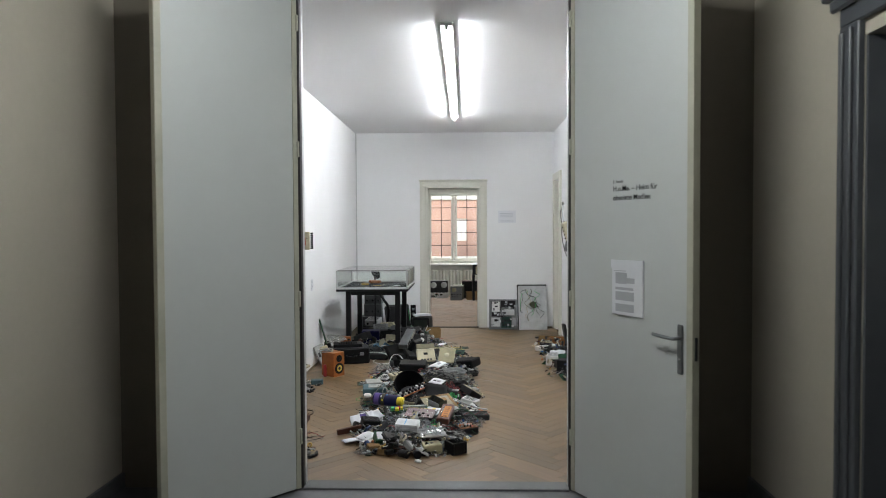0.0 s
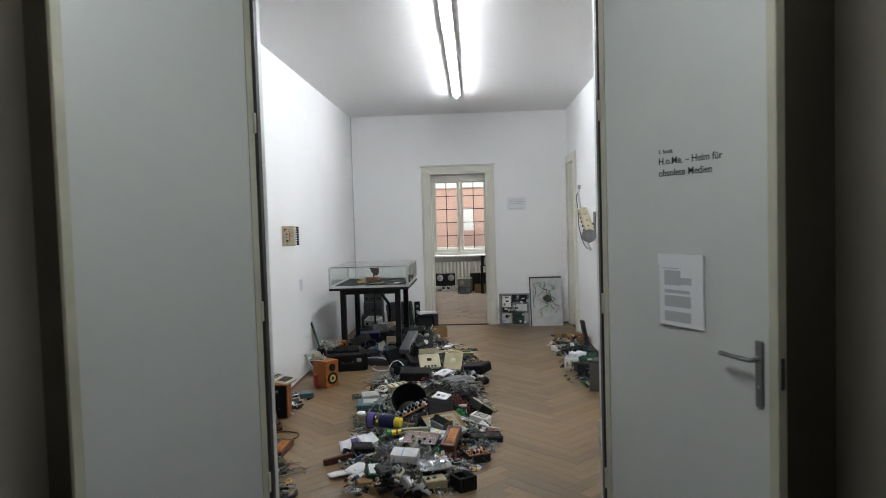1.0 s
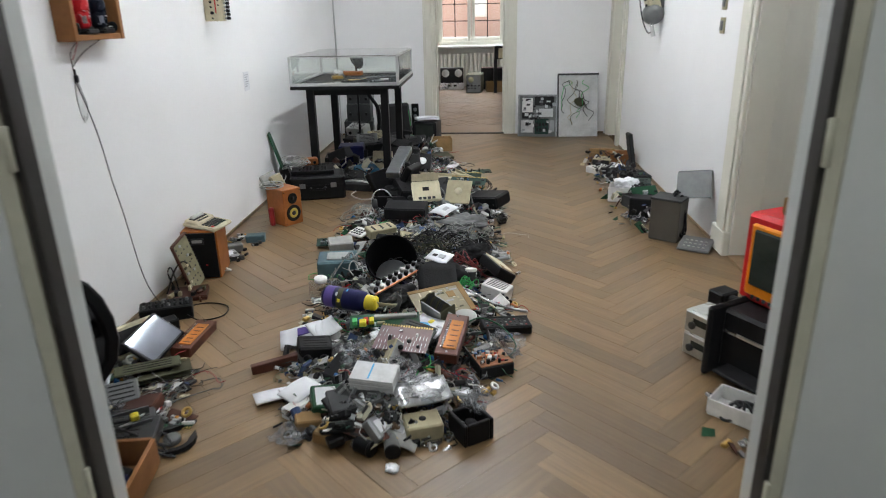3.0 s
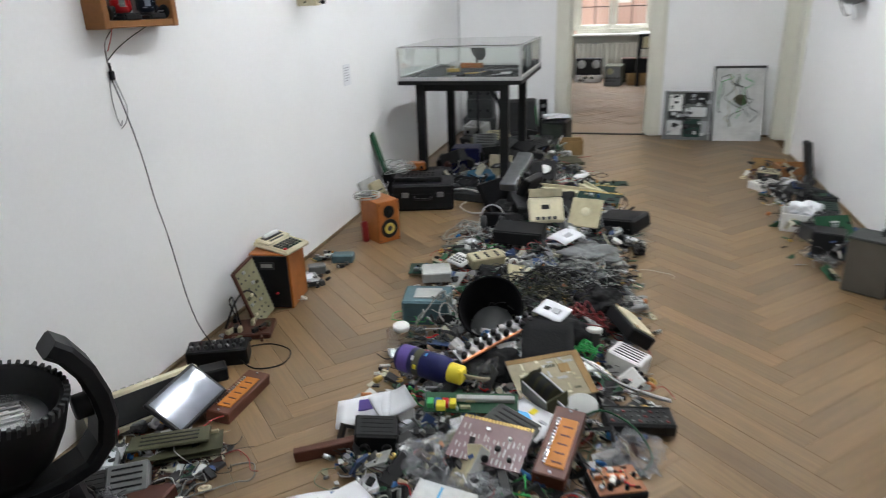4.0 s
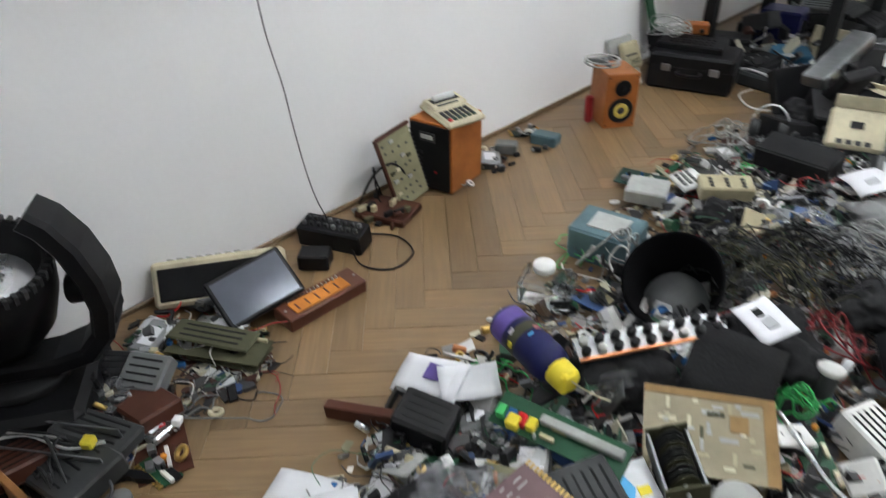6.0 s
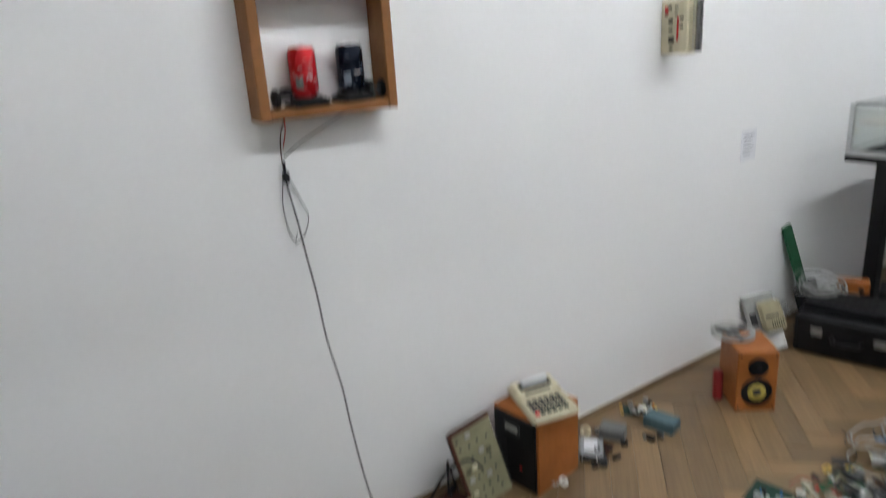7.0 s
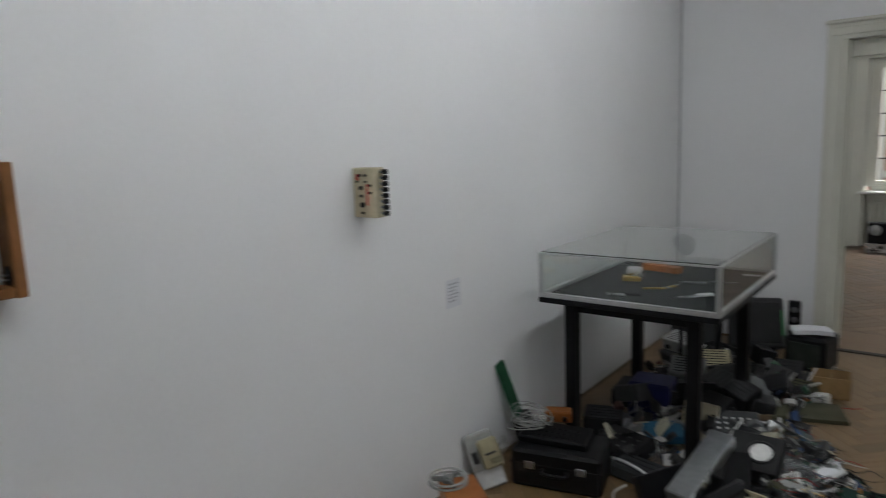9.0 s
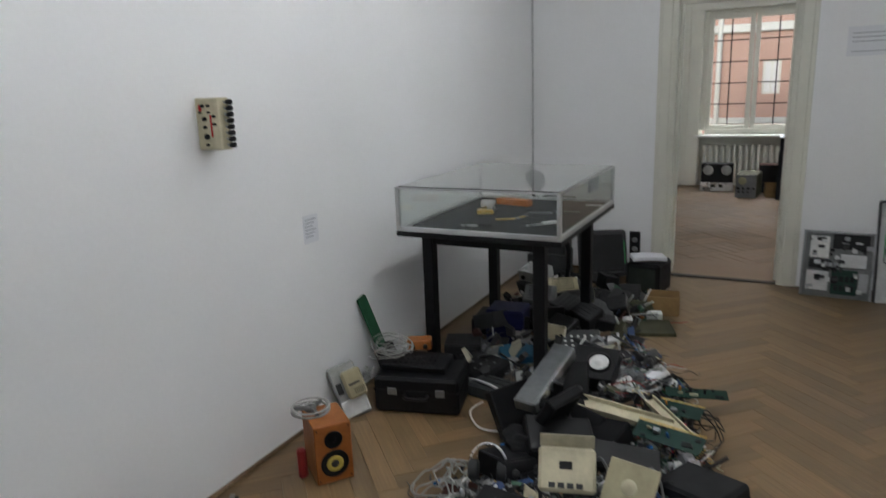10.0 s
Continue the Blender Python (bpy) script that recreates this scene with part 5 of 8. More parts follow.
part("band", tube(bmesh.new(), [(0.08 * math.cos(a), 0, 0.06 + 0.1 * math.sin(a)) for a in [i * math.pi / 8 for i in range(9)]], 0.006), P["silver"], t)
for sx in (-1, 1):
    part("ear_cup", cyl(bmesh.new(), 0.042, 0.04, at(sx * 0.06 - 0.02, 0, 0.05, 0, 90), 18), P["dark"], t)
for a, b, w in (((-0.50, 8.74, 0.17), (0.05, 8.66, 0.15), 0.08), ((-0.08, 8.86, 0.17), (0.15, 8.62, 0.12), 0.05)):
    c, rz, ln, el = along(a, b)
    t = thing("plastic_rail", frame_m(c.x, c.y, c.z, rz, 18, -el), "yellowed plastic casing rail across the heap", "rail", "rails on the heap")
    part("web", slab(-ln / 2, ln / 2, -w / 2, w / 2, 0, 0.006), P["cream"], t)
    part("flange", slab(-ln / 2, ln / 2, -w / 2, -w / 2 + 0.006, 0.006, 0.03), P["cream"], t)
    part("flange", slab(-ln / 2, ln / 2, w / 2 - 0.006, w / 2, 0.006, 0.03), P["cream"], t)
tangle("looped_cable", (0.12, 8.9, 0.08), (0.18, 0.25, 0.05), 8, 0.003, P["black"], "black wires tangled at the heap edge", seed=91)
tangle("looped_cable", (-0.75, 8.05, 0.08), (0.18, 0.2, 0.05), 6, 0.004, P["light"], "pale cables tangled at the heap edge", seed=92)

# ---- fine debris between the larger scrap ----
def debris_material(name, tones, rough):
    """Plastic, tin and board crumbs, each crumb of one tone."""
    m = material(name, (0.2, 0.2, 0.2), rough, vary=0.1, scale=60)
    n, l = m.node_tree.nodes, m.node_tree.links
    geo = n.new("ShaderNodeNewGeometry")
    ramp = n.new("ShaderNodeValToRGB")
    ramp.color_ramp.interpolation = "CONSTANT"
    for i, c in enumerate(tones):
        e = ramp.color_ramp.elements[i] if i < 2 else ramp.color_ramp.elements.new(i / len(tones))
        e.position = i / len(tones)
        e.color = (*c, 1)
    l.new(geo.outputs["Random Per Island"], ramp.inputs[0])
    l.new(ramp.outputs[0], n["Principled BSDF"].inputs["Base Color"])
    return m


CRUMBS = debris_material("mixed_plastic_crumbs", ((0.007, 0.007, 0.008), (0.55, 0.55, 0.53), (0.012, 0.012, 0.013), (0.05, 0.05, 0.05), (0.016, 0.07, 0.035), (0.008, 0.008, 0.009), (0.30, 0.30, 0.29), (0.02, 0.02, 0.02), (0.10, 0.06, 0.03), (0.012, 0.012, 0.014), (0.42, 0.40, 0.30), (0.03, 0.03, 0.032), (0.20, 0.21, 0.22), (0.05, 0.015, 0.01), (0.02, 0.05, 0.14), (0.009, 0.009, 0.01)), 0.42)
SCRAP_WIRE = debris_material("mixed_wire_insulation", ((0.008, 0.008, 0.009), (0.30, 0.30, 0.30), (0.01, 0.01, 0.012), (0.30, 0.015, 0.015), (0.05, 0.05, 0.055), (0.5, 0.5, 0.48), (0.02, 0.10, 0.05), (0.012, 0.012, 0.012)), 0.4)
rd = random.Random(31)


def heap_top(x, y):
    return float(heights[min(119, max(0, int((x - GX) / CELL))), min(239, max(0, int((y - GY) / CELL)))])


def debris_spot():
    k = rd.random()
    if k < 0.84:
        y = rd.uniform(5.25, 9.55)
        a, b = heap_edges(y)
        return rd.triangular(a - 0.02, b + 0.02), y
    if k < 0.94:
        return rd.uniform(-1.40, -0.30), rd.uniform(9.0, 11.2)
    return rd.uniform(-1.50, -1.10), rd.uniform(5.0, 5.75)


verts, faces = [], []


def prism(m, outline, half):
    """A small upright prism with the given outline, appended to the crumbs."""
    k, n = len(verts), len(outline)
    verts.extend(tuple(m @ Vector((x, y, -half))) for x, y in outline)
    verts.extend(tuple(m @ Vector((x, y, half))) for x, y in outline)
    faces.append(tuple(range(k + n, k + 2 * n)))
    faces.append(tuple(range(k + n - 1, k - 1, -1)))
    faces.extend((k + i, k + (i + 1) % n, k + n + (i + 1) % n, k + n + i) for i in range(n))


def crumb(x, y, z, size, tilt):
    m = at(x, y, z, rd.uniform(-tilt, tilt), rd.uniform(-tilt, tilt), rd.uniform(0, 360))
    k = rd.random()
    if k < 0.35:
        a, b = size, size * rd.uniform(0.3, 0.8)
        prism(m, [(-a, -b), (a, -b), (a * rd.uniform(0.5, 1), b), (-a * rd.uniform(0.5, 1), b)], size * rd.uniform(0.08, 0.3))
    elif k < 0.55:
        a, b = size * 1.3, size * 0.75
        prism(m, [(-a, -b), (a * 0.7, -b * 1.1), (a, b * 0.2), (a * 0.2, b), (-a * 0.8, b * 0.6)], 0.0012)
    elif k < 0.70:
        prism(m, [(size * 1.7, -size * 0.12), (size * 1.7, size * 0.12), (-size * 1.7, size * 0.12), (-size * 1.7, -size * 0.12)], size * 0.12)
    elif k < 0.85:
        r = size * 0.6
        prism(m @ rot(rd.choice((0, 0, 80))), [(r * math.cos(2 * math.pi * i / 9), r * math.sin(2 * math.pi * i / 9)) for i in range(9)], size * rd.uniform(0.12, 0.8))
    else:
        a, w = size, size * 0.25
        prism(m, [(-a, -a), (a, -a), (a, -a + w), (-a + w, -a + w), (-a + w, a), (-a, a)], size * rd.uniform(0.1, 0.4))


for i in range(8200):
    x, y = debris_spot()
    top = heap_top(x, y)
    size = rd.uniform(0.006, 0.020) if i % 5 else rd.uniform(0.018, 0.034)
    crumb(x, y, top * rd.uniform(0.5, 1.0) + 0.004 + 0.014 * rd.random() * min(1, 20 * top), size, 45 if top > 0.03 else 8)
for i in range(1000):
    y = rd.uniform(5.3, 9.5)
    a, b = heap_edges(y)
    x = rd.triangular(a + 0.02, b - 0.02)
    crumb(x, y, heap_top(x, y) * rd.uniform(0.55, 0.95) + 0.008, rd.uniform(0.028, 0.055), 65)
for i in range(260):
    x, y = rd.uniform(-1.25, -0.35), rd.uniform(9.0, 10.9)
    crumb(x, y, rd.uniform(0.02, 0.16), rd.uniform(0.025, 0.06), 60)
for i in range(150):
    x, y = rd.uniform(1.22, 1.60), rd.uniform(7.75, 10.1)
    crumb(x, y, rd.uniform(0.01, 0.12), rd.uniform(0.012, 0.04), 60)
me = bpy.data.meshes.new("fine_debris")
me.from_pydata(verts, [], faces)
me.materials.append(CRUMBS)
tagged(new("fine_debris", me), "small plastic and metal crumbs strewn through the scrap", "debris", kind="stuff")
bm = bmesh.new()
for i in range(1500):
    x, y = debris_spot()
    z = heap_top(x, y) * rd.uniform(0.7, 1.0) + 0.006
    a, ln = rd.uniform(0, 2 * math.pi), rd.uniform(0.02, 0.06)
    pts = []
    for k in range(5):
        pts.append((x, y, max(0.003, z + rd.uniform(-0.004, 0.022))))
        a += rd.uniform(-1.3, 1.3)
        x, y = x + ln * math.cos(a), y + ln * math.sin(a)
    tube(bm, pts, rd.uniform(0.0012, 0.0028), 4)
me = bpy.data.meshes.new("wire_scraps")
bm.to_mesh(me)
bm.free()
me.materials.append(SCRAP_WIRE)
tagged(new("wire_scraps", me), "short offcuts of coloured wire through the scrap", "wire scraps", kind="stuff")

# ---- along the west wall ----
# moving-head stage light
t = thing("stage_light", frame_m(-1.435, 5.215, 0.0, -34) @ Matrix.Diagonal((1, 1, 0.95, 1)), "black moving-head stage light standing by the wall", "stage light")
part("base", slab(-0.17, 0.17, -0.16, 0.16, 0.0, 0.13, bevel=0.02), P["black"], t)
part("turntable", cyl(bmesh.new(), 0.11, 0.03, at(0, 0, 0.13), 24), P["soot"], t)
for sy in (-1, 1):
    bm = bmesh.new()
    path = [(0.0, 0.185), (0.10, 0.190), (0.18, 0.215), (0.232, 0.275), (0.250, 0.36), (0.245, 0.44), (0.222, 0.53), (0.185, 0.60), (0.150, 0.632)]
    rings = []
    for k, (py, pz) in enumerate(path):
        qy, qz = path[min(k + 1, len(path) - 1)]
        oy, oz = path[max(k - 1, 0)]
        d = Vector((qy - oy, qz - oz)).normalized()
        th, wx = 0.026 + 0.004 * k / 8, 0.056 + 0.014 * math.sin(math.pi * k / 8)
        ring = []
        for ux, ut in ((-1, -0.6), (-0.8, -1), (0.8, -1), (1, -0.6), (1, 0.6), (0.8, 1), (-0.8, 1), (-1, 0.6)):
            ring.append(bm.verts.new((ux * wx, sy * (py + ut * th * d.y), pz - ut * th * d.x)))
        rings.append(ring)
    for p0, p1 in zip(rings, rings[1:]):
        for k in range(8):
            bm.faces.new((p0[k], p0[(k + 1) % 8], p1[(k + 1) % 8], p1[k]))
    bm.faces.new(rings[0])
    bm.faces.new(rings[-1][::-1])
    part("yoke_arm", bm, P["black"], t)
    part("arm_cover", slab(-0.05, 0.05, sy * 0.265 - 0.008, sy * 0.265 + 0.008, 0.30, 0.45, bevel=0.006), P["soot"], t)
    part("pivot", cyl(bmesh.new(), 0.04, 0.08, at(0, sy * 0.215 + 0.04, 0.40, 90), 18), P["black"], t)
head = part("head", lathe(bmesh.new(), [(0, -0.16), (0.09, -0.16), (0.13, -0.08), (0.15, 0.02), (0.155, 0.13), (0.145, 0.14), (0.13, 0.13), (0.12, 0.06), (0, 0.05)], at(0, 0, 0.40, -10, 14), 28), P["black"], t)
part("lens", lathe(bmesh.new(), [(0, 0.09), (0.07, 0.085), (0.118, 0.068)], at(0, 0, 0.385, -10, 14), 28), P["silver"], head, "bright mirrored reflector")
for k in range(4):
    part("lens_facet", slab(-0.03 + 0.02 * k, -0.022 + 0.02 * k, -0.05, 0.04, 0.082, 0.088), P["steel" if k < 2 else "foil"], head).matrix_local = at(0, 0, 0.40, -10, 14)
for k in range(44):
    a = k * 2 * math.pi / 44
    part("cooling_rib", slab(-0.010, 0.006, -0.0045, 0.0045, 0.118, 0.146), P["dark"], head).matrix_local = at(0, 0, 0.40, -10, 14) @ at(0.150 * math.cos(a), 0.150 * math.sin(a), 0, 0, 0, math.degrees(a))

t = device("table_radio", frame_m(-1.47, 5.80, 0.02, 56, -35), (0.42, 0.07, 0.15), P["cream"], "cream and black radio lying against the wall", "radio", bevel=0.012)
part("grille", slab(-0.19, 0.19, -0.040, -0.033, 0.02, 0.125, bevel=0.004), P["black"], t, "dark speaker grille")
for i in range(8):
    part("key", slab(-0.16 + i * 0.03, -0.142 + i * 0.03, -0.015, 0.015, 0.148, 0.156, bevel=0.002), P["light"], t)
up = Vector((0.70, -0.25, 1.0)).normalized()
run = Vector((0.036, 0.249, 0.037))
run = (run - up * run.dot(up)).normalized()
lie = Matrix((run, up.cross(run), up)).transposed().to_4x4()
t = thing("tablet_screen", Matrix.Translation((-1.345, 5.848, 0.105)) @ lie, "black flat screen with a glossy reflecting display propped on radio parts", "screen")
part("bezel", slab(-0.130, 0.130, -0.088, 0.088, -0.012, 0.006, bevel=0.006), P["black"], t)
part("display", slab(-0.116, 0.116, -0.074, 0.074, 0.005, 0.0075), material("glossy_display", (0.10, 0.11, 0.135), 0.02, metal=0.3, vary=0.3, scale=9, bump=0.02), t, "scratched reflecting display")
part("stand", slab(-0.05, 0.05, 0.02, 0.06, -0.11, -0.012, bevel=0.004), P["black"], t)
amber_module(frame_m(-1.235, 6.01, 0.0, -2, 0, 4), "brown module with an orange panel on the parquet")
for i in range(3):
    board("circuit_board", frame_m(-1.27 + 0.008 * i, 5.65, 0.002 + i * 0.021, 24 + 3 * i), 0.3, 0.11, P["olive" if i else "brown"], "olive circuit board in a low stack on the floor", 8 if i == 2 else 5, 140 + i, group="stacked boards by the wall")
t = device("flat_casing", frame_m(-1.285, 5.655, 0.064, 27), (0.27, 0.09, 0.010), P["olive"], "olive flat cover on a stack of boards", "cover", vents=3)
t = device("mixer_box", frame_m(-1.49, 6.28, 0.0, 22, 6), (0.26, 0.10, 0.085), P["black"], "black effects box with rows of small knobs", "effects box")
for i in range(8):
    for j in range(2):
        part("knob", cyl(bmesh.new(), 0.008, 0.016, at(-0.105 + i * 0.03, -0.02 + j * 0.035, 0.084), 8), P["dark" if (i + j) % 4 else "grey"], t)
device("black_adapter", frame_m(-1.43, 6.14, 0.0, 40), (0.11, 0.08, 0.06), P["black"], "black mains adapter on the parquet", "power adapter")
cable("flex", [(-1.40, 6.28, 0.03), (-1.30, 6.24, 0.008), (-1.20, 6.30, 0.006), (-1.22, 6.42, 0.006), (-1.34, 6.46, 0.006), (-1.43, 6.38, 0.02)], 0.0035, P["black"], "black cable lying in a loop on the parquet")
cable("flex", [(-1.58, 6.48, 0.05), (-1.55, 6.54, 0.16), (-1.53, 6.62, 0.19), (-1.52, 6.68, 0.12), (-1.56, 6.66, 0.03)], 0.005, P["black"], "black cable looped against the wall")
device("brown_board", frame_m(-1.50, 6.56, 0.0, 18), (0.22, 0.17, 0.03), P["brown"], "dark brown plate on the parquet", "plate")
up = Vector((-0.060, -0.055, 0.31)).normalized()
run = Vector((0.012, 0.18, 0.0))
run = (run - up * run.dot(up)).normalized()
lie = Matrix((run, up, run.cross(up))).transposed().to_4x4()
t = thing("perforated_board", Matrix.Translation((-1.497, 6.700, 0.006)) @ lie, "tan perforated circuit panel with a brown rim leaning on a cabinet", "circuit panel")
part("substrate", slab(-0.085, 0.085, 0.0, 0.31, 0.0, 0.004), P["pcbtan"], t)
part("rim", slab(-0.090, -0.078, 0.0, 0.315, -0.006, 0.012, bevel=0.002), P["brown"], t, "brown edge rim")
part("rim", slab(-0.078, 0.090, 0.305, 0.318, -0.006, 0.012, bevel=0.002), P["brown"], t, "brown edge rim")
rc = random.Random(150)
for i in range(26):
    px, py = -0.06 + (i % 4) * 0.036 + rc.uniform(-0.006, 0.006), 0.03 + (i // 4) * 0.042 + rc.uniform(-0.008, 0.008)
    if rc.random() < 0.6:
        part("hole", cyl(bmesh.new(), 0.0055, 0.003, at(px, py, 0.003), 10), P["dark"], t)
    else:
        part("relay", slab(px - 0.010, px + 0.010, py - 0.007, py + 0.007, 0.004, 0.013, bevel=0.002), P[rc.choice(("cream", "olive", "light"))], t)
for i in range(14):
    part("edge_pin", slab(0.085, 0.094, 0.02 + 0.02 * i, 0.026 + 0.02 * i, 0.001, 0.004), P["dark"], t)
cable("flex", [(-1.60, 6.62, 0.02), (-1.62, 6.60, 0.12), (-1.58, 6.57, 0.17), (-1.55, 6.55, 0.08), (-1.56, 6.58, 0.01)], 0.004, P["black"], "black cable bowed behind a circuit panel")
for i in range(16):
    part_x, part_y = rc.uniform(-1.60, -1.38), rc.uniform(6.46, 6.62)
    ob = part("small_part", box(bmesh.new(), (rc.uniform(0.015, 0.05), rc.uniform(0.01, 0.03), rc.uniform(0.01, 0.03)), at(0, 0, 0.012), 0.003), P[rc.choice(("brown", "black", "beige", "steel", "soot", "olive"))])
    ob.matrix_world = at(part_x, part_y, 0.004 if part_x > -1.40 or part_y < 6.47 else 0.03, 0, 0, rc.uniform(0, 180))
    tagged(ob, "small loose electronic part scattered by the wall", "component", "loose parts by the wall")
t = thing("wooden_cabinet", frame_m(-1.530, 6.940, 0.0, 8), "orange veneered cabinet with a black front panel", "cabinet")
part("carcass", slab(-0.105, 0.105, -0.115, 0.115, 0, 0.30, bevel=0.004), P["wood"], t)
part("front_panel", slab(-0.096, 0.096, -0.125, -0.112, 0.008, 0.29, bevel=0.003), P["black"], t, "black front panel")
part("badge", slab(-0.045, 0.03, -0.128, -0.124, 0.22, 0.26), P["dark"], t)
part("display_strip", slab(-0.038, 0.02, -0.1295, -0.127, 0.232, 0.25), P["light"], t, "pale printed strip")
part("indicator", cyl(bmesh.new(), 0.006, 0.004, at(0.03, -0.124, 0.09, 90), 10), P["red"], t)
for i in range(3):
    part("push_button", slab(-0.05, -0.035, -0.128, -0.124, 0.10 + 0.03 * i, 0.115 + 0.03 * i), P["soot"], t)
t = thing("adding_machine", frame_m(-1.500, 6.945, 0.302, -14, 2, 6) @ Matrix.Scale(0.84, 4), "cream flat adding machine with dark keys on a wooden cabinet", "adding machine")
part("body", slab(-0.135, 0.135, -0.11, 0.11, 0.0, 0.032, bevel=0.012), P["cream"], t)
part("raised_deck", slab(-0.125, -0.01, -0.10, 0.10, 0.030, 0.050, bevel=0.010), P["cream"], t)
part("paper_slot", slab(-0.10, -0.05, -0.075, 0.075, 0.049, 0.053, bevel=0.002), P["black"], t, "dark paper slot")
part("paper_roll", cyl(bmesh.new(), 0.016, 0.12, at(-0.085, 0.06, 0.058, 90), 14), P["pale"], t, "pale roll of paper")
part("display_window", slab(-0.035, -0.018, -0.07, 0.05, 0.049, 0.053, bevel=0.002), P["dark"], t)
for i in range(6):
    for j in range(4):
        part("key", slab(0.012 + j * 0.026, 0.030 + j * 0.026, -0.085 + i * 0.027, -0.066 + i * 0.027, 0.031, 0.040, bevel=0.002), P["red" if (i, j) == (0, 3) else ("dark" if j < 3 else "pcbdark")], t)
device("small_unit", frame_m(-1.50, 7.32, 0.0, 30), (0.1, 0.07, 0.05), P["grey"], "grey plastic unit lying by the wall", "device")
rc = random.Random(301)
for i in range(14):
    k = rc.random()
    ob = part("loose_plug", box(bmesh.new(), (rc.uniform(0.02, 0.055), rc.uniform(0.014, 0.03), rc.uniform(0.012, 0.03)), at(0, 0, 0.012), 0.004) if k < 0.6 else cyl(bmesh.new(), rc.uniform(0.008, 0.016), rc.uniform(0.02, 0.05), at(0, 0, 0.012, 90), 10), P[rc.choice(("white", "black", "steel", "dark", "grey", "soot"))])
    ob.matrix_world = at(rc.uniform(-1.58, -1.38), rc.uniform(7.12, 7.58), 0.004, 0, 0, rc.uniform(0, 180))
    tagged(ob, "small loose plug or connector lying by the wall", "connector", "loose parts by the wall")
device("small_unit", frame_m(-1.42, 7.52, 0.0, 12), (0.13, 0.08, 0.05), P["teal"], "dark blue-grey unit lying by the wall", "device")
# bookshelf speaker with a film reel on top
face = math.degrees(math.atan2(7.969 - 7.844, -1.202 + 1.299))
nx, ny = math.sin(radians(face)), -math.cos(radians(face))
t = loudspeaker("loudspeaker", frame_m(-1.25 - nx * 0.105, 7.907 - ny * 0.105, 0.0, face), (0.165, 0.21, 0.275), P["wood"], "orange wooden bookshelf speaker with a yellow cone", [(0, 0.092, 0.056, P["soot"]), (0, 0.205, 0.036, P["black"])])
part("woven_cone", lathe(bmesh.new(), [(0.038, 0.002), (0.034, 0.006), (0.020, 0.004), (0.018, 0.003)], at(0, -0.108, 0.092, 90), 24), material("yellow_woven_cone", (0.50, 0.40, 0.08), 0.6, vary=0.3, scale=120), t, "yellow woven cone")
part("dust_cap", lathe(bmesh.new(), [(0.019, 0.002), (0.014, 0.008), (0, 0.011)], at(0, -0.108, 0.092, 90), 18), P["dark"], t)
for sx in (-1, 1):
    for z in (0.018, 0.257):
        part("screw", cyl(bmesh.new(), 0.004, 0.002, at(sx * 0.07, -0.105, z, 90), 8), P["black"], t)
t = thing("red_receiver", frame_m(-1.405, 7.875, 0.0, 52, -4), "red plastic handset standing beside a speaker", "handset")
part("body", slab(-0.02, 0.02, -0.018, 0.018, 0.0, 0.14, bevel=0.01), material("dark_red_plastic", (0.22, 0.01, 0.012), 0.45), t)
t = thing("film_reel", frame_m(-1.42, 7.98, 0.277, 0, 0, 0), "clear grey film reel lying on a speaker", "film reel")
part("lower_flange", lathe(bmesh.new(), [(0.074, 0), (0.09, 0), (0.09, 0.003), (0.074, 0.003), (0.074, 0)], seg=28), P["light"], t)
part("upper_flange", lathe(bmesh.new(), [(0.074, 0.018), (0.09, 0.018), (0.09, 0.021), (0.074, 0.021), (0.074, 0.018)], seg=28), P["light"], t)
part("hub", lathe(bmesh.new(), [(0.010, 0), (0.026, 0), (0.026, 0.021), (0.010, 0.021), (0.010, 0)], seg=20), P["grey"], t)
for k in range(3):
    part("spoke", slab(-0.006, 0.006, 0.022, 0.078, 0.001, 0.020), P["grey"], t).matrix_local = rot(0, 0, 120 * k)

# ---- round and below the display case ----
up = Vector((-0.13, 0.02, 0.27)).normalized()
run = Vector((0.7, 0.7, 0.0))
run = (run - up * run.dot(up)).normalized()
lie = Matrix((run, up, run.cross(up))).transposed().to_4x4()
t = thing("desk_calculator", Matrix.Translation((-1.490, 8.455, 0.004)) @ lie, "pale grey calculator with a yellowed box leaning on the wall", "calculator")
part("body", slab(-0.075, 0.075, 0.0, 0.29, -0.035, 0.0, bevel=0.010), P["light"], t)
part("keyboard_rim", slab(-0.07, 0.07, 0.01, 0.10, -0.002, 0.006, bevel=0.004), P["pale"], t)
part("yellow_cover", slab(-0.02, 0.085, 0.10, 0.25, 0.0, 0.055, bevel=0.012), P["beige"], t, "yellowed cover")
part("slot", slab(0.0, 0.06, 0.17, 0.18, 0.054, 0.057), P["dark"], t)
for i in range(6):
    part("vent", slab(0.020 + 0.010 * i, 0.024 + 0.010 * i, 0.12, 0.15, 0.054, 0.0565), P["olive"], t)
part("dark_window", slab(-0.06, -0.03, 0.14, 0.20, -0.001, 0.002), P["dark"], t)
t = thing("suitcase", frame_m(-1.26, 8.74, 0.0, 14), "black leather suitcase with two metal clasps", "suitcase")
part("shell", slab(-0.23, 0.23, -0.15, 0.15, 0, 0.20, bevel=0.015), P["black"], t)
part("seam", slab(-0.232, 0.232, -0.152, 0.152, 0.125, 0.131), P["soot"], t)
for sx in (-0.13, 0.13):
    part("clasp", slab(sx - 0.025, sx + 0.025, -0.157, -0.149, 0.105, 0.145, bevel=0.003), P["steel"], t, "dull metal clasp")
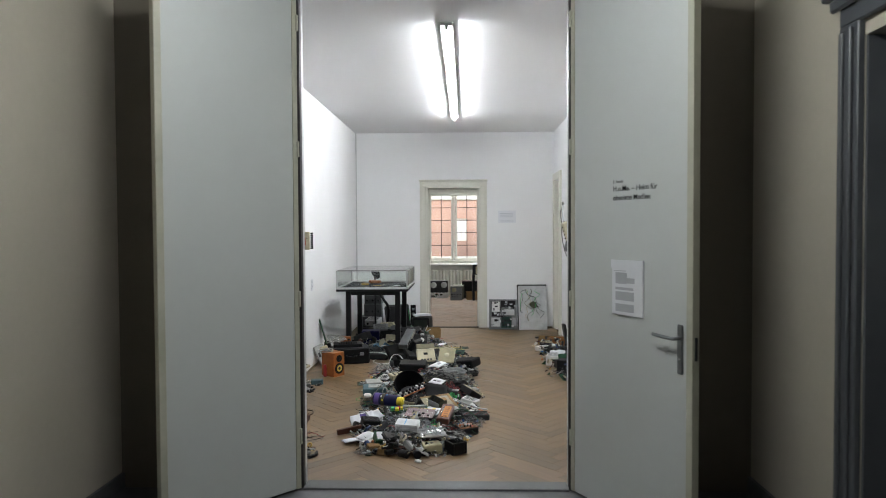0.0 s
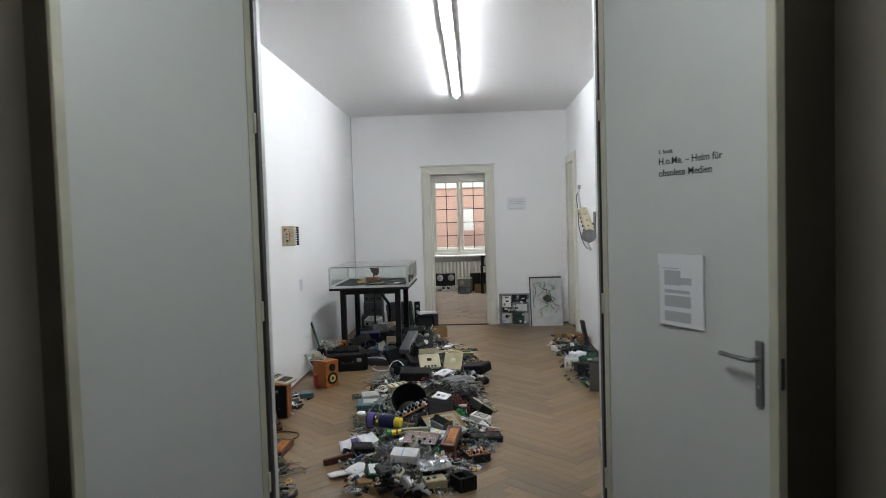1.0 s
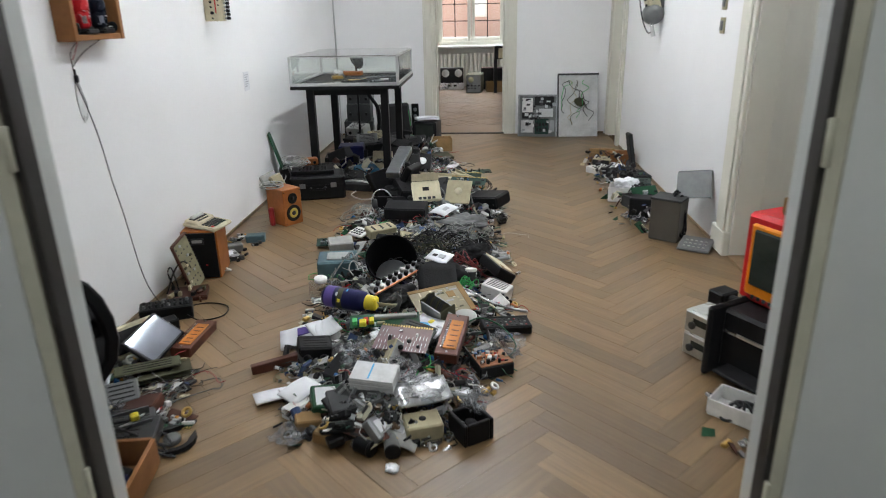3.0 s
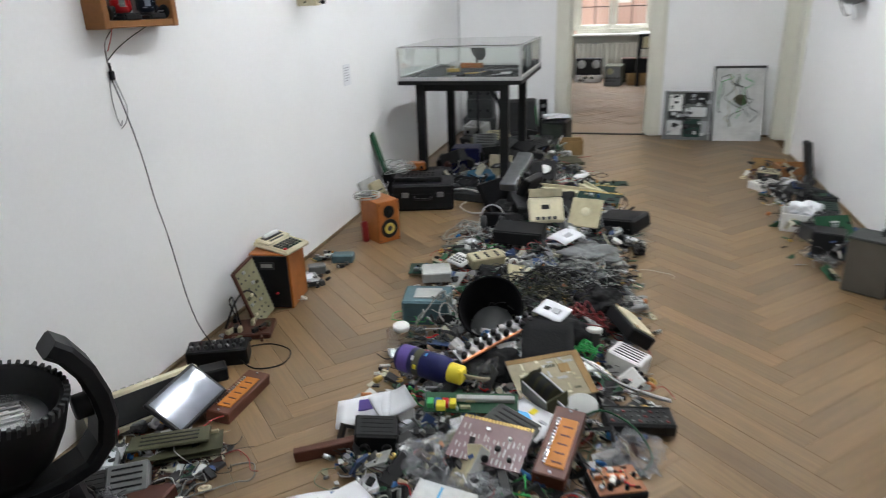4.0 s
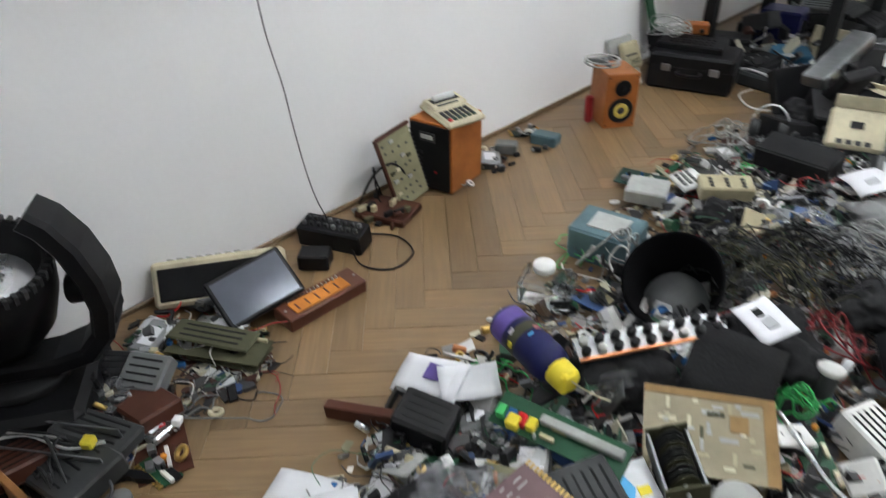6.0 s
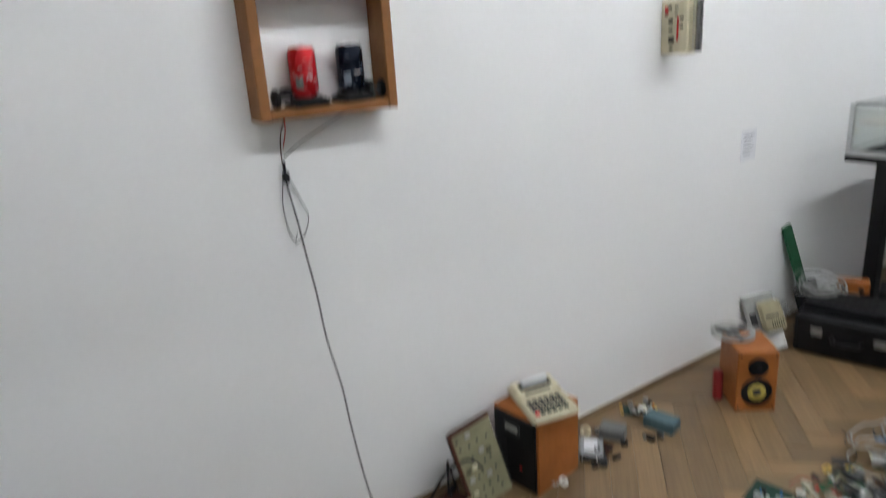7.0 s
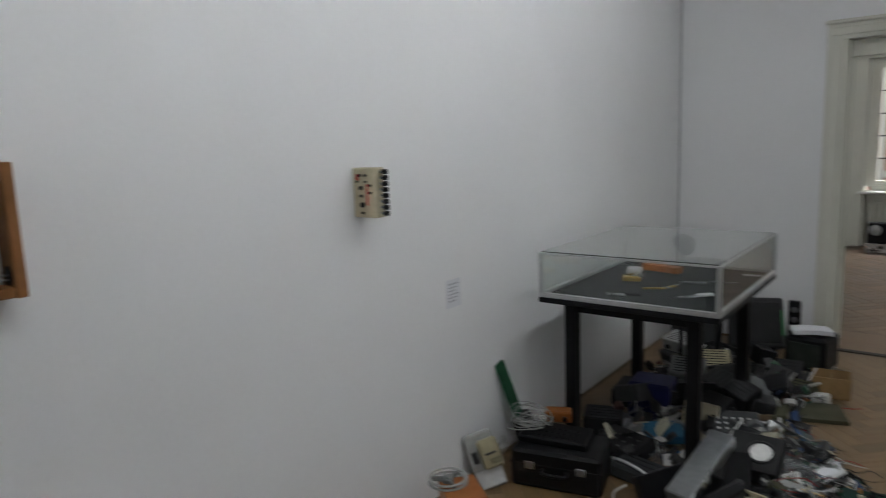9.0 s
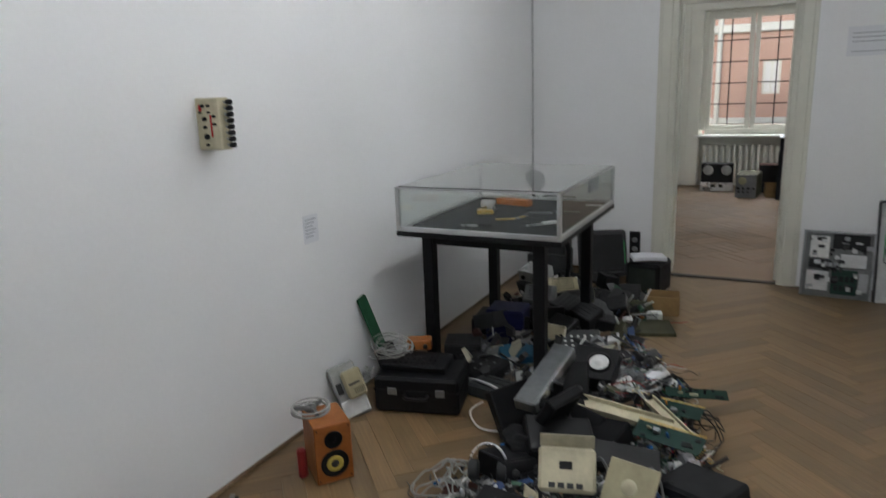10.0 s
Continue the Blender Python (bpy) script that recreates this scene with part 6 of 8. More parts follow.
part("handle", tube(bmesh.new(), [(-0.06, -0.15, 0.11), (-0.05, -0.18, 0.10), (0.05, -0.18, 0.10), (0.06, -0.15, 0.11)], 0.009), P["black"], t)
device("black_keyboard", frame_m(-1.30, 8.76, 0.20, 12, 2), (0.36, 0.2, 0.04), P["black"], "black keyed device lying on the suitcase", "keyboard", buttons=24, knob_mat=P["soot"])
rc = random.Random(16)
coil = []
for k in range(15 * 10):
    a = k * 2 * math.pi / 15
    if k % 15 == 0:
        ra, cx, cy, cz = rc.uniform(0.06, 0.135), rc.uniform(-0.03, 0.03), rc.uniform(-0.03, 0.03), rc.uniform(0, 0.05)
    coil.append((-1.43 + cx + ra * math.cos(a), 8.72 + cy + ra * math.sin(a), 0.268 + cz + 0.022 * math.sin(a + k * 0.1)))
cable("cable_coil", coil, 0.0028, P["light"], "round coil of white cable lying on a suitcase")

tangle("looped_cable", (-1.53, 8.62, 0.16), (0.14, 0.14, 0.06), 4, 0.003, P["light"], "thin pale cable hanging by the wall", seed=161)
device("orange_relay", frame_m(-1.36, 8.90, 0.24, 25), (0.14, 0.08, 0.06), P["wood"], "orange-brown relay part on a suitcase", "relay", knobs=2)
t = thing("green_board", frame_m(-1.60, 8.87, 0.22, 0, 0, 0) @ rot(12, -14, 8), "long dark green board leaning against the wall", "board")
part("board", slab(-0.006, 0.006, -0.045, 0.055, 0.0, 0.34, bevel=0.002), P["pcb"], t)
part("support_box", slab(-0.03, 0.05, -0.05, 0.06, -0.22, 0.0), P["soot"], t)
t = device("answering_machine", frame_m(-1.10, 9.16, 0.0, -16, 8), (0.3, 0.24, 0.10), P["soot"], "black telephone set with a row of keys under the case", "telephone", buttons=12, knob_mat=P["grey"], bevel=0.02)
device("blue_crate", frame_m(-1.14, 9.72, 0.0, 6), (0.25, 0.22, 0.26), P["navy"], "dark blue plastic box under the display case", "box", bevel=0.012)
device("blue_folder", frame_m(-0.95, 9.38, 0.06, 36, 12), (0.22, 0.16, 0.05), material("junk_dull_blue", (0.028, 0.11, 0.19), 0.5, vary=0.15, scale=30), "dull blue flat box under the display case", "box")
device("white_shoe_box", frame_m(-1.02, 9.26, 0.02, -30), (0.16, 0.08, 0.06), P["white"], "white plastic part under the display case", "device")
device("grey_adapter", frame_m(-0.92, 8.95, 0.0, -12), (0.28, 0.17, 0.08), P["dark"], "flat dark grey plastic modem on the parquet", "modem", vents=3, bevel=0.015)
cable("flex", [(-1.12, 8.98, 0.06), (-1.00, 8.92, 0.09), (-0.84, 8.84, 0.09), (-0.72, 8.72, 0.05)], 0.007, P["white"], "white power cable over a modem")
cable("flex", [(-0.95, 8.84, 0.01), (-0.97, 8.72, 0.008), (-0.86, 8.58, 0.008), (-0.74, 8.56, 0.02)], 0.006, P["white"], "white cable bent on the parquet")
device("cream_plate", frame_m(-0.82, 9.56, 0.0, -8, -16), (0.2, 0.03, 0.22), P["cream"], "cream casing plate standing under the case", "plate")
device("key_telephone", frame_m(-0.64, 9.62, 0.10, 24, 26), (0.28, 0.17, 0.045), P["dark"], "dark key telephone with white buttons", "telephone", buttons=15, knob_mat=P["white"])
device("plastic_bracket", frame_m(-0.48, 9.68, 0.10, 70, 10, 10), (0.2, 0.06, 0.04), P["white"], "white plastic trim piece", "trim piece")
for i in range(3):
    cable("blue_tube", [(-0.35 + 0.03 * i, 9.85, 0.06), (-0.25 + 0.02 * i, 9.55, 0.09), (-0.12, 9.25 - 0.04 * i, 0.05)], 0.011, P["teal" if i else "blue"], "blue-grey plastic tube across the heap", "tubes on the heap")
t = thing("wood_board", frame_m(-0.34, 10.30, 0.0, 18), "flat dark wooden panel lying on the parquet", "panel")
part("panel", slab(-0.17, 0.17, -0.14, 0.14, 0, 0.025, bevel=0.003), P["olive"], t)
open_box("cardboard_box", frame_m(-0.30, 10.72, 0.0, 8), (0.22, 0.18, 0.14), P["card"], "brown open cardboard box on the parquet", "cardboard box")
device("white_carton", frame_m(-0.33, 10.52, 0.0, 12), (0.11, 0.08, 0.06), P["white"], "small white carton by a cardboard box", "carton")
t = thing("small_monitor", frame_m(-0.50, 11.22, 0.0, -10), "small dark tube monitor with papers on top", "monitor")
part("casing", slab(-0.14, 0.14, -0.14, 0.16, 0, 0.26, bevel=0.02), P["black"], t)
part("screen", slab(-0.11, 0.11, -0.148, -0.138, 0.04, 0.22, bevel=0.008), P["screen"], t, "dark grey-green screen")
sheet("manual", frame_m(-0.50, 11.20, 0.27, 20), 0.26, 0.19, PAPER, "stack of white manuals on a small monitor", "booklet", 31, 0.008, 0.03)
t = thing("tube_monitor", frame_m(-0.88, 11.32, 0.06, 24, -22), "large dark tube monitor tipped against the wall", "monitor")
part("casing", slab(-0.2, 0.2, -0.03, 0.12, 0.0, 0.40, bevel=0.02), P["dark"], t)
part("tube_back", lathe(bmesh.new(), [(0.19, 0), (0.15, 0.12), (0.05, 0.2), (0, 0.2)], at(0, 0.1, 0.2, -90), 16), P["soot"], t)
part("screen", slab(-0.17, 0.17, -0.038, -0.028, 0.04, 0.36, bevel=0.01), P["soot"], t)
part("edge_light", slab(0.174, 0.18, -0.036, -0.028, 0.10, 0.30), P["green"], t)
part("stand", slab(-0.12, 0.12, -0.06, 0.10, -0.06, 0.01, bevel=0.01), P["soot"], t)
t = device("rack_strip", frame_m(-0.68, 11.62, 0.0, 4, 9), (0.09, 0.03, 0.42), P["black"], "black upright panel with dials leaning on the wall", "panel")
for i in range(3):
    part("dial", cyl(bmesh.new(), 0.024, 0.006, at(0, -0.014, 0.18 + i * 0.085, 90), 14), P["steel"], t)
z = 0.0
for i, (w, d, h, tone) in enumerate(((0.34, 0.3, 0.28, "dark"), (0.28, 0.26, 0.2, "dark"), (0.28, 0.26, 0.15, "grey"), (0.26, 0.24, 0.12, "grey"))):
    device("lab_instrument", frame_m(-1.32 + 0.015 * i, 11.20, z, 6 - 4 * i), (w, d, h), P[tone], "dark metal instrument in a stack behind the case", "instrument", front=P["dark"], knobs=3, group="stacked instruments")
    z += h
for x, y, z0, a, b in ((-1.05, 10.75, 0.10, 30, 35), (-0.78, 10.65, 0.06, -20, 20), (-1.15, 10.35, 0.08, 60, 15), (-0.62, 10.85, 0.05, 10, 24)):
    device("grey_casing", frame_m(x, y, z0 * 0.3, a, b), (0.26, 0.18, 0.10), P["dark" if b > 30 else "soot"], "dark metal casing in the rubble behind the case", "casing", vents=4, group="casings behind the case")
cable("lamp_arm", [(-1.02, 10.62, 0.10), (-0.98, 10.58, 0.45), (-1.06, 10.55, 0.62), (-1.22, 10.52, 0.86)], 0.022, P["black"], "black jointed lamp arm leaning behind the case")
for x, y, z0, a, b, tone, word in ((-0.98, 10.42, 0.16, 24, 30, "beige", "yellowed"), (-1.20, 10.48, 0.24, -20, 14, "light", "pale grey"), (-0.84, 10.30, 0.14, 50, -18, "dark", "dark grey"), (-1.05, 10.12, 0.18, 10, 28, "grey", "grey")):
    device("vented_casing", frame_m(x, y, z0, a, b), (0.22, 0.16, 0.09), P[tone], word + " vented casing in the rubble behind the case", "casing", vents=6, knobs=2, group="casings behind the case")
tangle("looped_cable", (-0.9, 10.5, 0.12), (0.35, 0.3, 0.06), 8, 0.004, P["black"], "black cables strewn below the display case", seed=170)

for x, y, a, b, w, d, h in ((-1.28, 9.95, 8, 0, 0.36, 0.3, 0.11), (-0.98, 10.25, -14, 6, 0.38, 0.28, 0.10), (-1.30, 9.35, 20, 0, 0.22, 0.2, 0.14), (-0.72, 10.15, 30, 14, 0.3, 0.22, 0.09), (-0.60, 9.30, -20, 8, 0.26, 0.2, 0.08)):
    device("hifi_unit", frame_m(x, y, 0.0, a, b), (w, d, h), P["black"], "black hi-fi unit on the parquet below the case", "hi-fi unit", front=P["soot"], knobs=3, knob_mat=P["dark"], vents=4, group="hi-fi units below the case")

rc = random.Random(78)
for i in range(12):
    tone, word = rc.choice((("black", "black"), ("soot", "sooty black"), ("black", "black"), ("dark", "dark grey")))
    device("broken_casing", frame_m(rc.uniform(-1.22, -0.55), rc.uniform(9.62, 10.25), 0.0 if i < 5 else 0.12, rc.uniform(0, 180), rc.uniform(-25, 25), rc.uniform(-25, 25)), (rc.uniform(0.16, 0.30), rc.uniform(0.12, 0.22), rc.uniform(0.08, 0.15)), P[tone], word + " broken appliance casing in the rubble below the case", "casing", vents=rc.choice((0, 4)), knobs=rc.choice((0, 2)), group="rubble behind the case")
rc = random.Random(77)
for i in range(22):
    x, y = rc.uniform(-1.30, -0.45), rc.uniform(9.95, 11.05)
    w, d, h = rc.uniform(0.14, 0.30), rc.uniform(0.10, 0.22), rc.uniform(0.05, 0.12)
    tone, word = rc.choice((("black", "black"), ("soot", "sooty black"), ("soot", "sooty black"), ("dark", "dark grey"), ("olive", "dark olive")))
    device("broken_casing", frame_m(x, y, 0.0 if i < 10 else 0.09, rc.uniform(0, 180), rc.uniform(-30, 30), rc.uniform(-22, 22)), (w, d, h), P[tone], word + " broken appliance casing in the rubble behind the case", "casing", vents=rc.choice((0, 4)), knobs=rc.choice((0, 2)), group="rubble behind the case")
for i, (x, y, r, c) in enumerate(((-0.30, 9.15, 0.16, 8), (-0.10, 9.35, 0.16, 8), (-0.55, 9.95, 0.16, 6), (0.0, 8.95, 0.15, 6))):
    tangle("looped_cable", (x, y, 0.09), (r, r, 0.05), c, 0.0035, P["black"], "black cables heaped beside the display case", seed=180 + i)

# things in the case
Z0 = 0.926
t = thing("wooden_block", frame_m(-1.12, 9.80, Z0, -12), "orange wooden block in the display case", "wooden block")
part("block", slab(-0.12, 0.12, -0.03, 0.03, 0, 0.04, bevel=0.003), P["wood"], t)
t = thing("table_calculator_mechanism", frame_m(-1.18, 9.47, Z0, 20), "small brass and glass mechanism on dark felt", "mechanism")
part("base", slab(-0.05, 0.05, -0.035, 0.035, 0, 0.025, bevel=0.003), P["gold"], t)
part("drum", cyl(bmesh.new(), 0.03, 0.08, at(-0.02, 0.03, 0.05, 90, 0, 70), 16), P["silver"], t)
part("gear", cyl(bmesh.new(), 0.024, 0.02, at(0.04, 0, 0.03, 0, 60), 16), P["steel"], t)
for x, y, a, ln in ((-1.09, 9.10, 12, 0.20), (-0.76, 9.22, 42, 0.22)):
    t = thing("knife_tool", frame_m(x, y, Z0, a), "pale bladed hand tool on dark felt", "hand tool", "tools in the case")
    part("blade", plate(bmesh.new(), [(-ln * 0.5, -0.004), (-ln * 0.1, -0.012), (0.02, -0.011), (0.02, 0.011), (-ln * 0.1, 0.012)], 0.006), P["silver"], t)
    part("handle", slab(0.02, ln * 0.5, -0.012, 0.012, 0, 0.016, bevel=0.005), P["white" if ln > 0.21 else "black"], t)
for i, (x, y, a) in enumerate(((-0.98, 9.32, 30), (-0.93, 9.38, 70), (-0.86, 9.55, 10), (-0.72, 9.62, 8))):
    t = thing("metal_piece", frame_m(x, y, Z0, a), "thin metal instrument piece on dark felt", "metal piece", "tools in the case")
    part("rod", slab(-0.07, 0.07, -0.006, 0.006, 0, 0.008, bevel=0.002), P["gold" if i < 2 else "steel"], t)
    part("jaw", cyl(bmesh.new(), 0.013, 0.009, at(0.06, 0, 0), 12), P["steel"], t)
t = thing("small_card", frame_m(-0.63, 9.90, Z0, 10), "small white caption card in the display case", "card")
part("card", slab(-0.05, 0.05, -0.02, 0.02, 0, 0.003), PAPER, t)
t = thing("dark_figure", frame_m(-1.15, 10.28, 0.0, 8), "dark lamp shade shaped piece standing behind the case", "lamp")
part("foot", cyl(bmesh.new(), 0.012, 1.02), P["black"], t)
part("weight", cyl(bmesh.new(), 0.10, 0.02), P["black"], t)
part("shade", lathe(bmesh.new(), [(0.08, 0), (0.07, 0.04), (0.03, 0.08), (0, 0.085)], at(0, 0, 1.01, 20, 50), 16), P["soot"], t)

# ---- on the west wall ----
t = thing("can_shelf", at(XL, 6.295, 1.577) @ rot(-0.2, 0, -1.5), "open pine frame hung on the wall holding two cans", "frame")
part("side", slab(0.0, 0.092, -0.200, -0.172, -0.170, 0.170, bevel=0.003), P["pine"], t)
part("side", slab(0.0, 0.092, 0.172, 0.200, -0.170, 0.170, bevel=0.003), P["pine"], t)
part("top_rail", slab(0.0, 0.088, -0.172, 0.172, 0.142, 0.168, bevel=0.003), P["pine"], t)
part("bottom_rail", slab(0.0, 0.088, -0.172, 0.172, -0.168, -0.142, bevel=0.003), P["pine"], t)
t = thing("wall_hook", at(XL, 6.285, 1.755), "small metal wall hook above a frame", "hook")
part("screw", cyl(bmesh.new(), 0.0022, 0.022, at(0, 0, 0.022, 0, 90), 10), P["steel"], t)
part("hook", tube(bmesh.new(), [(0.020, 0.0, 0.034), (0.020, -0.001, 0.022), (0.022, 0.008, 0.018), (0.024, 0.012, 0.006), (0.024, 0.006, -0.002), (0.024, 0.003, -0.014)], 0.0018), P["dark"], t)
CAN = {"red": material("red_can_lacquer", (0.50, 0.012, 0.018), 0.28, 0.45, vary=0.1, scale=30, bump=0.02),
       "navy": material("black_blue_can_lacquer", (0.008, 0.012, 0.022), 0.28, 0.4, vary=0.1, scale=30, bump=0.02)}
CAN_PRINT = material("pale_can_print", (0.42, 0.36, 0.36), 0.4, 0.2)
CAN_PRINT2 = material("dull_blue_can_print", (0.16, 0.19, 0.24), 0.4, 0.2)
for y, tone, word, side in ((6.238, "red", "red", -1), (6.378, "navy", "dark blue", 1)):
    m = at(XL + 0.045, y, 1.4355)
    t = thing("turntable_base", m, "black motor turntable under a drink can", "turntable", "turntables in the frame")
    part("tray", slab(-0.040, 0.046, -0.050, 0.050, 0.0, 0.016, bevel=0.004), P["black"], t)
    part("platter", cyl(bmesh.new(), 0.044, 0.008, at(0, 0, 0.016), 24), P["black"], t)
    part("motor", slab(-0.030, 0.012, side * 0.052 - 0.012, side * 0.052 + 0.012, 0.010, 0.050, bevel=0.005), P["black"], t)
    part("bracket", slab(0.034, 0.050, -0.042, 0.040, 0.002, 0.022, bevel=0.003), P["soot"], t)
    for k in (0, 1):
        part("axle", cyl(bmesh.new(), 0.0022, 0.034, at(0.012, side * 0.050, 0.016 + 0.012 * k, -90 * side), 8), P["silver"], t, "bright steel axle")
    part("wheel", lathe(bmesh.new(), [(0, 0), (0.024, 0), (0.026, 0.003), (0.026, 0.009), (0.022, 0.012), (0.010, 0.008), (0, 0.008)], at(0.012, side * 0.084, 0.026, -90 * side), 20), P["black"], t, "black pulley wheel")
    rc = random.Random(5 if tone == "red" else 8)
    band = []
    ink = CAN_PRINT if tone == "red" else CAN_PRINT2
    for i in range(13):
        z = 0.016 + 0.0072 * i
        a = -75 + rc.uniform(0, 12)
        while a < 70:
            ww = rc.uniform(6, 26)
            if rc.random() < (0.36 if 2 < i < 10 else 0.15):
                band.append((0.0, z, z + rc.choice((0.0014, 0.0022, 0.0036)), a, a + ww, ink))
            a += ww + rc.uniform(5, 16)
    band.append((0.0, 0.022, 0.052, -58, -26, CAN_PRINT2 if tone == "navy" else P["grey"]))
    band.append((0.0, 0.050, 0.056, -10, 18, CAN_PRINT))
    can_thing("drink_can", m @ at(0, 0, 0.024), 0.037, 0.130, CAN[tone], word + " aluminium drink can standing on a small turntable", band)
cable("frame_wire", [(XL + 0.06, 6.285, 1.447), (XL + 0.062, 6.308, 1.452), (XL + 0.06, 6.332, 1.447)], 0.0016, P["dark"], "thin dark wire between two turntables")
cable("frame_wire", [(XL + 0.05, 6.165, 1.415), (XL + 0.03, 6.172, 1.375), (XL + 0.008, 6.168, 1.33)], 0.0016, P["red"], "thin red wire hanging from a frame")
w = XL + 0.006
cable("frame_wire", [(w + 0.04, 6.17, 1.41), (w, 6.165, 1.36), (w, 6.16, 1.30), (w, 6.163, 1.25)], 0.0018, P["brown"], "thin brown wire hanging from a frame")
cable("frame_wire", [(w + 0.05, 6.36, 1.415), (w + 0.01, 6.30, 1.375), (w, 6.22, 1.335), (w, 6.165, 1.30)], 0.0018, P["black"], "thin black wire hanging from a frame")
t = thing("cable_plug", at(w + 0.004, 6.163, 1.23), "small black plug connector hanging on the wall", "plug")
part("body", slab(-0.007, 0.009, -0.009, 0.009, 0, 0.032, bevel=0.003), P["black"], t)
part("neck", cyl(bmesh.new(), 0.004, 0.03, at(0, 0, 0.03), 8), P["black"], t)
cable("frame_wire", [(w, 6.155, 1.24), (w, 6.145, 1.17), (w, 6.150, 1.10), (w, 6.165, 1.06), (w, 6.175, 1.08)], 0.0016, P["grey"], "thin grey wire loop on the wall")
cable("frame_wire", [(w, 6.170, 1.25), (w, 6.20, 1.17), (w, 6.215, 1.12), (w, 6.195, 1.07), (w, 6.165, 1.05)], 0.0016, P["grey"], "thin grey wire loop on the wall")
cable("mains_lead", [(w, 6.163, 1.23), (w + 0.02, 6.172, 1.13), (w + 0.04, 6.178, 1.02), (w + 0.05, 6.190, 0.90), (w + 0.06, 6.198, 0.76), (w + 0.07, 6.222, 0.60), (w + 0.08, 6.232, 0.46), (w + 0.09, 6.248, 0.30), (w + 0.11, 6.262, 0.18), (w + 0.14, 6.28, 0.09)], 0.0024, P["black"], "black lead hanging down the white wall")
t = thing("control_box", at(XL, 7.780, 1.566), "cream mixer box with black knobs hung on the wall", "mixer box")
part("case", slab(0.0, 0.125, -0.03, 0.028, -0.10, 0.10, bevel=0.005), P["cream"], t)
for i in range(8):
    z = -0.082 + i * 0.0235
    part("fader_stem", cyl(bmesh.new(), 0.005, 0.022, at(0.124, 0.0, z, 0, 90), 8), P["steel"], t)
    part("knob", cyl(bmesh.new(), 0.0105, 0.022, at(0.140, 0.0, z, 0, 90), 12), P["black"], t)
for x, z, r in ((0.045, 0.07, 0.006), (0.075, 0.07, 0.005), (0.05, 0.02, 0.008), (0.05, -0.012, 0.006), (0.055, -0.048, 0.011), (0.055, -0.08, 0.005), (0.10, 0.03, 0.005), (0.10, 0.0, 0.005), (0.03, 0.045, 0.004), (0.075, 0.045, 0.004)):
    part("dial", cyl(bmesh.new(), r, 0.012, at(x, -0.03, z, 90), 12), P["black"], t)
part("print_bar", slab(0.075, 0.083, -0.0315, -0.029, -0.05, 0.035), P["red"], t)
part("print_bar", slab(0.02, 0.035, -0.0315, -0.029, 0.05, 0.075), P["red"], t)
t = thing("wall_label", at(XL, 8.40, 1.015), "small pale printed label stuck on the wall", "label")
part("card", slab(0.0, 0.003, -0.058, 0.058, -0.07, 0.07), PAPER, t)
for i in range(6):
    part("print_line", slab(0.003, 0.0036, -0.045, 0.04 - 0.012 * (i % 3), 0.045 - i * 0.017, 0.051 - i * 0.017), INK, t)

# ---- end wall ----
t = thing("wall_notice", at(0.93, YF, 1.905), "pale paper notice with lines of print", "notice")
part("sheet", slab(-0.15, 0.15, -0.003, 0.0, -0.105, 0.105), PAPER, t)
for i in range(3):
    part("print_line", slab(-0.12, 0.10 + 0.012 * (i % 2), -0.0036, -0.003, 0.054 - i * 0.03, 0.062 - i * 0.03), INK, t)
part("print_line", slab(-0.12, 0.11, -0.0036, -0.003, -0.076, -0.069), INK, t)
# two computer chassis leaning on the wall
t = thing("open_chassis", frame_m(0.845, 11.50, 0.0, -4, -13), "open metal computer chassis with circuit boards leaning on the wall", "chassis")
part("tray", slab(-0.235, 0.235, 0.0, 0.03, 0.0, 0.51, bevel=0.004), P["grey"], t)
part("tray_rim", slab(-0.24, -0.225, -0.03, 0.0, 0.0, 0.51, bevel=0.002), P["steel"], t)
part("tray_rim", slab(0.225, 0.24, -0.03, 0.0, 0.0, 0.51, bevel=0.002), P["steel"], t)
part("tray_rim", slab(-0.225, 0.225, -0.03, 0.0, 0.495, 0.51, bevel=0.002), P["steel"], t)
for x0, x1, z0, z1, tone, dep in ((-0.19, -0.06, 0.30, 0.47, "white", 0.02), (-0.04, 0.20, 0.38, 0.49, "soot", 0.015), (0.02, 0.19, 0.24, 0.34, "pale", 0.02), (-0.2, -0.05, 0.05, 0.2, "pale", 0.018), (-0.03, 0.14, 0.03, 0.22, "pcbdark", 0.012), (-0.19, -0.08, 0.22, 0.29, "soot", 0.02), (0.15, 0.21, 0.06, 0.2, "steel", 0.025)):
    part("module", slab(x0, x1, -dep, 0.0, z0, z1, bevel=0.003), P[tone], t)
part("drive_motor", cyl(bmesh.new(), 0.045, 0.02, at(-0.07, 0.0, 0.25, 90), 18), P["dark"], t)
part("flywheel", cyl(bmesh.new(), 0.03, 0.025, at(-0.01, 0.0, 0.14, 90), 16), P["soot"], t)
rc = random.Random(9)
for i in range(54):
    cx, cz = rc.uniform(-0.2, 0.19), rc.uniform(0.03, 0.47)
    part("component", slab(cx, cx + rc.uniform(0.012, 0.05), -rc.uniform(0.02, 0.035), 0.0, cz, cz + rc.uniform(0.01, 0.04), bevel=0.002), P[rc.choice(("black", "soot", "steel", "pale", "dark"))], t)
for i in range(8):
    part("chip", slab(-0.01 + (i % 4) * 0.035, 0.015 + (i % 4) * 0.035, -0.018, -0.011, 0.06 + (i // 4) * 0.07, 0.10 + (i // 4) * 0.07), P["black"], t)
t = thing("cover_panel", frame_m(1.345, 11.48, 0.0, 2, -13), "pale metal cover panel with wires leaning on the wall", "panel")
